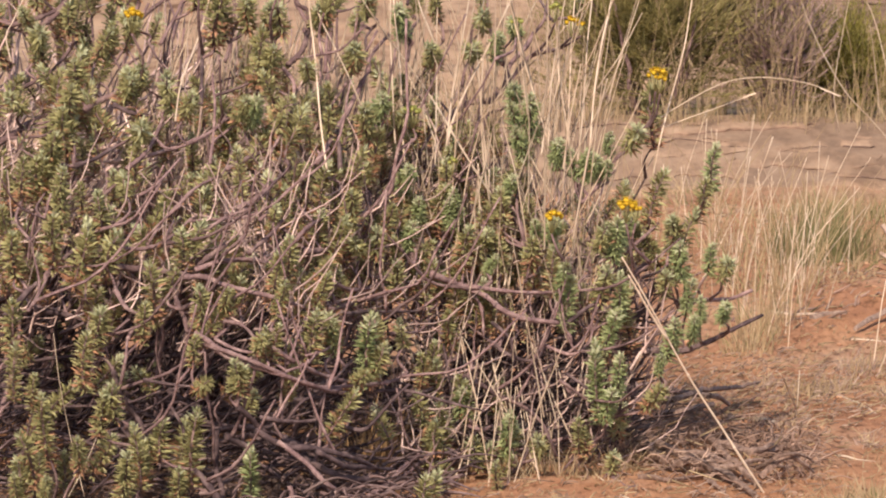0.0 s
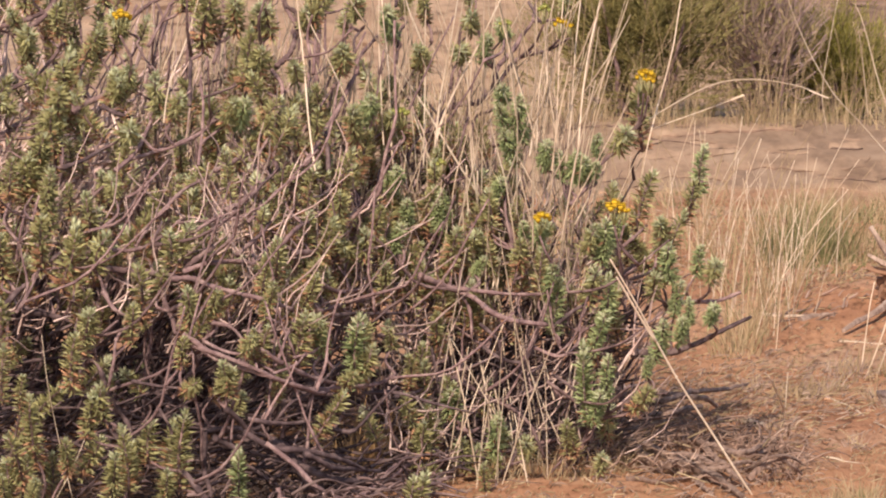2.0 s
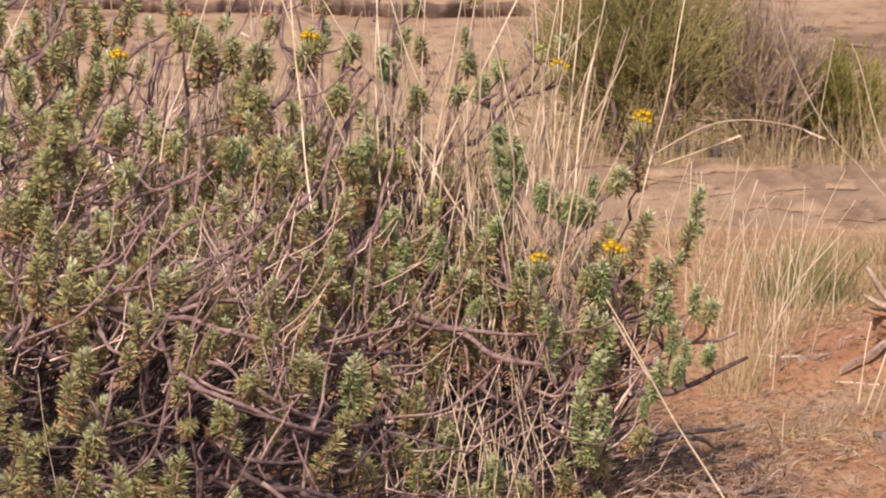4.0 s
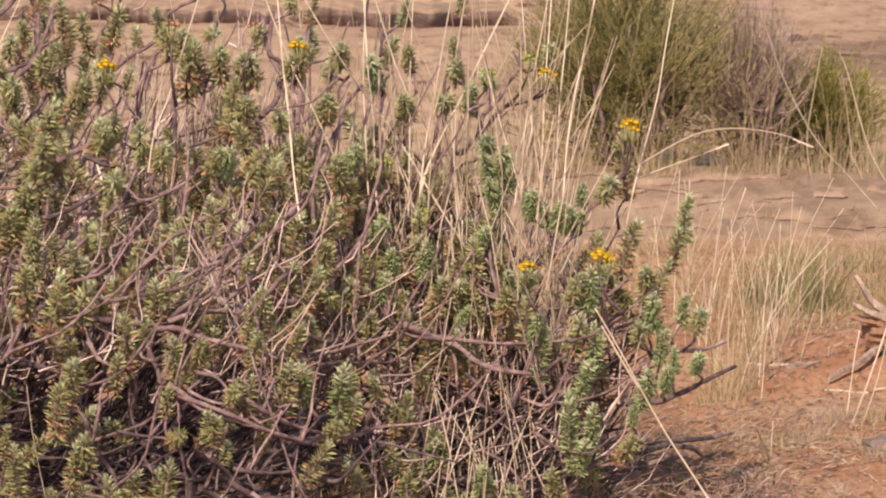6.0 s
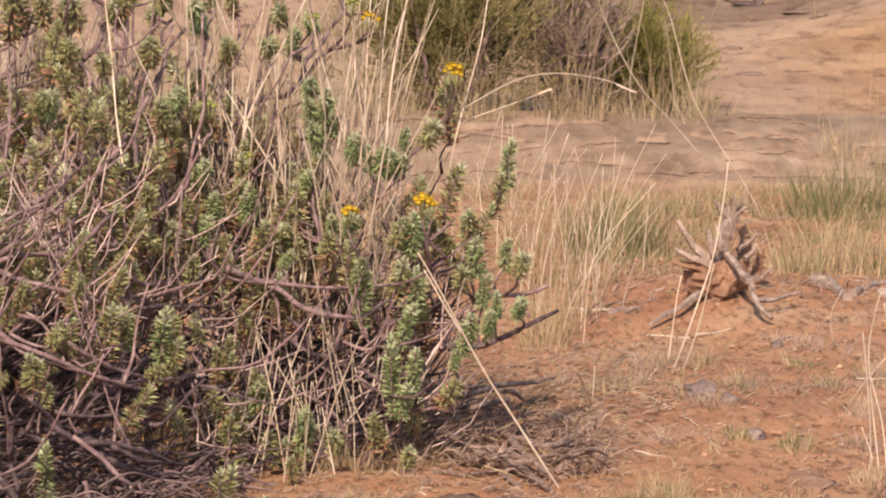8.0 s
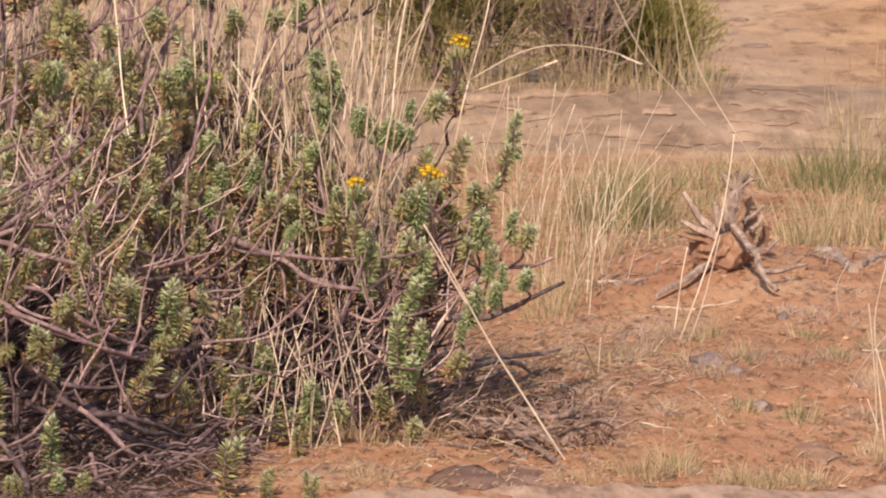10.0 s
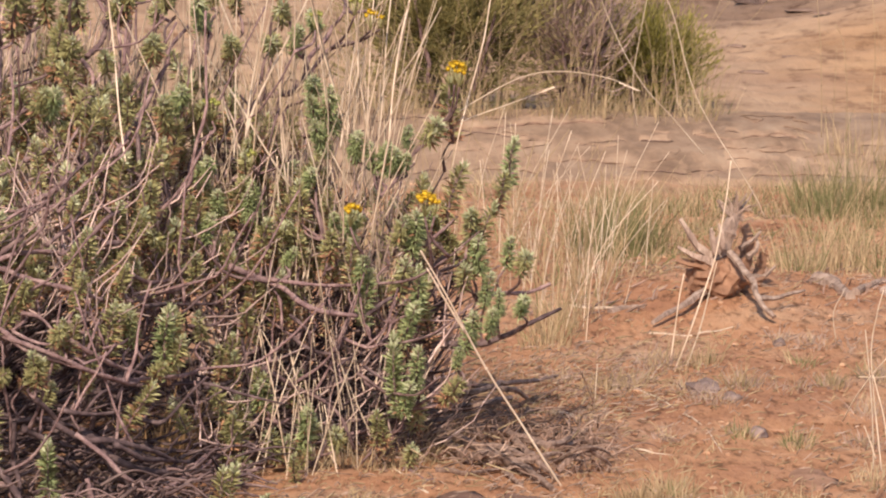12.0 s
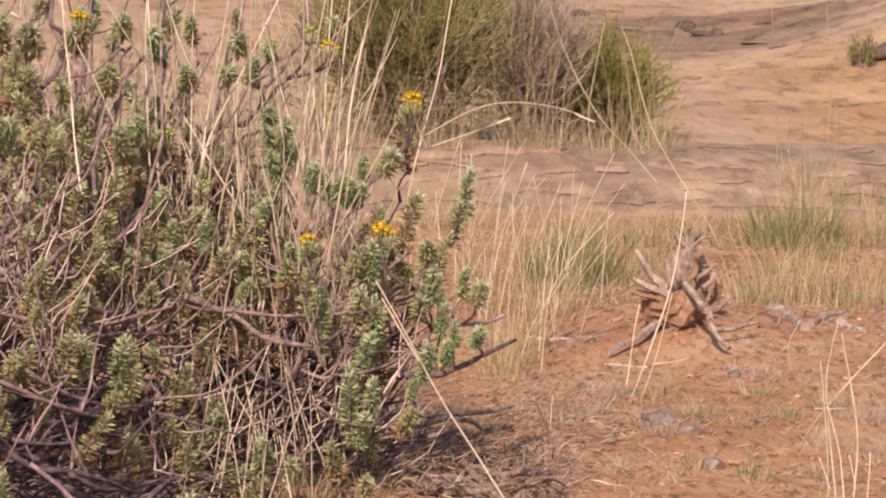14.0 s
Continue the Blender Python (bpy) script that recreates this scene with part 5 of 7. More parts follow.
sprig((0.127, 9.438, 0.058), (0.127, 9.458, 0.000), "long")
sprig((-0.430, 9.474, 0.060), (-0.431, 9.494, 0.000), "long")
sprig((-0.365, 9.626, 0.145), (-0.372, 9.647, 0.033), "fresh")
sprig((0.130, 10.146, 0.127), (0.129, 10.197, 0.053), "fresh")
sprig((-0.153, 9.915, 0.360), (-0.149, 9.962, 0.237), "fresh")
sprig((-0.220, 9.813, 0.373), (-0.216, 9.837, 0.308), "fresh")
sprig((-0.355, 9.532, 0.051), (-0.358, 9.552, -0.000), "fresh")
sprig((0.320, 10.207, 0.252), (0.323, 10.241, 0.117), "fresh")
sprig((-0.022, 9.537, 0.115), (-0.037, 9.557, 0.000), "long")
sprig((-0.312, 9.533, 0.051), (-0.315, 9.553, 0.000), "long")
sprig((-0.453, 9.531, 0.047), (-0.454, 9.551, 0.000), "long")
sprig((0.122, 9.507, 0.058), (0.122, 9.527, 0.000), "long")
sprig((-0.028, 10.082, 0.122), (-0.016, 10.133, 0.028), "olive")
sprig((-0.044, 10.081, 0.186), (-0.028, 10.129, 0.107), "olive")
sprig((-0.020, 10.170, 0.275), (-0.021, 10.194, 0.190), "olive")
sprig((0.036, 10.185, 0.211), (0.045, 10.211, 0.130), "olive")
sprig((0.284, 10.193, 0.120), (0.278, 10.212, 0.051), "olive")
sprig((-0.183, 9.731, 0.245), (-0.225, 9.749, 0.153), "olive")
sprig((-0.339, 9.640, 0.376), (-0.340, 9.655, 0.321), "olive")
sprig((0.047, 9.538, 0.056), (0.043, 9.558, 0.000), "mid")
sprig((0.110, 10.032, 0.056), (0.111, 10.052, 0.000), "mid")
sprig((0.006, 10.161, 0.128), (0.004, 10.173, 0.057), "mid")
sprig((0.066, 10.149, 0.079), (0.071, 10.188, 0.029), "short")
sprig((-0.396, 9.596, 0.309), (-0.398, 9.622, 0.262), "short")
sprig((-0.081, 10.108, 0.329), (-0.077, 10.132, 0.282), "short")
# low shoots that sprawl forward at the foot
for i in range(10):
    x = uni(-1.15, -0.12)
    if (-0.50 < x < -0.26 and random.random() < 0.6) or (x > -0.42 and random.random() < 0.75):
        continue
    y = uni(9.42, 9.85)
    base = Vector((x, y, uni(-0.01, 0.10)))
    kind = random.choice(("long", "mid", "olive", "long", "brown"))
    sprig(base + Vector((random.gauss(0.1, 0.25), random.gauss(-0.1, 0.3), 1)).normalized() * LENGTH[kind] * uni(0.7, 1.05), base, kind)

# the rest of the foliage
random.seed(9)
rest_v, rest_f, rest_s, rest_n = [], [], [], 0
twigs = Bag()
data = {}
for kind, meshes in SPRIGS.items():
    for me in meshes:
        co = np.empty(len(me.vertices) * 3)
        me.vertices.foreach_get("co", co)
        data[me.name] = (co.reshape(-1, 3), [tuple(p.vertices) for p in me.polygons], [p.material_index for p in me.polygons])
for i in range(1640):
    x = uni(-1.35, 0.50)
    z = envelope(x) * uni(0.0, 1.0) ** 0.9
    gap = ramp(-0.72, -0.55, x) * ramp(0.60, 0.80, z) + 0.7 * ramp(0.0, 0.15, x) * ramp(0.42, 0.62, z) + 0.35 * ramp(-0.05, 0.2, x)
    if i <= 1350 and (random.random() < 0.93 * gap or (-0.52 < x < -0.20 and 0.04 < z < 0.20) or (x > -0.22 and z < 0.36 and random.random() < 0.80) or (x > 0.15 and random.random() < 0.45) or (-0.22 < x < 0.02 and z < 0.6 and random.random() < 0.5) or (x < -0.2 and z < 0.35 and random.random() < 0.62) or (x < -0.45 and random.random() < 0.25)):
        continue
    depth = uni(0.0, 1.0) ** 1.9 * 0.8
    y = front(x, z) + depth - 0.02
    kind = random.choices(("long", "mid", "short", "brown", "olive"), (1, 5, 5, 3, 2))[0]
    if i > 900:          # the far side of the shrub
        x, y, z = uni(-1.6, -0.25), uni(10.7, 11.5), uni(0.02, 0.6)
    if i > 1350:          # thin shoots half withered, all through the front
        x, kind = random.triangular(-1.2, 0.42, 0.1), random.choice(("loose", "loose", "mid", "olive"))
        if x < -0.45 and random.random() < 0.5:
            continue
        z = envelope(x) * uni(0.30, 0.66)
        y = front(x, z) + uni(-0.03, 0.25)
    base = Vector((x, y, max(z, 0.03)))
    ln = LENGTH[kind] * uni(0.7, 1.1)
    tip = base + Vector((random.gauss(0.08, 0.42), random.gauss(-0.12, 0.40), 1)).normalized() * ln
    line = twig_to(base)
    if i % 7 == 0 and sprig_count < 298:
        sprig(tip, base, kind)
        continue
    twigs.tube(line, taper(0.0034, 0.0021, len(line), 0.1), 4)
    me = random.choice(SPRIGS[kind])
    co, faces, slots = data[me.name]
    m = np.array(fit_sprig(base, tip, kind))
    rest_v.append(co @ m[:3, :3].T + m[:3, 3])
    rest_f += [tuple(k + rest_n for k in f) for f in faces]
    rest_s += slots
    rest_n += len(co)
me = bpy.data.meshes.new("foliage")
me.from_pydata(np.concatenate(rest_v).tolist(), [], rest_f)
for m in (M_LEAF_TIP, M_LEAF, M_LEAF_DRY, M_BARK):
    me.materials.append(m)
me.polygons.foreach_set("material_index", rest_s)
tagged(part("foliage", me, shrub, "dense grey-green leafy shoots deeper in the shrub"), kind="stuff")
tagged(part("twig_mass", twigs.mesh("twig_mass", M_BARK), shrub, "thin purplish-brown twigs"), kind="stuff")


def flower_head(at, size=1.0, mat=M_PETAL, heads=9, label="flat cluster of bright yellow florets"):
    """A flat-topped cluster of small button florets on thin stalks."""
    at = Vector(at)
    top = part("flower_head", None, shrub, label)
    top.empty_display_size = 0.02
    top.location = at
    stalks = Bag()
    foot = Vector((uni(-0.004, 0.004), 0, -0.045 * size))
    for i in range(heads):
        a, r = i * 2.4, 0.0065 * math.sqrt(i) * size
        p = Vector((math.cos(a) * r, math.sin(a) * r * 0.9, uni(-0.003, 0.004) - 0.5 * r * r / 0.02))
        stalks.tube([foot, foot.lerp(p, 0.6) + Vector((p.x * 0.2, p.y * 0.2, 0)), p], [0.0011, 0.0009, 0.0009], 4)
        bag = Bag()
        rr = 0.0058 * size * uni(0.85, 1.15)
        rings = ((0.35, -0.9), (0.8, -0.3), (1.0, 0.25), (0.85, 0.55), (0.4, 0.75))
        bag.tube([p + Vector((0, 0, z * rr)) for _, z in rings], [q * rr for q, _ in rings], 8)
        for j in range(10):
            b = 2 * math.pi * j / 10
            way = Vector((math.cos(b), math.sin(b), 0.55))
            bag.leaf(p + Vector((0, 0, 0.3 * rr)), way, Vector((0, 0, 1)), rr * 1.5, rr * 0.6)
        part("floret", bag.mesh("floret", mat), top)
    part("flower_stalk", stalks.mesh("flower_stalk", M_LEAF), top)
    line = twig_to(at + foot, True)
    bag = Bag()
    bag.tube(line, taper(0.004, 0.0022, len(line)), 5)
    part("twig", bag.mesh("twig", M_BARK), shrub)


random.seed(8)
flower_head((-0.618, 10.070, 0.962), 1.0)
flower_head((-0.064, 10.271, 0.749), 0.9, M_BUD, label="small cluster of greenish-yellow buds")
flower_head((0.224, 10.220, 0.541), 0.95)
flower_head((0.370, 10.170, 0.570), 1.0)
flower_head((0.390, 10.170, 0.557), 0.7, heads=6)
flower_head((0.441, 10.390, 0.817), 0.95, heads=10)
flower_head((0.446, 10.360, 0.806), 0.75, heads=7)
flower_head((0.266, 10.440, 0.918), 0.8, heads=7)
flower_head((0.287, 10.440, 0.912), 0.6, heads=5)
flower_head((0.233, 10.440, 0.948), 0.8, M_BUD, heads=7, label="small cluster of greenish-yellow buds")
flower_head((0.152, 10.440, 0.918), 0.8, M_BUD, heads=6, label="small cluster of greenish-yellow buds")
flower_head((0.022, 10.240, 0.647), 0.7, M_BUD, heads=5, label="small cluster of greenish-yellow buds")
flower_head((-0.239, 10.123, 0.997), 0.95)
flower_head((-0.325, 10.120, 1.035), 0.7, M_LEAF_DRY, heads=6, label="spent brown flower cluster")
flower_head((-0.487, 10.120, 1.036), 0.9, M_LEAF_DRY, heads=6, label="spent brown flower cluster")


# ---- dry grass standing in and beside the shrub ----
def tussock(name, label, group=""):
    return thing(name, label, "grass", group)


def stalk(parent, pts, r=0.0019, head=0.0, mat=M_STRAW):
    """One tall dry grass stalk with its nodes; head: length of a spent seed head at its tip."""
    line = gnarl(spline(pts, 8), 0.004, 5)
    bag = Bag()
    bag.tube(line, taper(r, r * 0.62, len(line), 0.05), 5)
    for k in (len(line) // 4, len(line) // 2):
        bag.tube([line[k].lerp(line[k + 1], t) for t in (0.0, 0.12, 0.24)], [r * 0.9, r * 1.35, r * 0.9], 5)
    if head:
        way = (line[-1] - line[-2]).normalized()
        for j in range(16):
            p = line[-1] - way * head * j / 16
            a = j * 2.4
            bag.leaf(p, way + 0.35 * Vector((math.cos(a), math.sin(a), 0)), Vector((0, -1, 0.3)), 0.011, 0.0022)
    return part("stalk", bag.mesh("stalk", mat), parent)


def grass_clump(parent, cx, cy, rx, ry, count, height, lean, mat, width=0.003, name="blades", label=""):
    """Many thin blades of one tussock, joined: a thick low skirt and a few tall bent stalks."""
    bag = Bag()
    for i in range(count):
        a, q = uni(0, 6.283), random.random() ** 0.7
        x, y = cx + math.cos(a) * q * rx, cy + math.sin(a) * q * ry
        tall = random.random()
        h = height * (uni(0.22, 0.55) if tall < 0.5 else uni(0.5, 0.85) if tall < 0.85 else uni(0.85, 1.25))
        dx = lean * h * (0.6 * math.cos(a) * q + random.gauss(0.06, 0.45))
        dy = lean * h * (0.6 * math.sin(a) * q + random.gauss(0, 0.45))
        p = Vector((x, y, ground_z(x, y) - 0.01))
        bow = uni(-0.1, 0.45)
        bag.blade(p, p + Vector((dx, dy, h)), (-dx * bow, -dy * bow, h * 0.1 * bow), width * uni(0.6, 1.3), 0, 5)
    return tagged(part(name, bag.mesh(name, mat), parent, label), kind="stuff")


random.seed(12)
tall = tussock("grass_tussock", "tall sparse tussock of pale dry straw growing through the shrub", "dry grass")
stalk(tall, [(-0.532, 10.019, 0.746), (-0.524, 10.096, 0.813), (-0.499, 10.170, 0.887), (-0.473, 10.232, 0.974), (-0.410, 10.369, 1.184)], 0.0020)
stalk(tall, [(-0.231, 10.018, 0.650), (-0.247, 10.071, 0.758), (-0.260, 10.173, 0.886), (-0.269, 10.219, 0.952), (-0.291, 10.369, 1.184)], 0.0023)
stalk(tall, [(-0.159, 10.189, 0.748), (-0.181, 10.181, 0.800), (-0.221, 10.186, 0.885), (-0.256, 10.222, 0.957), (-0.350, 10.369, 1.184)], 0.0019)
stalk(tall, [(0.135, 10.389, 0.508), (0.065, 10.352, 0.617), (0.019, 10.370, 0.691), (-0.005, 10.391, 0.730), (-0.040, 10.399, 0.782), (-0.097, 10.367, 0.866), (-0.160, 10.313, 0.962), (-0.293, 10.369, 1.184)], 0.0027)
stalk(tall, [(-0.097, 10.263, 0.678), (-0.100, 10.290, 0.739), (-0.106, 10.342, 0.850), (-0.107, 10.407, 0.962), (-0.101, 10.556, 1.176)], 0.0019)
stalk(tall, [(-0.072, 10.305, 0.587), (-0.080, 10.287, 0.670), (-0.086, 10.337, 0.781), (-0.092, 10.378, 0.871), (-0.101, 10.417, 0.961), (-0.115, 10.532, 1.177)], 0.0022)
stalk(tall, [(-0.016, 10.463, 0.865), (-0.034, 10.478, 0.910), (-0.052, 10.488, 0.957), (-0.120, 10.523, 1.177)], 0.0023)
stalk(tall, [(-0.016, 10.345, 0.629), (-0.014, 10.388, 0.730), (-0.013, 10.451, 0.842), (-0.011, 10.519, 0.955), (0.000, 10.660, 1.171)], 0.0019)
stalk(tall, [(0.001, 10.348, 0.629), (0.019, 10.379, 0.708), (0.054, 10.422, 0.786), (0.101, 10.475, 0.875), (0.142, 10.525, 0.954), (0.253, 10.676, 1.170)], 0.0032)
stalk(tall, [(0.007, 10.356, 0.663), (0.019, 10.409, 0.764), (0.036, 10.460, 0.853), (0.054, 10.521, 0.954), (0.096, 10.662, 1.171)], 0.0024)
stalk(tall, [(0.091, 10.354, 0.617), (0.083, 10.375, 0.696), (0.077, 10.417, 0.775), (0.071, 10.467, 0.864), (0.083, 10.515, 0.943), (0.122, 10.664, 1.171)], 0.0023)
stalk(tall, [(0.104, 10.394, 0.437), (0.100, 10.383, 0.520), (0.086, 10.353, 0.617), (0.079, 10.393, 0.730), (0.083, 10.455, 0.842)], 0.0028)
stalk(tall, [(0.089, 10.393, 0.437), (0.079, 10.390, 0.496), (0.074, 10.367, 0.569), (0.072, 10.349, 0.629)], 0.0026)
stalk(tall, [(0.103, 10.399, 0.472), (0.095, 10.375, 0.545), (0.095, 10.354, 0.617)], 0.0022)
stalk(tall, [(0.202, 10.357, 0.646), (0.211, 10.384, 0.696), (0.235, 10.429, 0.774), (0.241, 10.454, 0.818), (0.236, 10.493, 0.886), (0.228, 10.533, 0.954), (0.214, 10.672, 1.171)], 0.0019)
stalk(tall, [(0.216, 10.367, 0.662), (0.223, 10.427, 0.774), (0.237, 10.479, 0.863), (0.254, 10.535, 0.953), (0.300, 10.682, 1.170)], 0.0018)
stalk(tall, [(0.251, 10.362, 0.634), (0.259, 10.407, 0.729), (0.267, 10.471, 0.841), (0.274, 10.538, 0.953), (0.295, 10.681, 1.170)], 0.0019)
stalk(tall, [(0.277, 10.365, 0.633), (0.289, 10.411, 0.728), (0.300, 10.475, 0.840), (0.310, 10.543, 0.953), (0.335, 10.688, 1.170)], 0.0020)
stalk(tall, [(0.300, 10.368, 0.633), (0.313, 10.432, 0.762), (0.332, 10.492, 0.862), (0.351, 10.549, 0.953), (0.401, 10.699, 1.169)], 0.0022)
stalk(tall, [(0.265, 10.365, 0.627), (0.246, 10.423, 0.762), (0.235, 10.466, 0.841)], 0.0019)
stalk(tall, [(0.214, 10.364, 0.340), (0.188, 10.404, 0.447), (0.164, 10.376, 0.556), (0.144, 10.353, 0.629), (0.123, 10.383, 0.707)], 0.0020)
stalk(tall, [(0.124, 10.363, 0.358), (0.141, 10.400, 0.448), (0.159, 10.387, 0.520), (0.184, 10.363, 0.604)], 0.0022)
stalk(tall, [(0.259, 10.392, 0.399), (0.268, 10.413, 0.446), (0.278, 10.401, 0.512)], 0.0029)
stalk(tall, [(0.343, 10.421, 0.478), (0.322, 10.405, 0.518), (0.298, 10.389, 0.561)], 0.0025)
stalk(tall, [(0.297, 10.407, 0.500), (0.308, 10.401, 0.524), (0.324, 10.394, 0.557)], 0.0027)
stalk(tall, [(0.417, 10.430, 0.492), (0.444, 10.398, 0.648), (0.469, 10.450, 0.737), (0.501, 10.519, 0.849), (0.521, 10.585, 0.950), (0.569, 10.739, 1.168)], 0.0018)
stalk(tall, [(0.007, 10.351, 0.617), (-0.016, 10.359, 0.675), (-0.045, 10.378, 0.754)], 0.0018)
stalk(tall, [(-0.057, 10.377, 0.778), (-0.074, 10.373, 0.813)], 0.0020)
stalk(tall, [(0.046, 10.306, 0.192), (0.042, 10.316, 0.230), (0.036, 10.328, 0.269)], 0.0026)
stalk(tall, [(0.125, 10.289, 0.108), (0.114, 10.299, 0.156), (0.106, 10.311, 0.201), (0.091, 10.330, 0.269)], 0.0024)
stalk(tall, [(0.265, 10.294, 0.065), (0.239, 10.302, 0.120), (0.210, 10.315, 0.189), (0.181, 10.334, 0.262)], 0.0021)
stalk(tall, [(0.253, 10.310, 0.148), (0.245, 10.316, 0.177), (0.234, 10.327, 0.222)], 0.0020)
stalk(tall, [(0.274, 10.313, 0.151), (0.280, 10.320, 0.176), (0.290, 10.334, 0.221)], 0.0024)
stalk(tall, [(0.270, 10.298, 0.083), (0.288, 10.316, 0.153), (0.306, 10.343, 0.241)], 0.0025)
stalk(tall, [(0.091, 10.051, 0.006), (0.107, 10.284, 0.088), (0.123, 10.302, 0.167)], 0.0015)
stalk(tall, [(0.135, 10.278, 0.039), (0.155, 10.288, 0.096)], 0.0016)
stalk(tall, [(0.356, 10.321, 0.127), (0.386, 10.341, 0.185), (0.411, 10.359, 0.232)], 0.0013)
stalk(tall, [(-0.192, 10.024, 0.372), (-0.199, 10.047, 0.415), (-0.205, 10.063, 0.453)], 0.0029)
stalk(tall, [(-0.168, 10.111, 0.399), (-0.173, 10.128, 0.433), (-0.178, 10.147, 0.477)], 0.0022)
stalk(tall, [(-0.060, 10.213, 0.236), (-0.083, 10.230, 0.329), (-0.097, 10.276, 0.427)], 0.0028)
stalk(tall, [(-0.044, 10.243, 0.231), (-0.057, 10.248, 0.280), (-0.072, 10.254, 0.331)], 0.0024)
stalk(tall, [(-0.083, 10.309, 0.522), (-0.079, 10.298, 0.576), (-0.083, 10.278, 0.624)], 0.0023)
stalk(tall, [(-0.049, 10.364, 0.450), (-0.059, 10.355, 0.476), (-0.068, 10.331, 0.516)], 0.0022)
stalk(tall, [(0.022, 10.337, 0.303), (0.013, 10.357, 0.359), (0.007, 10.388, 0.432)], 0.0026)
stalk(tall, [(0.048, 10.329, 0.269), (0.036, 10.355, 0.348), (0.033, 10.382, 0.415)], 0.0024)
stalk(tall, [(0.118, 10.339, 0.291), (0.129, 10.356, 0.336), (0.141, 10.382, 0.403)], 0.0022)
stalk(tall, [(0.091, 10.340, 0.297), (0.098, 10.358, 0.347), (0.100, 10.380, 0.403)], 0.0022)
stalk(tall, [(0.240, 10.357, 0.312), (0.246, 10.374, 0.357), (0.252, 10.397, 0.413)], 0.0020)
stalk(tall, [(-0.696, 9.714, 0.039), (-0.729, 9.736, 0.171), (-0.743, 9.711, 0.263), (-0.756, 9.745, 0.358)], 0.0011)
stalk(tall, [(-0.729, 9.714, 0.039), (-0.702, 9.736, 0.093), (-0.669, 9.738, 0.165)], 0.0011)
stalk(tall, [(-0.867, 10.140, 0.855), (-0.881, 10.188, 0.908), (-0.861, 10.219, 0.952), (-0.755, 10.369, 1.184)], 0.0016)
stalk(tall, [(0.650, 10.010, -0.012), (0.581, 9.970, 0.095), (0.487, 9.910, 0.252), (0.406, 9.850, 0.400), (0.349, 9.820, 0.498)], 0.0027)
stalk(tall, [(0.440, 9.870, 0.329), (0.396, 9.845, 0.405), (0.362, 9.830, 0.462)], 0.0026)
stalk(tall, [(0.406, 10.480, 0.681), (0.487, 10.460, 0.736), (0.579, 10.430, 0.787), (0.661, 10.430, 0.799), (0.754, 10.430, 0.787), (0.813, 10.430, 0.764)], 0.0015, 0.04)
stalk(tall, [(0.383, 10.480, 0.651), (0.465, 10.480, 0.693), (0.559, 10.480, 0.728), (0.641, 10.480, 0.760)], 0.0011, 0.025)
# short broken straws packed between the stems
for i in range(28):
    x = random.triangular(-0.16, 0.33, 0.10)
    y = uni(10.12, 10.4)
    z0 = uni(0.0, 0.32) if random.random() < 0.5 else 0.0
    h = uni(0.10, 0.36)
    lean = random.gauss(-0.03, 0.24)
    foot = Vector((x, y, z0))
    stalk(tall, [foot, foot + Vector((lean * h * 0.5, uni(-0.02, 0.02), h * 0.5)), foot + Vector((lean * h, uni(-0.05, 0.03), h))], uni(0.0009, 0.0018))

# a bent orange tuft low in the shrub, and pale dry grass along its foot
fan = tussock("grass_tussock", "small bent tuft of orange-tan dry grass at the shrub's foot", "dry grass")
grass_clump(fan, -0.099, 10.452, 0.035, 0.06, 190, 0.13, 0.9, M_ORANGESTRAW, 0.0026, "dry_tuft")
for px, py, n in ((0.204, 10.281, 50), (0.250, 10.230, 45), (0.320, 10.259, 60), (0.368, 10.318, 60), (0.407, 10.430, 40), (0.157, 10.208, 30), (-0.145, 10.392, 40)):
    t = tussock("grass_clump", "low pale tuft of dry grass at the foot of the shrub", "tufts on sand")
    grass_clump(t, px, py, 0.035, 0.06, n, uni(0.05, 0.08), 0.8, M_STRAWS, 0.0024, "dry_tuft")

straws = Bag()
for i in range(20):
    x = random.triangular(-0.22, 0.36, 0.12)
    y = uni(10.12, 10.5)
    z0 = uni(0.0, 0.50) if random.random() < 0.8 else 0.0
    h = uni(0.08, 0.42)
    lean = random.gauss(0.0, 0.14)
    p = Vector((x, y, z0))
    r = uni(0.0011, 0.0022)
    straws.tube([p, p + Vector((lean * h * 0.5 + uni(-0.006, 0.006), 0, h * 0.5)), p + Vector((lean * h, uni(-0.04, 0.03), h))], [r, r, r * 0.6], 4, cap=False)
for i in range(500):          # thin dry stalks behind the upper shoots
    x, y, z0 = uni(-0.62, 0.32), uni(10.3, 10.8), uni(0.25, 0.75)
    h, lean = uni(0.15, 0.42), random.gauss(0.05, 0.25)
    p, r = Vector((x, y, z0)), uni(0.0009, 0.0017)
    straws.tube([p, p + Vector((lean * h * 0.5 + uni(-0.01, 0.01), 0, h * 0.5)), p + Vector((lean * h, uni(-0.04, 0.03), h))], [r, r, r * 0.6], 4, cap=False)
tagged(part("fine_straw", straws.mesh("fine_straw", M_SHRUBSTRAW), tall), kind="stuff")

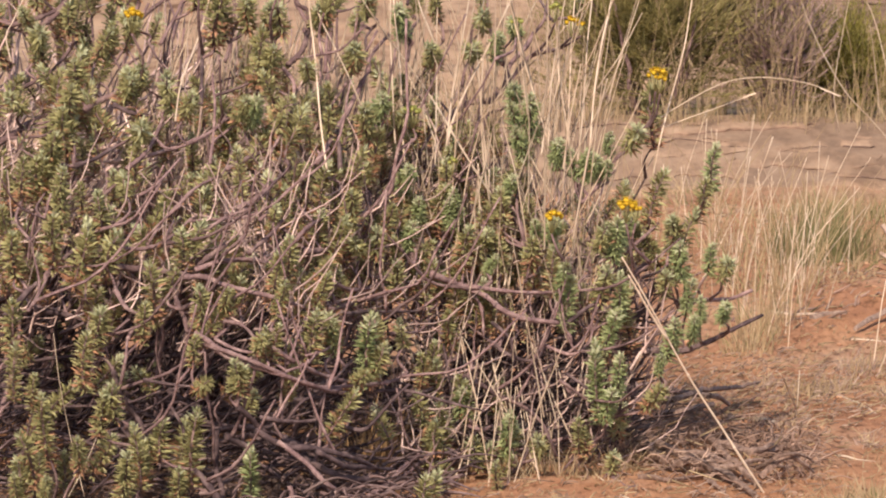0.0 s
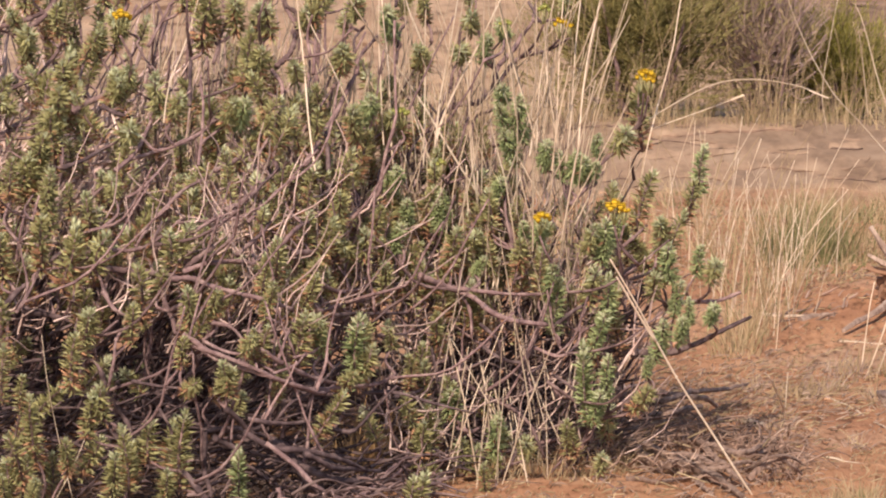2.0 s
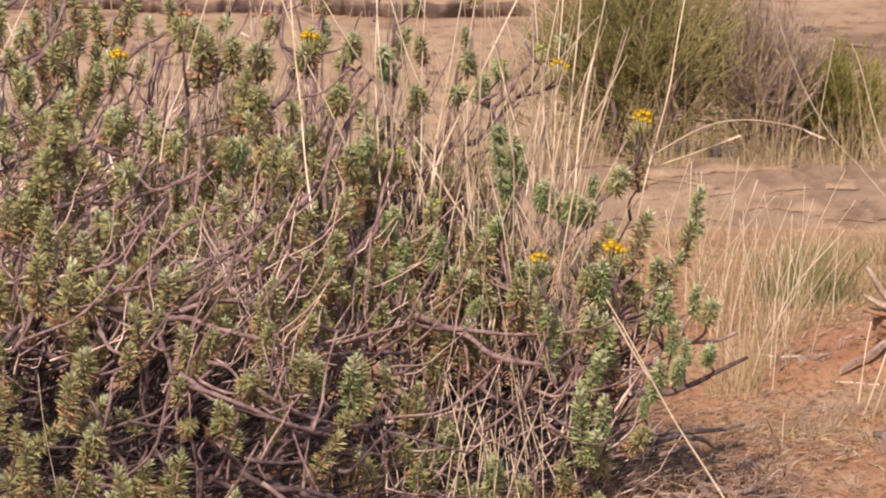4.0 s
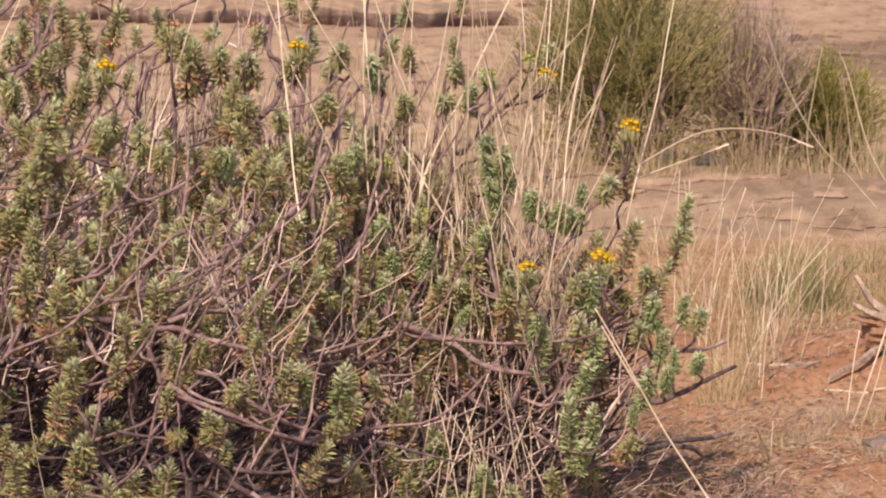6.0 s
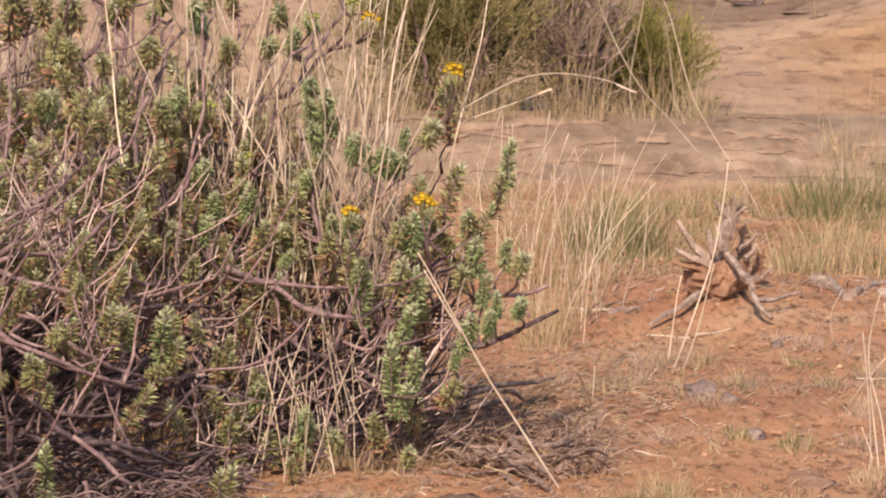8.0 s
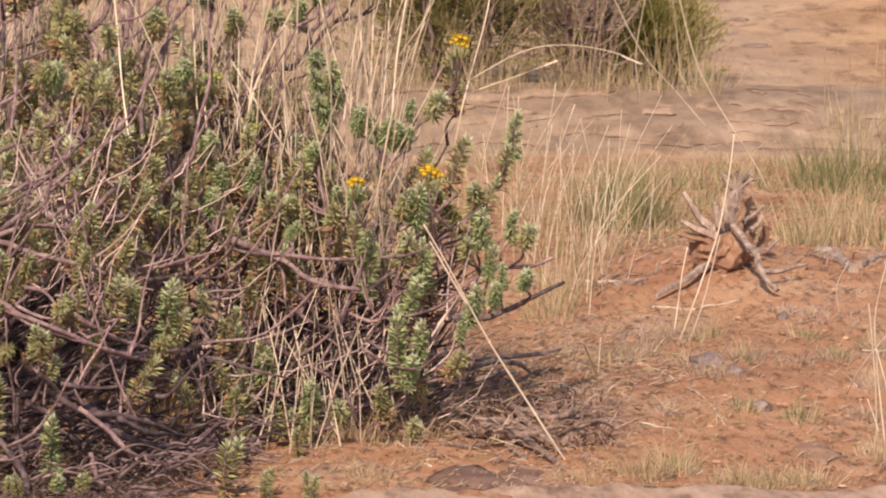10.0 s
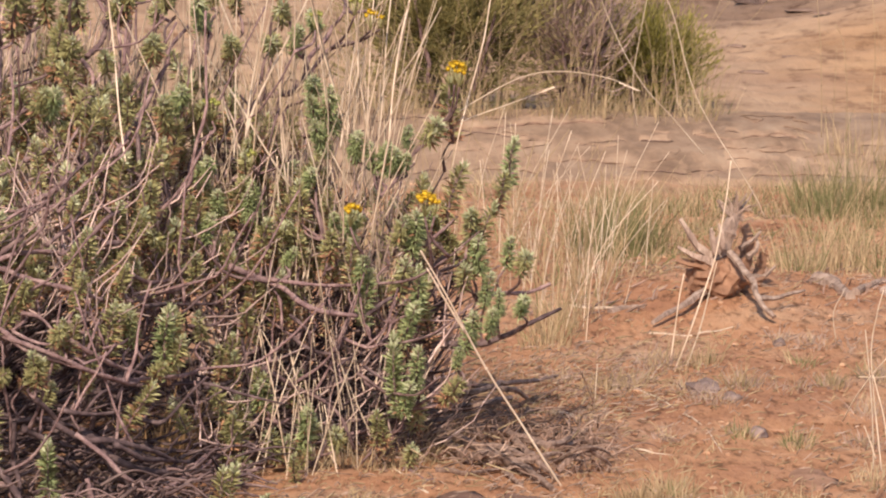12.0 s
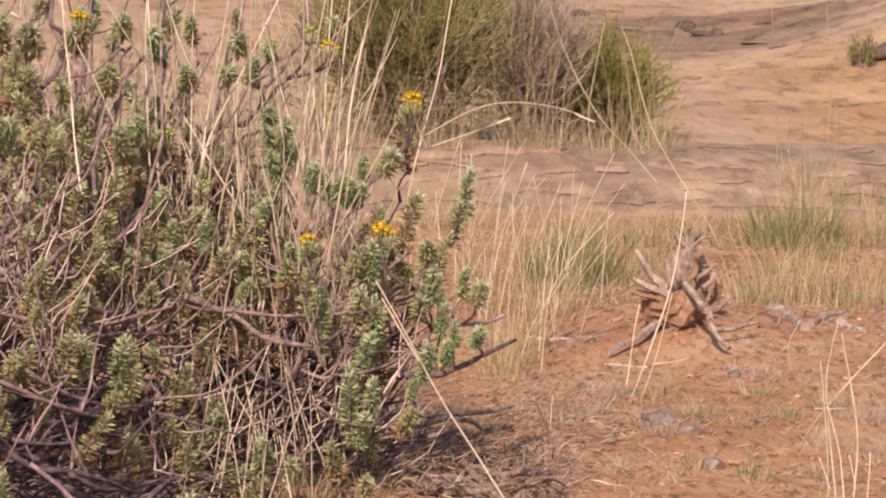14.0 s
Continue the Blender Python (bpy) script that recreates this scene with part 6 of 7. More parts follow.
behind = tussock("grass_tussock", "thin tall dry grass beside the rock shelf", "dry grass")
stalk(behind, [(1.306, 14.200, 0.258), (1.211, 14.200, 0.367), (1.122, 14.200, 0.465), (1.031, 14.200, 0.640), (0.965, 14.200, 0.830)], 0.0019)
stalk(behind, [(1.480, 14.200, 0.082), (1.439, 14.200, 0.163), (1.291, 14.200, 0.402), (1.215, 14.200, 0.641), (1.190, 14.200, 0.705)], 0.0020)
stalk(behind, [(1.139, 14.500, 0.309), (1.124, 14.500, 0.440), (1.151, 14.500, 0.619), (1.166, 14.500, 0.701)], 0.0014)
stalk(behind, [(1.299, 15.000, 0.315), (1.280, 15.000, 0.483), (1.266, 15.000, 0.585)], 0.0014)
stalk(behind, [(1.787, 15.500, 0.186), (1.783, 15.500, 0.396), (1.767, 15.500, 0.605), (1.749, 15.500, 0.813)], 0.0014, 0.0, M_STRAWS)
stalk(behind, [(1.866, 15.500, 0.186), (1.862, 15.500, 0.361), (1.846, 15.500, 0.483), (1.824, 15.500, 0.536)], 0.0013, 0.0, M_STRAWS)
stalk(behind, [(1.822, 15.500, 0.186), (1.825, 15.500, 0.308), (1.829, 15.500, 0.466)], 0.0011, 0.0, M_STRAWS)
stalk(behind, [(1.948, 15.500, 0.011), (1.943, 15.500, 0.274), (1.948, 15.500, 0.432), (1.929, 15.500, 0.711), (1.924, 15.500, 0.798)], 0.0014, 0.0, M_STRAWS)
stalk(behind, [(1.967, 15.500, 0.187), (1.967, 15.500, 0.397), (1.953, 15.500, 0.537)], 0.0011, 0.0, M_STRAWS)
stalk(behind, [(1.957, 15.500, -0.024), (1.972, 15.500, 0.134), (1.987, 15.500, 0.275)], 0.0011, 0.0, M_STRAWS)

near = tussock("grass_tussock", "a few bent dry straws on bare sand by the stump", "dry grass")
stalk(near, [(1.018, 11.800, -0.030), (1.067, 11.800, 0.105), (1.112, 11.800, 0.240), (1.136, 11.800, 0.374), (1.148, 11.800, 0.480)], 0.0026)
stalk(near, [(1.040, 11.800, -0.036), (1.087, 11.800, 0.105), (1.118, 11.800, 0.240)], 0.0022)
stalk(near, [(1.021, 11.900, -0.003), (1.035, 11.900, 0.119), (1.050, 11.900, 0.200)], 0.0020)
stalk(near, [(0.772, 11.010, -0.006), (0.769, 10.900, 0.048), (0.775, 10.900, 0.123)], 0.0018)
stalk(near, [(0.790, 11.235, -0.007), (0.748, 11.000, 0.090), (0.732, 11.000, 0.108)], 0.0018)

cross = tussock("grass_tussock", "open dry tussock of bent pale stalks on bare sand", "dry grass")
stalk(cross, [(1.301, 9.860, 0.057), (1.306, 9.860, 0.181), (1.290, 9.860, 0.294), (1.271, 9.860, 0.395)], 0.0020)
stalk(cross, [(1.225, 10.160, 0.112), (1.244, 10.060, 0.185), (1.298, 9.960, 0.280), (1.381, 9.960, 0.371)], 0.0020)
stalk(cross, [(1.251, 9.860, 0.056), (1.244, 9.860, 0.203), (1.230, 9.860, 0.338)], 0.0016)
stalk(cross, [(1.283, 9.860, 0.056), (1.270, 9.860, 0.158), (1.247, 9.860, 0.248)], 0.0018)
stalk(cross, [(1.267, 9.860, 0.056), (1.249, 9.910, 0.264), (1.258, 9.910, 0.354), (1.271, 9.910, 0.411)], 0.0016)
stalk(cross, [(1.255, 9.860, 0.079), (1.231, 9.860, 0.147)], 0.0018)
stalk(cross, [(1.306, 9.860, 0.079), (1.290, 9.860, 0.153)], 0.0016)
stalk(cross, [(1.334, 9.900, 0.050), (1.338, 9.900, 0.152)], 0.0016)
stalk(cross, [(1.285, 10.400, 0.168), (1.356, 10.400, 0.169)], 0.0014)
stalk(cross, [(1.296, 10.900, 0.175), (1.288, 10.900, 0.237), (1.312, 10.900, 0.287)], 0.0014)


def clump(at, rx, ry, dry, green, height, lean=0.35, label="clump of fine dry grass with some green blades", group="grass clumps"):
    """One tussock with its foot at the given place."""
    t = tussock("grass_clump", label, group)
    x, y, _ = at
    if dry:
        grass_clump(t, x, y, rx, ry, int(1.4 * dry), height, lean, M_STRAWS, 0.0031, "dry_tuft")
    if green:
        grass_clump(t, x, y, rx, ry, int(1.5 * green), height * 0.72, lean * 1.2, M_GREENGRASS, 0.0036, "green_tuft")
    if label.startswith("tall"):
        for i in range(16):
            px, py = x + random.gauss(0, rx), y + random.gauss(0, ry * 0.6)
            h, lean_x = height * uni(0.7, 1.4), random.gauss(0.05, 0.26)
            foot = Vector((px, py, ground_z(px, py) - 0.01))
            stalk(t, [foot, foot + Vector((lean_x * h * 0.35, 0, h * 0.5)), foot + Vector((lean_x * h, uni(-0.04, 0.04), h))], uni(0.0009, 0.0015), 0.0, M_STRAW if i % 3 else M_STRAWS)
    return t


random.seed(21)
clump((0.785, 12.515, 0.003), 0.07, 0.25, 17, 5, 0.30, 0.62, "tall clump of straw-coloured dry grass")
clump((0.853, 12.795, 0.017), 0.07, 0.3, 17, 5, 0.28, 0.62, "tall clump of straw-coloured dry grass")
clump((0.802, 13.150, 0.016), 0.08, 0.3, 18, 4, 0.32, 0.6, "tall clump of straw-coloured dry grass")
clump((0.914, 13.280, 0.023), 0.08, 0.3, 18, 12, 0.26, 0.6, "tall clump of straw-coloured dry grass")
clump((0.788, 13.990, 0.007), 0.12, 0.4, 20, 5, 0.30, 0.6, "tall clump of straw-coloured dry grass")
clump((0.661, 14.305, 0.002), 0.2, 0.5, 32, 6, 0.32, 0.55, "tall clump of straw-coloured dry grass")
clump((1.008, 13.965, 0.011), 0.10, 0.25, 45, 230, 0.23, 0.4, "tussock with a green heart and dry outer blades")
clump((1.103, 14.080, 0.011), 0.09, 0.25, 40, 190, 0.21, 0.4, "tussock with a green heart and dry outer blades")
clump((1.174, 13.975, 0.011), 0.09, 0.2, 40, 15, 0.13, 0.5)
clump((1.487, 13.435, 0.023), 0.07, 0.2, 40, 20, 0.16, 0.5)
clump((1.587, 13.575, 0.014), 0.08, 0.25, 70, 8, 0.16, 0.5, "low thick clump of orange-tinged dry grass")
clump((1.667, 13.540, 0.015), 0.08, 0.25, 70, 10, 0.17, 0.5, "low thick clump of orange-tinged dry grass")
clump((1.741, 13.395, 0.021), 0.08, 0.25, 60, 15, 0.16, 0.5, "low thick clump of orange-tinged dry grass")
clump((1.827, 13.415, 0.019), 0.08, 0.25, 60, 15, 0.16, 0.5, "low thick clump of orange-tinged dry grass")
clump((1.745, 14.990, -0.000), 0.10, 0.25, 35, 190, 0.20, 0.5, "bushy green tussock in front of the rock shelf")
clump((1.869, 15.135, -0.002), 0.10, 0.25, 60, 140, 0.22, 0.4, "bushy green tussock in front of the rock shelf")
clump((1.344, 14.910, 0.003), 0.12, 0.2, 35, 30, 0.10, 0.6)
clump((1.291, 15.090, -0.000), 0.10, 0.2, 30, 25, 0.09, 0.6)
clump((1.530, 15.085, 0.002), 0.12, 0.2, 45, 30, 0.10, 0.6)
clump((1.633, 14.935, 0.002), 0.10, 0.2, 45, 25, 0.12, 0.6)
clump((1.453, 15.175, 0.000), 0.10, 0.2, 30, 20, 0.09, 0.6)
clump((1.207, 15.095, -0.001), 0.12, 0.2, 45, 15, 0.12, 0.5)
clump((2.038, 15.180, -0.005), 0.12, 0.25, 60, 15, 0.15, 0.5)
clump((2.164, 16.000, 0.015), 0.14, 0.25, 40, 50, 0.13, 0.5)
clump((1.966, 16.250, 0.043), 0.14, 0.25, 55, 8, 0.17, 0.4)
clump((0.737, 12.180, -0.005), 0.065, 0.15, 90, 10, 0.10, 0.5, "short dense tuft of yellow dry grass beside the shrub")
clump((0.777, 12.385, -0.001), 0.06, 0.15, 60, 0, 0.12, 0.4, "short dense tuft of yellow dry grass beside the shrub")
# at the foot of the shrubs on the shelf
for px in (0.40, 0.52, 0.66, 0.80, 0.92, 1.02, 1.15, 1.28, 1.40, 1.52, 0.22, 0.05):
    clump((px, uni(16.85, 17.35), 0), uni(0.05, 0.12), 0.15, random.randint(28, 48), 5, uni(0.15, 0.42), 0.5, "thin dry grass at the foot of the far shrubs")
for i in range(26):
    clump((uni(0.1, 1.6), uni(16.85, 17.15), 0), uni(0.05, 0.10), 0.10, random.randint(30, 50), 6, uni(0.07, 0.16), 0.7, "thin dry grass at the foot of the far shrubs")
# a dry tuft in the foot of the shrub
dry_fan = tussock("grass_clump", "fan of pale dry grass in the foot of the shrub", "grass clumps")
grass_clump(dry_fan, -0.150, 10.20, 0.05, 0.06, 90, 0.22, 0.5, M_ORANGESTRAW, 0.0028, "dry_tuft")
# low grass along the foot of the shelf
for i in range(30):
    clump((uni(0.75, 2.35), uni(15.15, 15.78), 0), uni(0.07, 0.14), 0.12, random.randint(22, 40), random.choice((6, 14, 26)), uni(0.05, 0.11), 0.7, "low greyish grass along the foot of the rock shelf", "grass by the shelf")
# straw seen through the top of the shrub
for px, py in ((-0.95, 13.0), (-0.7, 13.4), (-0.45, 13.8), (-0.2, 13.5), (-1.1, 13.8), (0.1, 13.9), (0.35, 13.8)):
    clump((px, py, 0), 0.2, 0.4, 80, 10, uni(0.30, 0.44), 0.3, "clump of dry grass behind the shrub")
# small tufts on the bare sand
clump((1.176, 10.565, -0.003), 0.035, 0.10, 40, 45, 0.05, 0.7, "small green and straw-coloured tuft on bare sand", "tufts on sand")
clump((1.069, 10.705, -0.001), 0.03, 0.09, 35, 35, 0.045, 0.7, "small green and straw-coloured tuft on bare sand", "tufts on sand")
clump((1.318, 11.755, 0.005), 0.035, 0.1, 25, 40, 0.045, 0.7, "small green and straw-coloured tuft on bare sand", "tufts on sand")
clump((1.348, 11.435, 0.005), 0.03, 0.09, 50, 20, 0.05, 0.7, "small dry tuft on bare sand", "tufts on sand")
clump((1.137, 11.405, 0.001), 0.04, 0.1, 60, 10, 0.06, 0.7, "small dry tuft on bare sand", "tufts on sand")
clump((1.082, 11.800, -0.002), 0.05, 0.1, 60, 10, 0.06, 0.6, "small dry tuft on bare sand", "tufts on sand")
clump((1.003, 11.815, -0.004), 0.07, 0.12, 70, 0, 0.05, 0.6, "small dry tuft on bare sand", "tufts on sand")
clump((0.825, 11.460, -0.008), 0.05, 0.1, 60, 0, 0.05, 0.6, "small dry tuft on bare sand", "tufts on sand")
clump((0.902, 11.540, -0.006), 0.06, 0.1, 60, 0, 0.045, 0.6, "small dry tuft on bare sand", "tufts on sand")
clump((1.468, 11.560, 0.007), 0.05, 0.1, 30, 30, 0.05, 0.7, "small green and straw-coloured tuft on bare sand", "tufts on sand")
clump((0.790, 9.845, -0.002), 0.05, 0.09, 135, 15, 0.055, 0.7, "pale dry tuft at the edge of the flat rock", "tufts on sand")
clump((0.864, 9.925, -0.003), 0.04, 0.09, 90, 25, 0.06, 0.7, "pale dry tuft at the edge of the flat rock", "tufts on sand")
clump((0.963, 9.780, -0.007), 0.05, 0.07, 120, 0, 0.045, 0.7, "pale dry tuft at the edge of the flat rock", "tufts on sand")
clump((1.027, 9.755, -0.008), 0.05, 0.07, 120, 5, 0.05, 0.7, "pale dry tuft at the edge of the flat rock", "tufts on sand")
clump((1.109, 9.795, -0.010), 0.05, 0.07, 120, 0, 0.05, 0.7, "pale dry tuft at the edge of the flat rock", "tufts on sand")
clump((1.282, 10.110, -0.010), 0.04, 0.09, 90, 0, 0.05, 0.7, "pale dry tuft at the edge of the flat rock", "tufts on sand")
clump((0.243, 9.820, 0.002), 0.05, 0.07, 60, 0, 0.04, 0.7, "pale dry tuft at the edge of the flat rock", "tufts on sand")
clump((0.648, 9.730, 0.002), 0.04, 0.06, 30, 8, 0.04, 0.7, "pale dry tuft at the edge of the flat rock", "tufts on sand")
# withered grey tufts on the sand
for px, py, r, n in (
        (0.974, 11.780, 0.050, 55), (1.030, 11.366, 0.050, 60), (1.034, 11.190, 0.040, 45), (0.847, 11.496, 0.045, 45),
        (0.902, 11.543, 0.040, 40), (0.756, 10.929, 0.035, 30), (1.150, 11.396, 0.045, 45), (1.310, 12.187, 0.030, 25),
        (1.488, 11.515, 0.060, 60), (1.360, 11.420, 0.045, 40), (1.372, 10.987, 0.040, 35), (1.543, 11.381, 0.060, 60),
        (0.907, 10.651, 0.030, 22), (0.748, 11.584, 0.030, 20), (1.327, 10.623, 0.040, 30), (1.070, 11.106, 0.035, 25),
        (1.246, 11.328, 0.050, 35), (1.449, 10.906, 0.050, 35), (1.382, 12.088, 0.050, 35), (1.480, 11.991, 0.050, 40)):
    t = tussock("grass_clump", "withered grey-pink tuft of dead grass flattened on the sand", "tufts on sand")
    grass_clump(t, px, py, r, 2.2 * r, n * 3, uni(0.028, 0.045), 1.1, M_DEADTUFT, 0.0026, "dead_tuft")
    grass_clump(t, px, py, 0.9 * r, 1.8 * r, n, uni(0.030, 0.050), 0.9, M_STRAWS, 0.0022, "dry_tuft")
# thick low grass between the stump and the rock shelf
random.seed(23)
for i in range(46):
    y = uni(13.25, 15.55)
    x = y * uni(0.063, 0.140)
    if abs(x - 1.23) < 0.16 and y < 13.5:
        continue
    green = random.choice((6, 14, 28, 36))
    clump((x, y, 0), uni(0.04, 0.10), uni(0.08, 0.16), random.randint(12, 26), green, uni(0.05, 0.12), 0.85, "low tangled grass, dry with some green blades" if green < 20 else "low tangle of green and straw-coloured grass", "low grass by the stump")


# ---- shrubs on the shelf ----
def broom(name, label, c, rx, ry, height, twig_mat, leaf_mat, twig_n, leaf_per, seed, flare=0.8, spray=0.012):
    """A twiggy shrub: limbs that fork into many fine upright sprays, with small leaves along them."""
    random.seed(seed)
    bush = thing(name, label, "shrub", "shrubs on the rock shelf")
    c = Vector(c)
    tips = []
    for i in range(11):
        a = i * 2.4
        q = math.sqrt((i + 0.5) / 11)
        tip = c + Vector((math.cos(a) * q * rx * 0.75, math.sin(a) * q * ry * 0.75, height * (0.72 - 0.25 * q * q)))
        base = c + Vector((math.cos(a) * 0.05 * rx / 0.5, math.sin(a) * 0.05, -0.02))
        line = gnarl(spline([base, base.lerp(tip, 0.5) + Vector((0, 0, -0.06 * q)), tip], 6), 0.02)
        bag = Bag()
        bag.tube(line, taper(0.012, 0.004, len(line), 0.1), 6)
        part("limb", bag.mesh("limb", M_BARK), bush)
        tips.append(line)
    wood, crown = Bag(), Bag()
    for i in range(twig_n):
        a, q = uni(0, 6.283), math.sqrt(random.random())
        edge = 1 + 0.25 * noise.noise(Vector((math.cos(a) * 1.7, math.sin(a) * 1.7, seed)))
        tip = c + Vector((math.cos(a) * q * rx * edge, math.sin(a) * q * ry * edge, height * (uni(0.25, 1.0) if random.random() < 0.45 else uni(0.7, 1.05)) * (1 - 0.42 * q ** 3) * (1 + 0.22 * noise.noise(Vector((math.cos(a) * q * 3, math.sin(a) * q * 3, seed + 5))))))
        src = random.choice(tips)
        near = min(src, key=lambda p: (p - tip).length)
        near = near.lerp(c + (tip - c) * 0.45, 0.5)
        line = spline([near, near.lerp(tip, 0.5) + Vector((uni(-0.02, 0.02), uni(-0.02, 0.02), -0.03)), tip], 3)
        wood.tube(line, taper(0.0026, 0.0010, len(line)), 3, cap=False)
        for j in range(leaf_per):
            t = uni(0.1, 1.0)
            k = min(len(line) - 2, int(t * (len(line) - 1)))
            p = line[k].lerp(line[k + 1], random.random()) + Vector((uni(-1, 1), uni(-1, 1), uni(-1, 1))) * spray
            way = (line[k + 1] - line[k]).normalized() + Vector((uni(-0.7, 0.7), uni(-0.7, 0.7), uni(-0.3, 0.6)))
            crown.leaf(p, way, Vector((uni(-1, 1), uni(-1, 1), 0.4)), uni(0.012, 0.028), uni(0.0022, 0.0040))
    tagged(part("twig_mass", wood.mesh("twig_mass", twig_mat), bush), kind="stuff")
    if crown.v:
        tagged(part("crown", crown.mesh("crown", leaf_mat), bush), kind="stuff")
    return bush


random.seed(29)
front_grass = tussock("grass_tussock", "tall thin dry grass standing before the far shrubs", "dry grass")
for i in range(85):
    x, y = uni(0.15, 1.55), uni(16.65, 17.05)
    h, lean = uni(0.22, 0.70), random.gauss(0.04, 0.28)
    foot = Vector((x, y, ground_z(x, y) - 0.01))
    stalk(front_grass, [foot, foot + Vector((lean * h * 0.3, 0, h * 0.55)), foot + Vector((lean * h, uni(-0.05, 0.05), h))], uni(0.0008, 0.0013), 0.02 if i % 5 == 0 else 0.0, M_STRAWS)
broom("broom_shrub", "olive-green twiggy shrub on the pale rock shelf", (0.707, 17.235, 0.082), 0.46, 0.42, 0.80, M_BROOM, M_BROOM, 950, 30, 31)
broom("bare_shrub", "nearly leafless grey-purple twiggy shrub between green ones", (1.142, 17.245, 0.089), 0.22, 0.3, 0.60, M_GREYTWIG, M_BROOM, 850, 6, 32)
broom("broom_shrub", "low fresh-green twiggy shrub on the pale rock shelf", (1.372, 17.355, 0.090), 0.27, 0.3, 0.42, M_BROOM, M_GREENBROOM, 680, 23, 33)
broom("broom_shrub", "small olive bush on the edge of the sandstone hump", (2.612, 19.815, 0.194), 0.06, 0.08, 0.14, M_BROOM, M_BROOM, 70, 12, 34)


# ---- stump, dead wood, stones ----
def wood(parent, pts, r0, r1, name, mat=M_DEADWOOD, kinks=0.012, sides=9, per=6, ridges=0.18):
    """A weathered, ridged length of dead wood."""
    line = gnarl(spline(pts, per), kinks, 14)
    bag = Bag()
    bag.tube(line, taper(r0, r1, len(line), 0.12), sides)
    for i, v in enumerate(bag.v):
        j = i % sides
        c = line[min(i // sides, len(line) - 1)]
        bag.v[i] = c + (v - c) * (1 + ridges * (1 if j % 2 else -1) * (0.5 + 0.5 * noise.noise(Vector((j * 3.1, i * 0.05, r0 * 90)))))
    return part(name, bag.mesh(name, mat, smooth=False), parent)


random.seed(40)
stump = thing("tree_stump", "weathered grey stump with splintered prongs and roots on sand", "stump")
wood(stump, [(1.193, 12.680, 0.076), (1.208, 12.700, 0.146), (1.230, 12.700, 0.218), (1.247, 12.720, 0.249)], 0.031, 0.015, "trunk")
wood(stump, [(1.257, 12.780, 0.071), (1.284, 12.800, 0.134), (1.291, 12.820, 0.183), (1.284, 12.840, 0.213)], 0.021, 0.012, "trunk", M_SOIL)
wood(stump, [(1.312, 12.820, 0.059), (1.328, 12.840, 0.100), (1.338, 12.850, 0.136)], 0.018, 0.011, "trunk", M_SOIL)
wood(stump, [(1.192, 12.680, 0.144), (1.158, 12.660, 0.172), (1.132, 12.660, 0.208), (1.107, 12.680, 0.244)], 0.0143, 0.0059, "prong")
wood(stump, [(1.184, 12.660, 0.136), (1.149, 12.640, 0.153), (1.120, 12.640, 0.167), (1.101, 12.660, 0.175)], 0.0123, 0.0043, "prong")
wood(stump, [(1.176, 12.660, 0.122), (1.137, 12.660, 0.132), (1.106, 12.700, 0.138)], 0.0131, 0.0076, "prong", M_SOIL)
wood(stump, [(1.197, 12.650, 0.159), (1.188, 12.650, 0.195), (1.183, 12.660, 0.222)], 0.0107, 0.0051, "prong")
wood(stump, [(1.211, 12.650, 0.173), (1.208, 12.650, 0.209), (1.203, 12.660, 0.235)], 0.0090, 0.0034, "prong")
wood(stump, [(1.248, 12.710, 0.241), (1.225, 12.700, 0.265), (1.203, 12.700, 0.291)], 0.0082, 0.0043, "prong")
wood(stump, [(1.253, 12.720, 0.240), (1.266, 12.740, 0.267), (1.279, 12.760, 0.291)], 0.0066, 0.0026, "prong")
wood(stump, [(1.260, 12.730, 0.242), (1.281, 12.760, 0.269), (1.302, 12.780, 0.306)], 0.0049, 0.0021, "prong")
wood(stump, [(1.268, 12.760, 0.161), (1.296, 12.780, 0.176), (1.323, 12.800, 0.200)], 0.0074, 0.0034, "prong")
wood(stump, [(1.286, 12.760, 0.139), (1.310, 12.780, 0.158), (1.315, 12.800, 0.178)], 0.0082, 0.0034, "prong")
wood(stump, [(1.302, 12.800, 0.083), (1.340, 12.820, 0.088), (1.367, 12.840, 0.105)], 0.0082, 0.0034, "prong")
wood(stump, [(1.232, 12.660, 0.161), (1.256, 12.600, 0.134), (1.271, 12.520, 0.111), (1.277, 12.440, 0.085), (1.293, 12.400, 0.059), (1.316, 12.370, 0.036)], 0.0094, 0.0059, "root")
wood(stump, [(1.183, 12.680, 0.066), (1.131, 12.580, 0.056), (1.072, 12.470, 0.041), (1.016, 12.380, 0.019)], 0.0103, 0.0059, "root")
wood(stump, [(1.292, 12.500, 0.066), (1.336, 12.540, 0.067), (1.377, 12.580, 0.068), (1.420, 12.620, 0.071)], 0.0074, 0.0034, "root")
wood(stump, [(1.249, 12.700, 0.074), (1.288, 12.660, 0.089), (1.324, 12.700, 0.093)], 0.0082, 0.0051, "root", M_SOIL)


for i in range(14):
    top = Vector((1.254, 12.730, 0.245))
    a = math.radians(uni(25, 150))
    ln = uni(0.035, 0.075)
    wood(stump, [top + Vector((uni(-0.02, 0.02), 0, -0.01)), top + Vector((math.cos(a) * ln * 0.5, uni(-0.01, 0.02), math.sin(a) * ln * 0.6)), top + Vector((math.cos(a) * ln, uni(-0.02, 0.02), math.sin(a) * ln))], 0.0042, 0.0018, "splinter", kinks=0.004, sides=5, per=3)
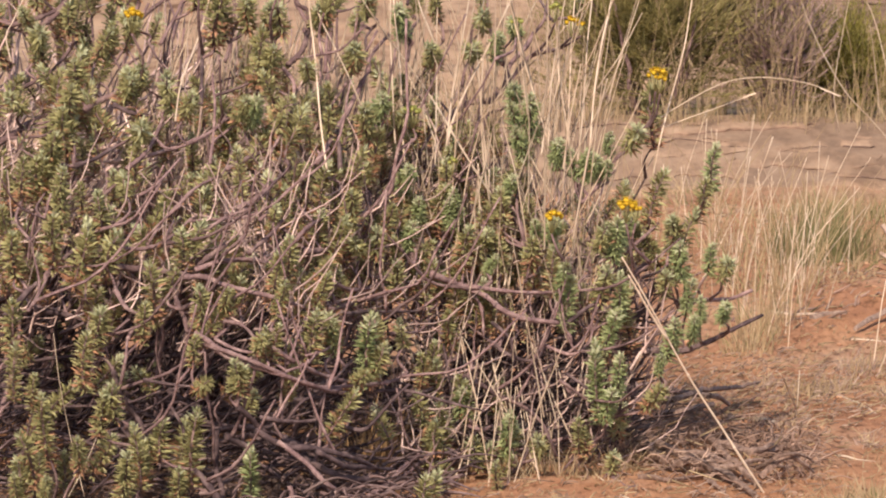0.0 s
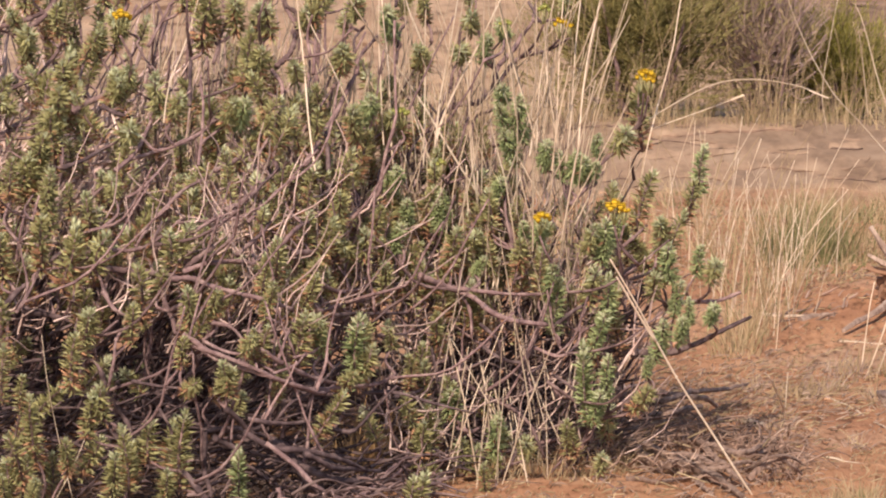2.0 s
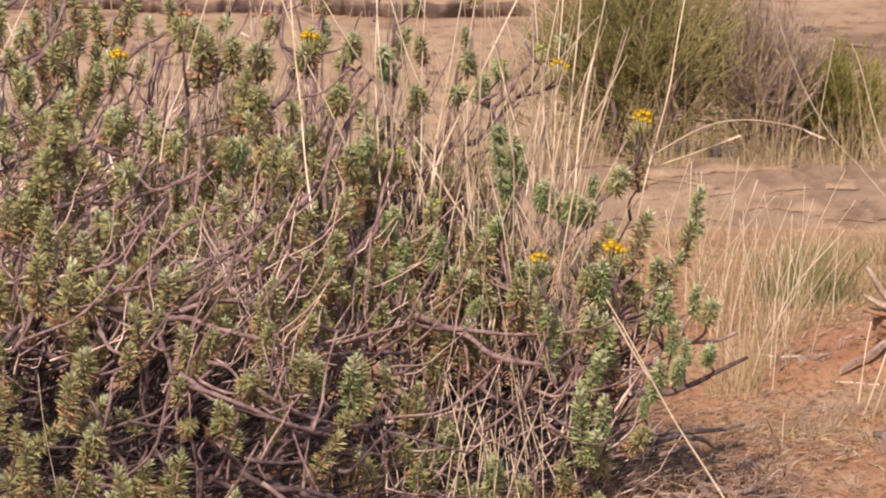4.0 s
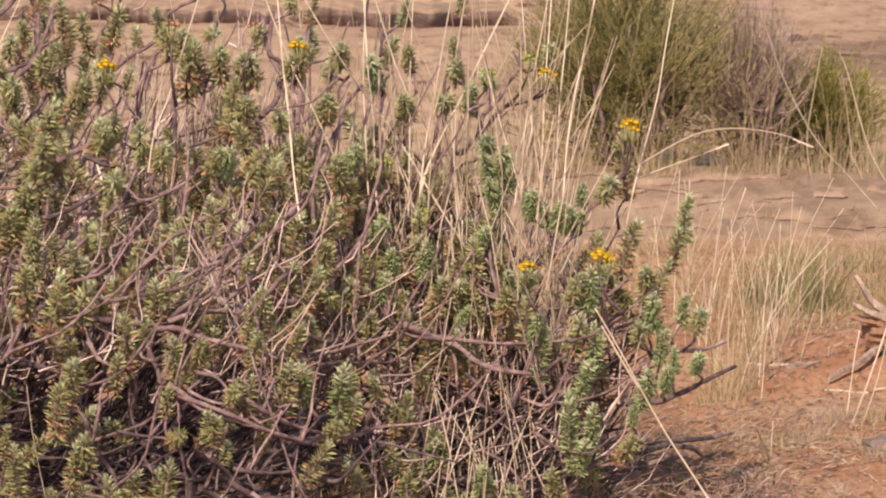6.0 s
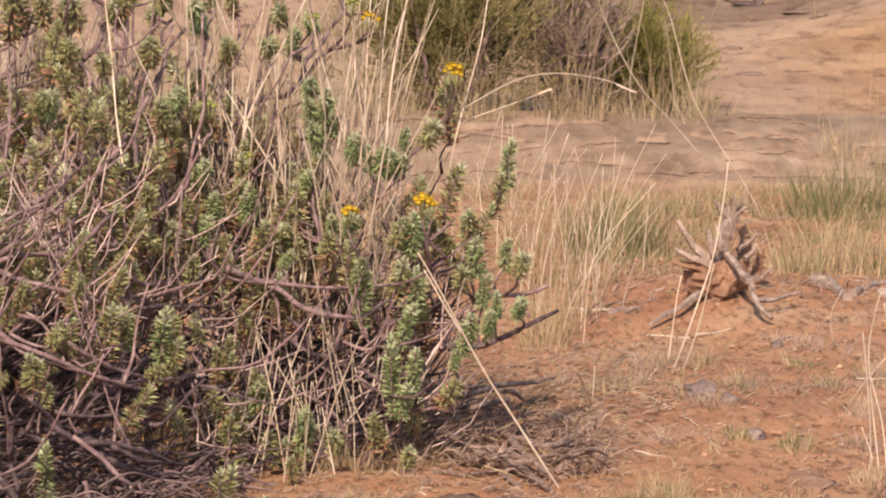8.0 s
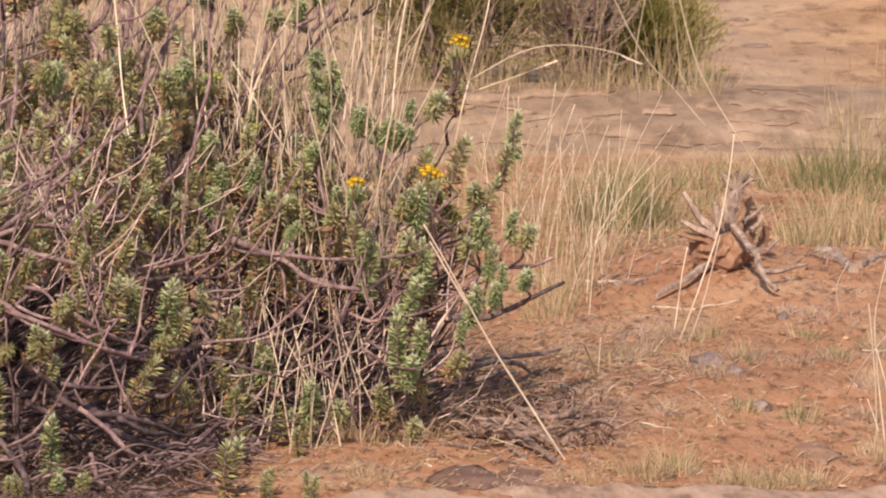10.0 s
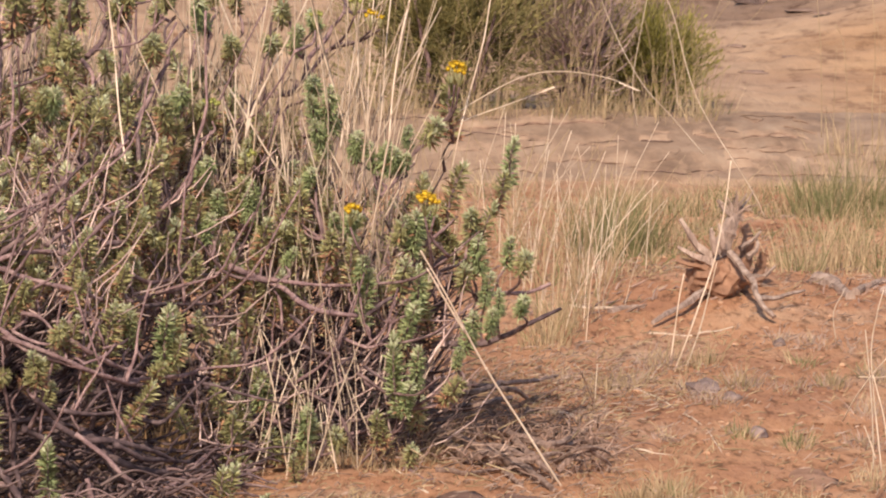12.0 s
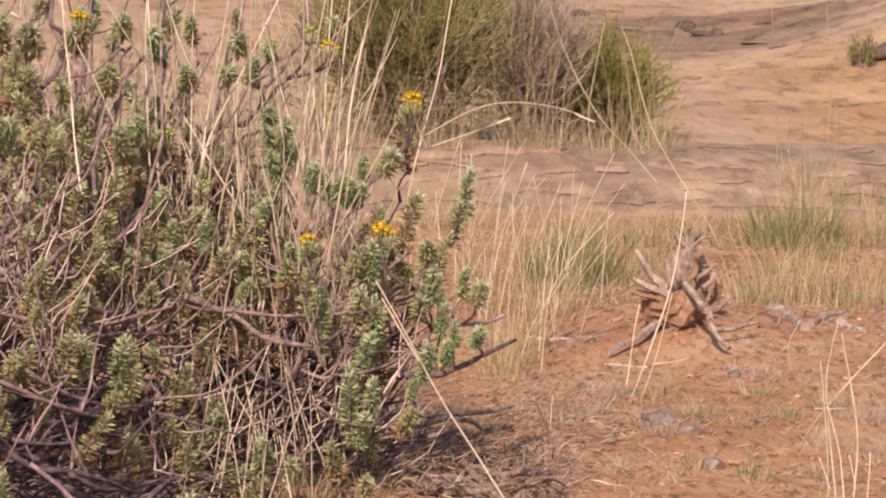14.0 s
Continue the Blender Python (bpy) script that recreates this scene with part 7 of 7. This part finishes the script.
# lump of hard soil that the roots still hold
bm = bmesh.new()
bmesh.ops.create_icosphere(bm, subdivisions=4, radius=1.0)
for v in bm.verts:
    d = 1 + 0.25 * noise.noise(v.co * 1.8) + 0.22 * noise.noise(v.co * 4)
    v.co = Vector((v.co.x * 0.075 * d, v.co.y * 0.085 * d, v.co.z * 0.066 * d))
soil = bpy.data.meshes.new("soil_lump")
bm.to_mesh(soil)
bm.free()
soil.materials.append(M_SOIL)
part("soil_lump", soil, stump, "reddish-brown hard soil", Matrix.Translation((1.208, 12.720, 0.090)))


def dead_stick(label, pts, r0, r1, name="dead_branch", mat=M_DEADWOOD):
    t = thing(name, label, "dead wood", "dead wood on the sand")
    wood(t, pts, r0, r1, "branch", mat, 0.008, 7)
    return t


dead_stick("grey weathered root end lying on the sand", [(1.502, 13.100, 0.041), (1.544, 13.015, 0.037), (1.557, 12.810, 0.031)], 0.020, 0.014)
dead_stick("grey weathered root end lying on the sand", [(1.581, 12.890, 0.031), (1.631, 13.060, 0.029), (1.710, 13.210, 0.025)], 0.012, 0.006)
dead_stick("grey weathered root end lying on the sand", [(1.664, 12.970, 0.026), (1.684, 12.895, 0.023), (1.720, 12.830, 0.020)], 0.014, 0.008)
dead_stick("dark dead stick lying on the sand", [(0.927, 12.615, 0.015), (0.972, 12.650, 0.023), (1.016, 12.635, 0.027)], 0.010, 0.006)
dead_stick("pale dry stick lying on the sand", [(0.835, 12.745, 0.014), (0.889, 12.695, 0.016), (0.946, 12.650, 0.020)], 0.006, 0.004, mat=M_STRAW)
dead_stick("pale dry stick lying on the sand", [(1.003, 12.315, 0.002), (1.111, 12.275, 0.004), (1.216, 12.355, 0.013)], 0.003, 0.002, mat=M_STRAW)
dead_stick("pale dry stick lying on the sand", [(0.684, 11.060, -0.008), (0.730, 11.000, -0.006)], 0.006, 0.005, mat=M_STRAW)
dead_stick("long thin straw lying on the sand", [(0.895, 11.450, -0.006), (0.949, 11.165, -0.002), (1.003, 10.780, -0.001), (1.007, 10.370, -0.003)], 0.0022, 0.0015, mat=M_STRAW)
dead_stick("long thin straw lying on the sand", [(0.830, 10.505, -0.001), (0.935, 10.345, -0.002)], 0.0022, 0.0015, mat=M_STRAW)
dead_stick("thin pale stick lying at the rim of the flat rock", [(0.311, 10.265, -0.004), (0.344, 10.040, 0.000), (0.371, 9.920, 0.002)], 0.0028, 0.002, mat=M_STRAW)
dead_stick("dark curved dead branch under the shrub", [(0.345, 10.215, -0.003), (0.369, 10.080, -0.000), (0.392, 10.100, -0.000), (0.401, 10.235, -0.002)], 0.006, 0.003, mat=M_BARK)

# broken bits of the stump's wood round it
chips = Bag()
for i in range(70):
    if random.random() < 0.45:
        x, y = random.gauss(0.92, 0.12), random.gauss(12.72, 0.16)
    else:
        x, y = random.gauss(1.56, 0.20), random.gauss(12.95, 0.17)
    a, ln = uni(-1.57, 1.57), uni(0.012, 0.06)
    z = ground_z(x, y) + 0.002
    r = uni(0.0012, 0.0042)
    p, q = Vector((x, y, z)), Vector((x + math.cos(a) * ln, y + math.sin(a) * ln, z + uni(0.0, 0.03)))
    chips.tube([p, p.lerp(q, 0.5) + Vector((0, 0, uni(-0.003, 0.006))), q], [r, r * 0.9, r * 0.3], 5)
tagged(new("wood_chips", chips.mesh("wood_chips", M_CHIPS, smooth=False)), "grey-pink splinters of dead wood strewn round the stump", "dead wood", kind="stuff")

# heap of fine dead twigs fallen from the shrub
heap = thing("twig_heap", "heap of dark broken branches and fine twigs under the shrub", "dead wood")
wood(heap, [(0.403, 10.623, 0.030), (0.425, 10.479, 0.028), (0.438, 10.365, 0.022), (0.463, 10.303, 0.020), (0.501, 10.268, 0.022), (0.540, 10.215, 0.020), (0.579, 10.133, 0.018), (0.598, 10.030, 0.014), (0.620, 9.939, 0.006)], 0.013, 0.006, "branch", M_HEAPWOOD, 0.010, 8)
wood(heap, [(0.432, 10.512, 0.035), (0.469, 10.358, 0.035), (0.513, 10.298, 0.035), (0.553, 10.250, 0.032), (0.594, 10.195, 0.022)], 0.01, 0.006, "branch", M_HEAPWOOD, 0.010, 8)
wood(heap, [(0.486, 10.230, 0.028), (0.522, 10.279, 0.032), (0.550, 10.201, 0.028), (0.570, 10.181, 0.016)], 0.008, 0.005, "branch", M_HEAPWOOD, 0.010, 8)
wood(heap, [(0.548, 10.544, 0.030), (0.584, 10.427, 0.035), (0.614, 10.335, 0.035), (0.654, 10.324, 0.032), (0.716, 10.437, 0.025), (0.749, 10.434, 0.010)], 0.009, 0.004, "branch", M_HEAPWOOD, 0.010, 8)
wood(heap, [(0.572, 10.428, 0.030), (0.587, 10.275, 0.028), (0.613, 10.135, 0.020), (0.639, 10.079, 0.006)], 0.009, 0.005, "branch", M_HEAPWOOD, 0.010, 8)
wood(heap, [(0.601, 10.326, 0.040), (0.632, 10.256, 0.045), (0.683, 10.364, 0.040), (0.716, 10.682, 0.015)], 0.007, 0.004, "branch", M_HEAPWOOD, 0.010, 8)
wood(heap, [(0.643, 10.147, 0.010), (0.672, 10.157, 0.035), (0.707, 10.167, 0.045), (0.741, 10.188, 0.030), (0.758, 10.228, 0.005)], 0.007, 0.003, "branch", M_HEAPWOOD, 0.010, 8)
wood(heap, [(0.640, 10.193, 0.020), (0.676, 10.135, 0.050), (0.731, 10.180, 0.050), (0.756, 10.240, 0.030)], 0.005, 0.002, "branch", M_HEAPWOOD, 0.010, 8)
wood(heap, [(0.398, 10.178, 0.005), (0.431, 10.161, 0.010), (0.476, 10.125, 0.010), (0.552, 10.234, 0.004)], 0.006, 0.003, "branch", M_HEAPWOOD, 0.010, 8)
wood(heap, [(0.539, 10.136, 0.006), (0.551, 10.038, 0.008), (0.563, 9.999, 0.003)], 0.006, 0.003, "branch", M_HEAPWOOD, 0.010, 8)
wood(heap, [(0.502, 11.254, 0.030), (0.552, 10.976, 0.060), (0.602, 10.984, 0.050), (0.633, 11.095, 0.020)], 0.008, 0.004, "branch", M_HEAPWOOD, 0.010, 8)
wood(heap, [(0.451, 10.925, 0.050), (0.509, 10.847, 0.070), (0.580, 11.045, 0.060), (0.684, 11.325, 0.030), (0.727, 11.506, 0.012)], 0.008, 0.003, "branch", M_HEAPWOOD, 0.010, 8)
wood(heap, [(0.458, 10.800, 0.040), (0.516, 10.748, 0.060), (0.587, 10.891, 0.050)], 0.009, 0.005, "branch", M_HEAPWOOD, 0.010, 8)
wood(heap, [(0.516, 10.255, 0.010), (0.592, 10.167, 0.030), (0.653, 10.218, 0.030), (0.707, 10.255, 0.010)], 0.006, 0.003, "branch", M_HEAPWOOD, 0.010, 8)
bag = Bag()
for i in range(760):
    k = random.random()
    if k < 0.40:          # under the shrub's edge
        x, y = random.gauss(0.42, 0.10), random.gauss(10.75, 0.30)
    elif k < 0.75:        # the tangle further out
        x, y = random.gauss(0.66, 0.07), random.gauss(10.50, 0.16)
    else:
        x, y = random.gauss(0.55, 0.13), random.gauss(10.45, 0.25)
    if x > 0.80 or y < 10.0 or noise.noise(Vector((x * 9, y * 4, 3))) < uni(-0.6, 0.1):
        continue
    a, ln = random.gauss(-0.1, 0.9), 0.02 + 0.11 * random.random() ** 1.6
    lift = 0.035 * math.exp(-((x - 0.45) / 0.2) ** 2) + 0.012
    z = ground_z(x, y) + uni(0.0, lift)
    p = Vector((x, y, z + 0.003))
    q = p + Vector((math.cos(a) * ln, 2.0 * math.sin(a) * ln, random.gauss(0.0, 0.016)))
    q.z = max(q.z, ground_z(q.x, q.y) + 0.003)
    m = p.lerp(q, 0.5) + Vector((uni(-0.01, 0.01), uni(-0.01, 0.01), uni(-0.004, 0.025)))
    line = gnarl(spline([p, m, q], 3), 0.012, 18)
    bag.tube(line, taper(uni(0.0009, 0.0028), 0.0008, len(line), 0.3), 4)
tagged(part("twig", bag.mesh("twig", M_HEAP), heap), kind="stuff")
bag = Bag()
for i in range(30):
    x, y = random.gauss(0.40, 0.2), random.gauss(10.35, 0.18)
    a, ln = uni(-1.5, 1.5), uni(0.02, 0.08)
    p = Vector((x, y, ground_z(x, y) + uni(0.01, 0.07)))
    bag.tube([p, p + Vector((math.cos(a) * ln, uni(-0.03, 0.03), math.sin(a) * ln * 0.6))], [0.0018, 0.0012], 4)
tagged(part("straw", bag.mesh("straw", M_STRAWS), heap), kind="stuff")


def stone(label, at, r, flat, mat, seed, category="stone", group=""):
    """A loose stone, lumpy and worn, half sunk in the sand."""
    bm = bmesh.new()
    bmesh.ops.create_icosphere(bm, subdivisions=3, radius=1.0)
    for v in bm.verts:
        d = 1 + 0.42 * noise.noise(v.co * 1.5 + Vector((seed, 0, 0))) + 0.16 * noise.noise(v.co * 3.4 + Vector((0, seed, 0))) + 0.07 * noise.noise(v.co * 8 + Vector((0, seed, 0)))
        v.co = Vector((v.co.x * r[0] * d, v.co.y * r[1] * d, max(-0.4, v.co.z) * flat * d))
    me = bpy.data.meshes.new("stone")
    bm.to_mesh(me)
    bm.free()
    me.materials.append(mat)
    me.polygons.foreach_set("use_smooth", [seed % 2 == 0] * len(me.polygons))
    ob = new("stone", me)
    ob.location = (at[0], at[1], at[2] + flat * 0.12)
    return tagged(ob, label, category, group)


stone("flat dark red-brown stone half sunk in sand", (0.440, 9.745, 0.000), (0.070, 0.15, 0), 0.013, M_REDSTONE, 2)
stone("flat dark red-brown stone half sunk in sand", (0.540, 9.765, 0.000), (0.05, 0.13, 0), 0.011, M_REDSTONE, 5)
stone("low red-brown stone on bare sand", (1.150, 10.165, -0.010), (0.055, 0.14, 0), 0.010, M_SOIL, 8)
stone("small grey stone among dry tufts", (1.047, 11.330, -0.001), (0.042, 0.05, 0), 0.026, M_GREYSTONE, 3)
stone("small grey stone among dry tufts", (1.097, 11.190, 0.001), (0.022, 0.03, 0), 0.016, M_GREYSTONE, 4)
stone("small grey stone among dry tufts", (1.108, 10.705, -0.001), (0.020, 0.03, 0), 0.015, M_GREYSTONE, 6)
stone("small grey stone among dry tufts", (1.301, 12.100, 0.005), (0.014, 0.02, 0), 0.012, M_GREYSTONE, 7)
stone("low rounded sandstone block on the shelf", (1.553, 16.655, 0.078), (0.08, 0.14, 0), 0.035, M_ROCK, 17)
# rocks of the far slope; thin flat ones are added to draw short shadow lines
for i, (at, r, flat) in enumerate((
        ((2.014, 23.560, 0.083), 0.07, 0.008), ((2.101, 23.495, 0.083), 0.08, 0.010), ((2.194, 23.420, 0.086), 0.06, 0.008), ((2.266, 23.475, 0.090), 0.045, 0.045), ((2.296, 22.935, 0.101), 0.07, 0.016), ((2.336, 22.740, 0.110), 0.028, 0.04),
        ((2.370, 22.290, 0.121), 0.08, 0.008), ((2.433, 21.945, 0.133), 0.07, 0.007), ((2.481, 21.610, 0.145), 0.04, 0.007), ((1.838, 24.325, 0.094), 0.05, 0.03), ((1.702, 24.520, 0.093), 0.03, 0.02),
        ((1.997, 20.370, 0.095), 0.035, 0.010), ((2.722, 19.970, 0.222), 0.06, 0.05), ((2.131, 19.495, 0.120), 0.05, 0.008), ((1.924, 18.955, 0.106), 0.05, 0.008))):
    stone("dark weathered rock on the far sandstone slope, the thinnest standing for shadow dashes", at, (r, 0.07, 0), 0.7 * flat, M_ROCKFACE if flat < 0.012 else M_DARKSTONE, 30 + 2 * i, "rock", "dark rocks on the far slope")


# ---- litter, grit and small tufts ----
random.seed(50)
bag = Bag()
for i in range(6500):
    x = uni(-0.6, 2.9)
    y = 9.4 + 6.4 * random.random() ** 1.3
    if random.random() < 0.45 * (0.5 + noise.noise(Vector((x * 2, y * 1.3, 0)))):
        continue
    r = 0.0018 + 0.0075 * random.random() ** 5
    bag.pebble((x, y, ground_z(x, y) + r * 0.3), r, uni(0.45, 0.8))
tagged(new("grit", bag.mesh("grit", M_GRIT, smooth=False)), "red and grey grit scattered on the sand", "grit", kind="stuff")
bag = Bag()
for i in range(1700):
    x, y = uni(0.2, 2.9), 9.6 + 5.0 * random.random() ** 1.2
    if noise.noise(Vector((x * 3, y * 1.6, 21))) < uni(-0.1, 0.5):
        continue
    r = 0.003 + 0.008 * random.random() ** 3
    bag.pebble((x, y, ground_z(x, y) + r * 0.25), r, uni(0.5, 0.8))
tagged(new("soil_clods", bag.mesh("soil_clods", M_CLOD, smooth=False)), "crumbling clods of reddish-brown soil on the sand", "soil", kind="stuff")
for name, mat, count, seed in (("litter", M_TWIG, 11000, 4), ("straw_litter", M_STRAWS, 8000, 14)):
    bag = Bag()
    for i in range(count):
        x = uni(-0.5, 2.9)
        y = 9.6 + 5.8 * random.random() ** 1.2
        if i % 19 == 0:          # thicker drifts near the dry tufts
            x, y = random.gauss(0.74, 0.16), random.gauss(11.4, 0.35)
        elif noise.noise(Vector((x * 2.4, y * 1.4, seed))) < uni(-0.35, 0.45):
            continue
        a, ln = uni(-1.2, 1.2), 0.006 + 0.040 * random.random() ** 2.2
        z = ground_z(x, y) + 0.004
        bag.tube([(x, y, z), (x + math.cos(a) * ln * 0.5, y + math.sin(a) * ln * 0.5, z + uni(0, 0.008)), (x + math.cos(a) * ln, y + math.sin(a) * ln, z + uni(-0.002, 0.012))], [0.0014, 0.0016, 0.0010], 3)
    tagged(new(name, bag.mesh(name, mat)), "broken twigs and plant litter strewn on the sand" if mat is M_TWIG else "bits of pale broken straw strewn on the sand", "litter", kind="stuff")
bag = Bag()
for i in range(560):
    x = uni(0.2, 2.9)
    y = 9.7 + 4.6 * random.random() ** 1.1
    if noise.noise(Vector((x * 1.9, y * 1.2, 9))) < uni(-0.2, 0.4):
        continue
    tuft = random.randint(7, 20)
    for j in range(tuft):
        px, py = x + random.gauss(0, 0.018), y + random.gauss(0, 0.05)
        p = Vector((px, py, ground_z(px, py) - 0.004))
        h = uni(0.008, 0.028)
        bag.blade(p, p + Vector((random.gauss(0, 0.014), random.gauss(0, 0.01), h)), (0, 0, h * 0.1), 0.0024, 0, 3)
tagged(new("stubble", bag.mesh("stubble", M_STRAWS)), "short pale dry grass stubble on the sand", "grass", kind="stuff")
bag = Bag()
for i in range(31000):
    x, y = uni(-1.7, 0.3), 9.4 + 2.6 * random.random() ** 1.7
    if i > 19000:          # thicker under the arching stems, to darken the hollow
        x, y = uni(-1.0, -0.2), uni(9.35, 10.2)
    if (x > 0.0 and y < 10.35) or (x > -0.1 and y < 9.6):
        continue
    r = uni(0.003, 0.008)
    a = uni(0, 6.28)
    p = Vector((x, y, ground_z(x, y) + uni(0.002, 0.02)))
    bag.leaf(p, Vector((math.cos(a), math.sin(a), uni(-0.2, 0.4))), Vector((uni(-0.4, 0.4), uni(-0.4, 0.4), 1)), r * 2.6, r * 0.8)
tagged(new("leaf_litter", bag.mesh("leaf_litter", M_SHADELITTER)), "brown fallen leaves lying under the shrub, darkened to stand for its shade", "litter", kind="stuff")
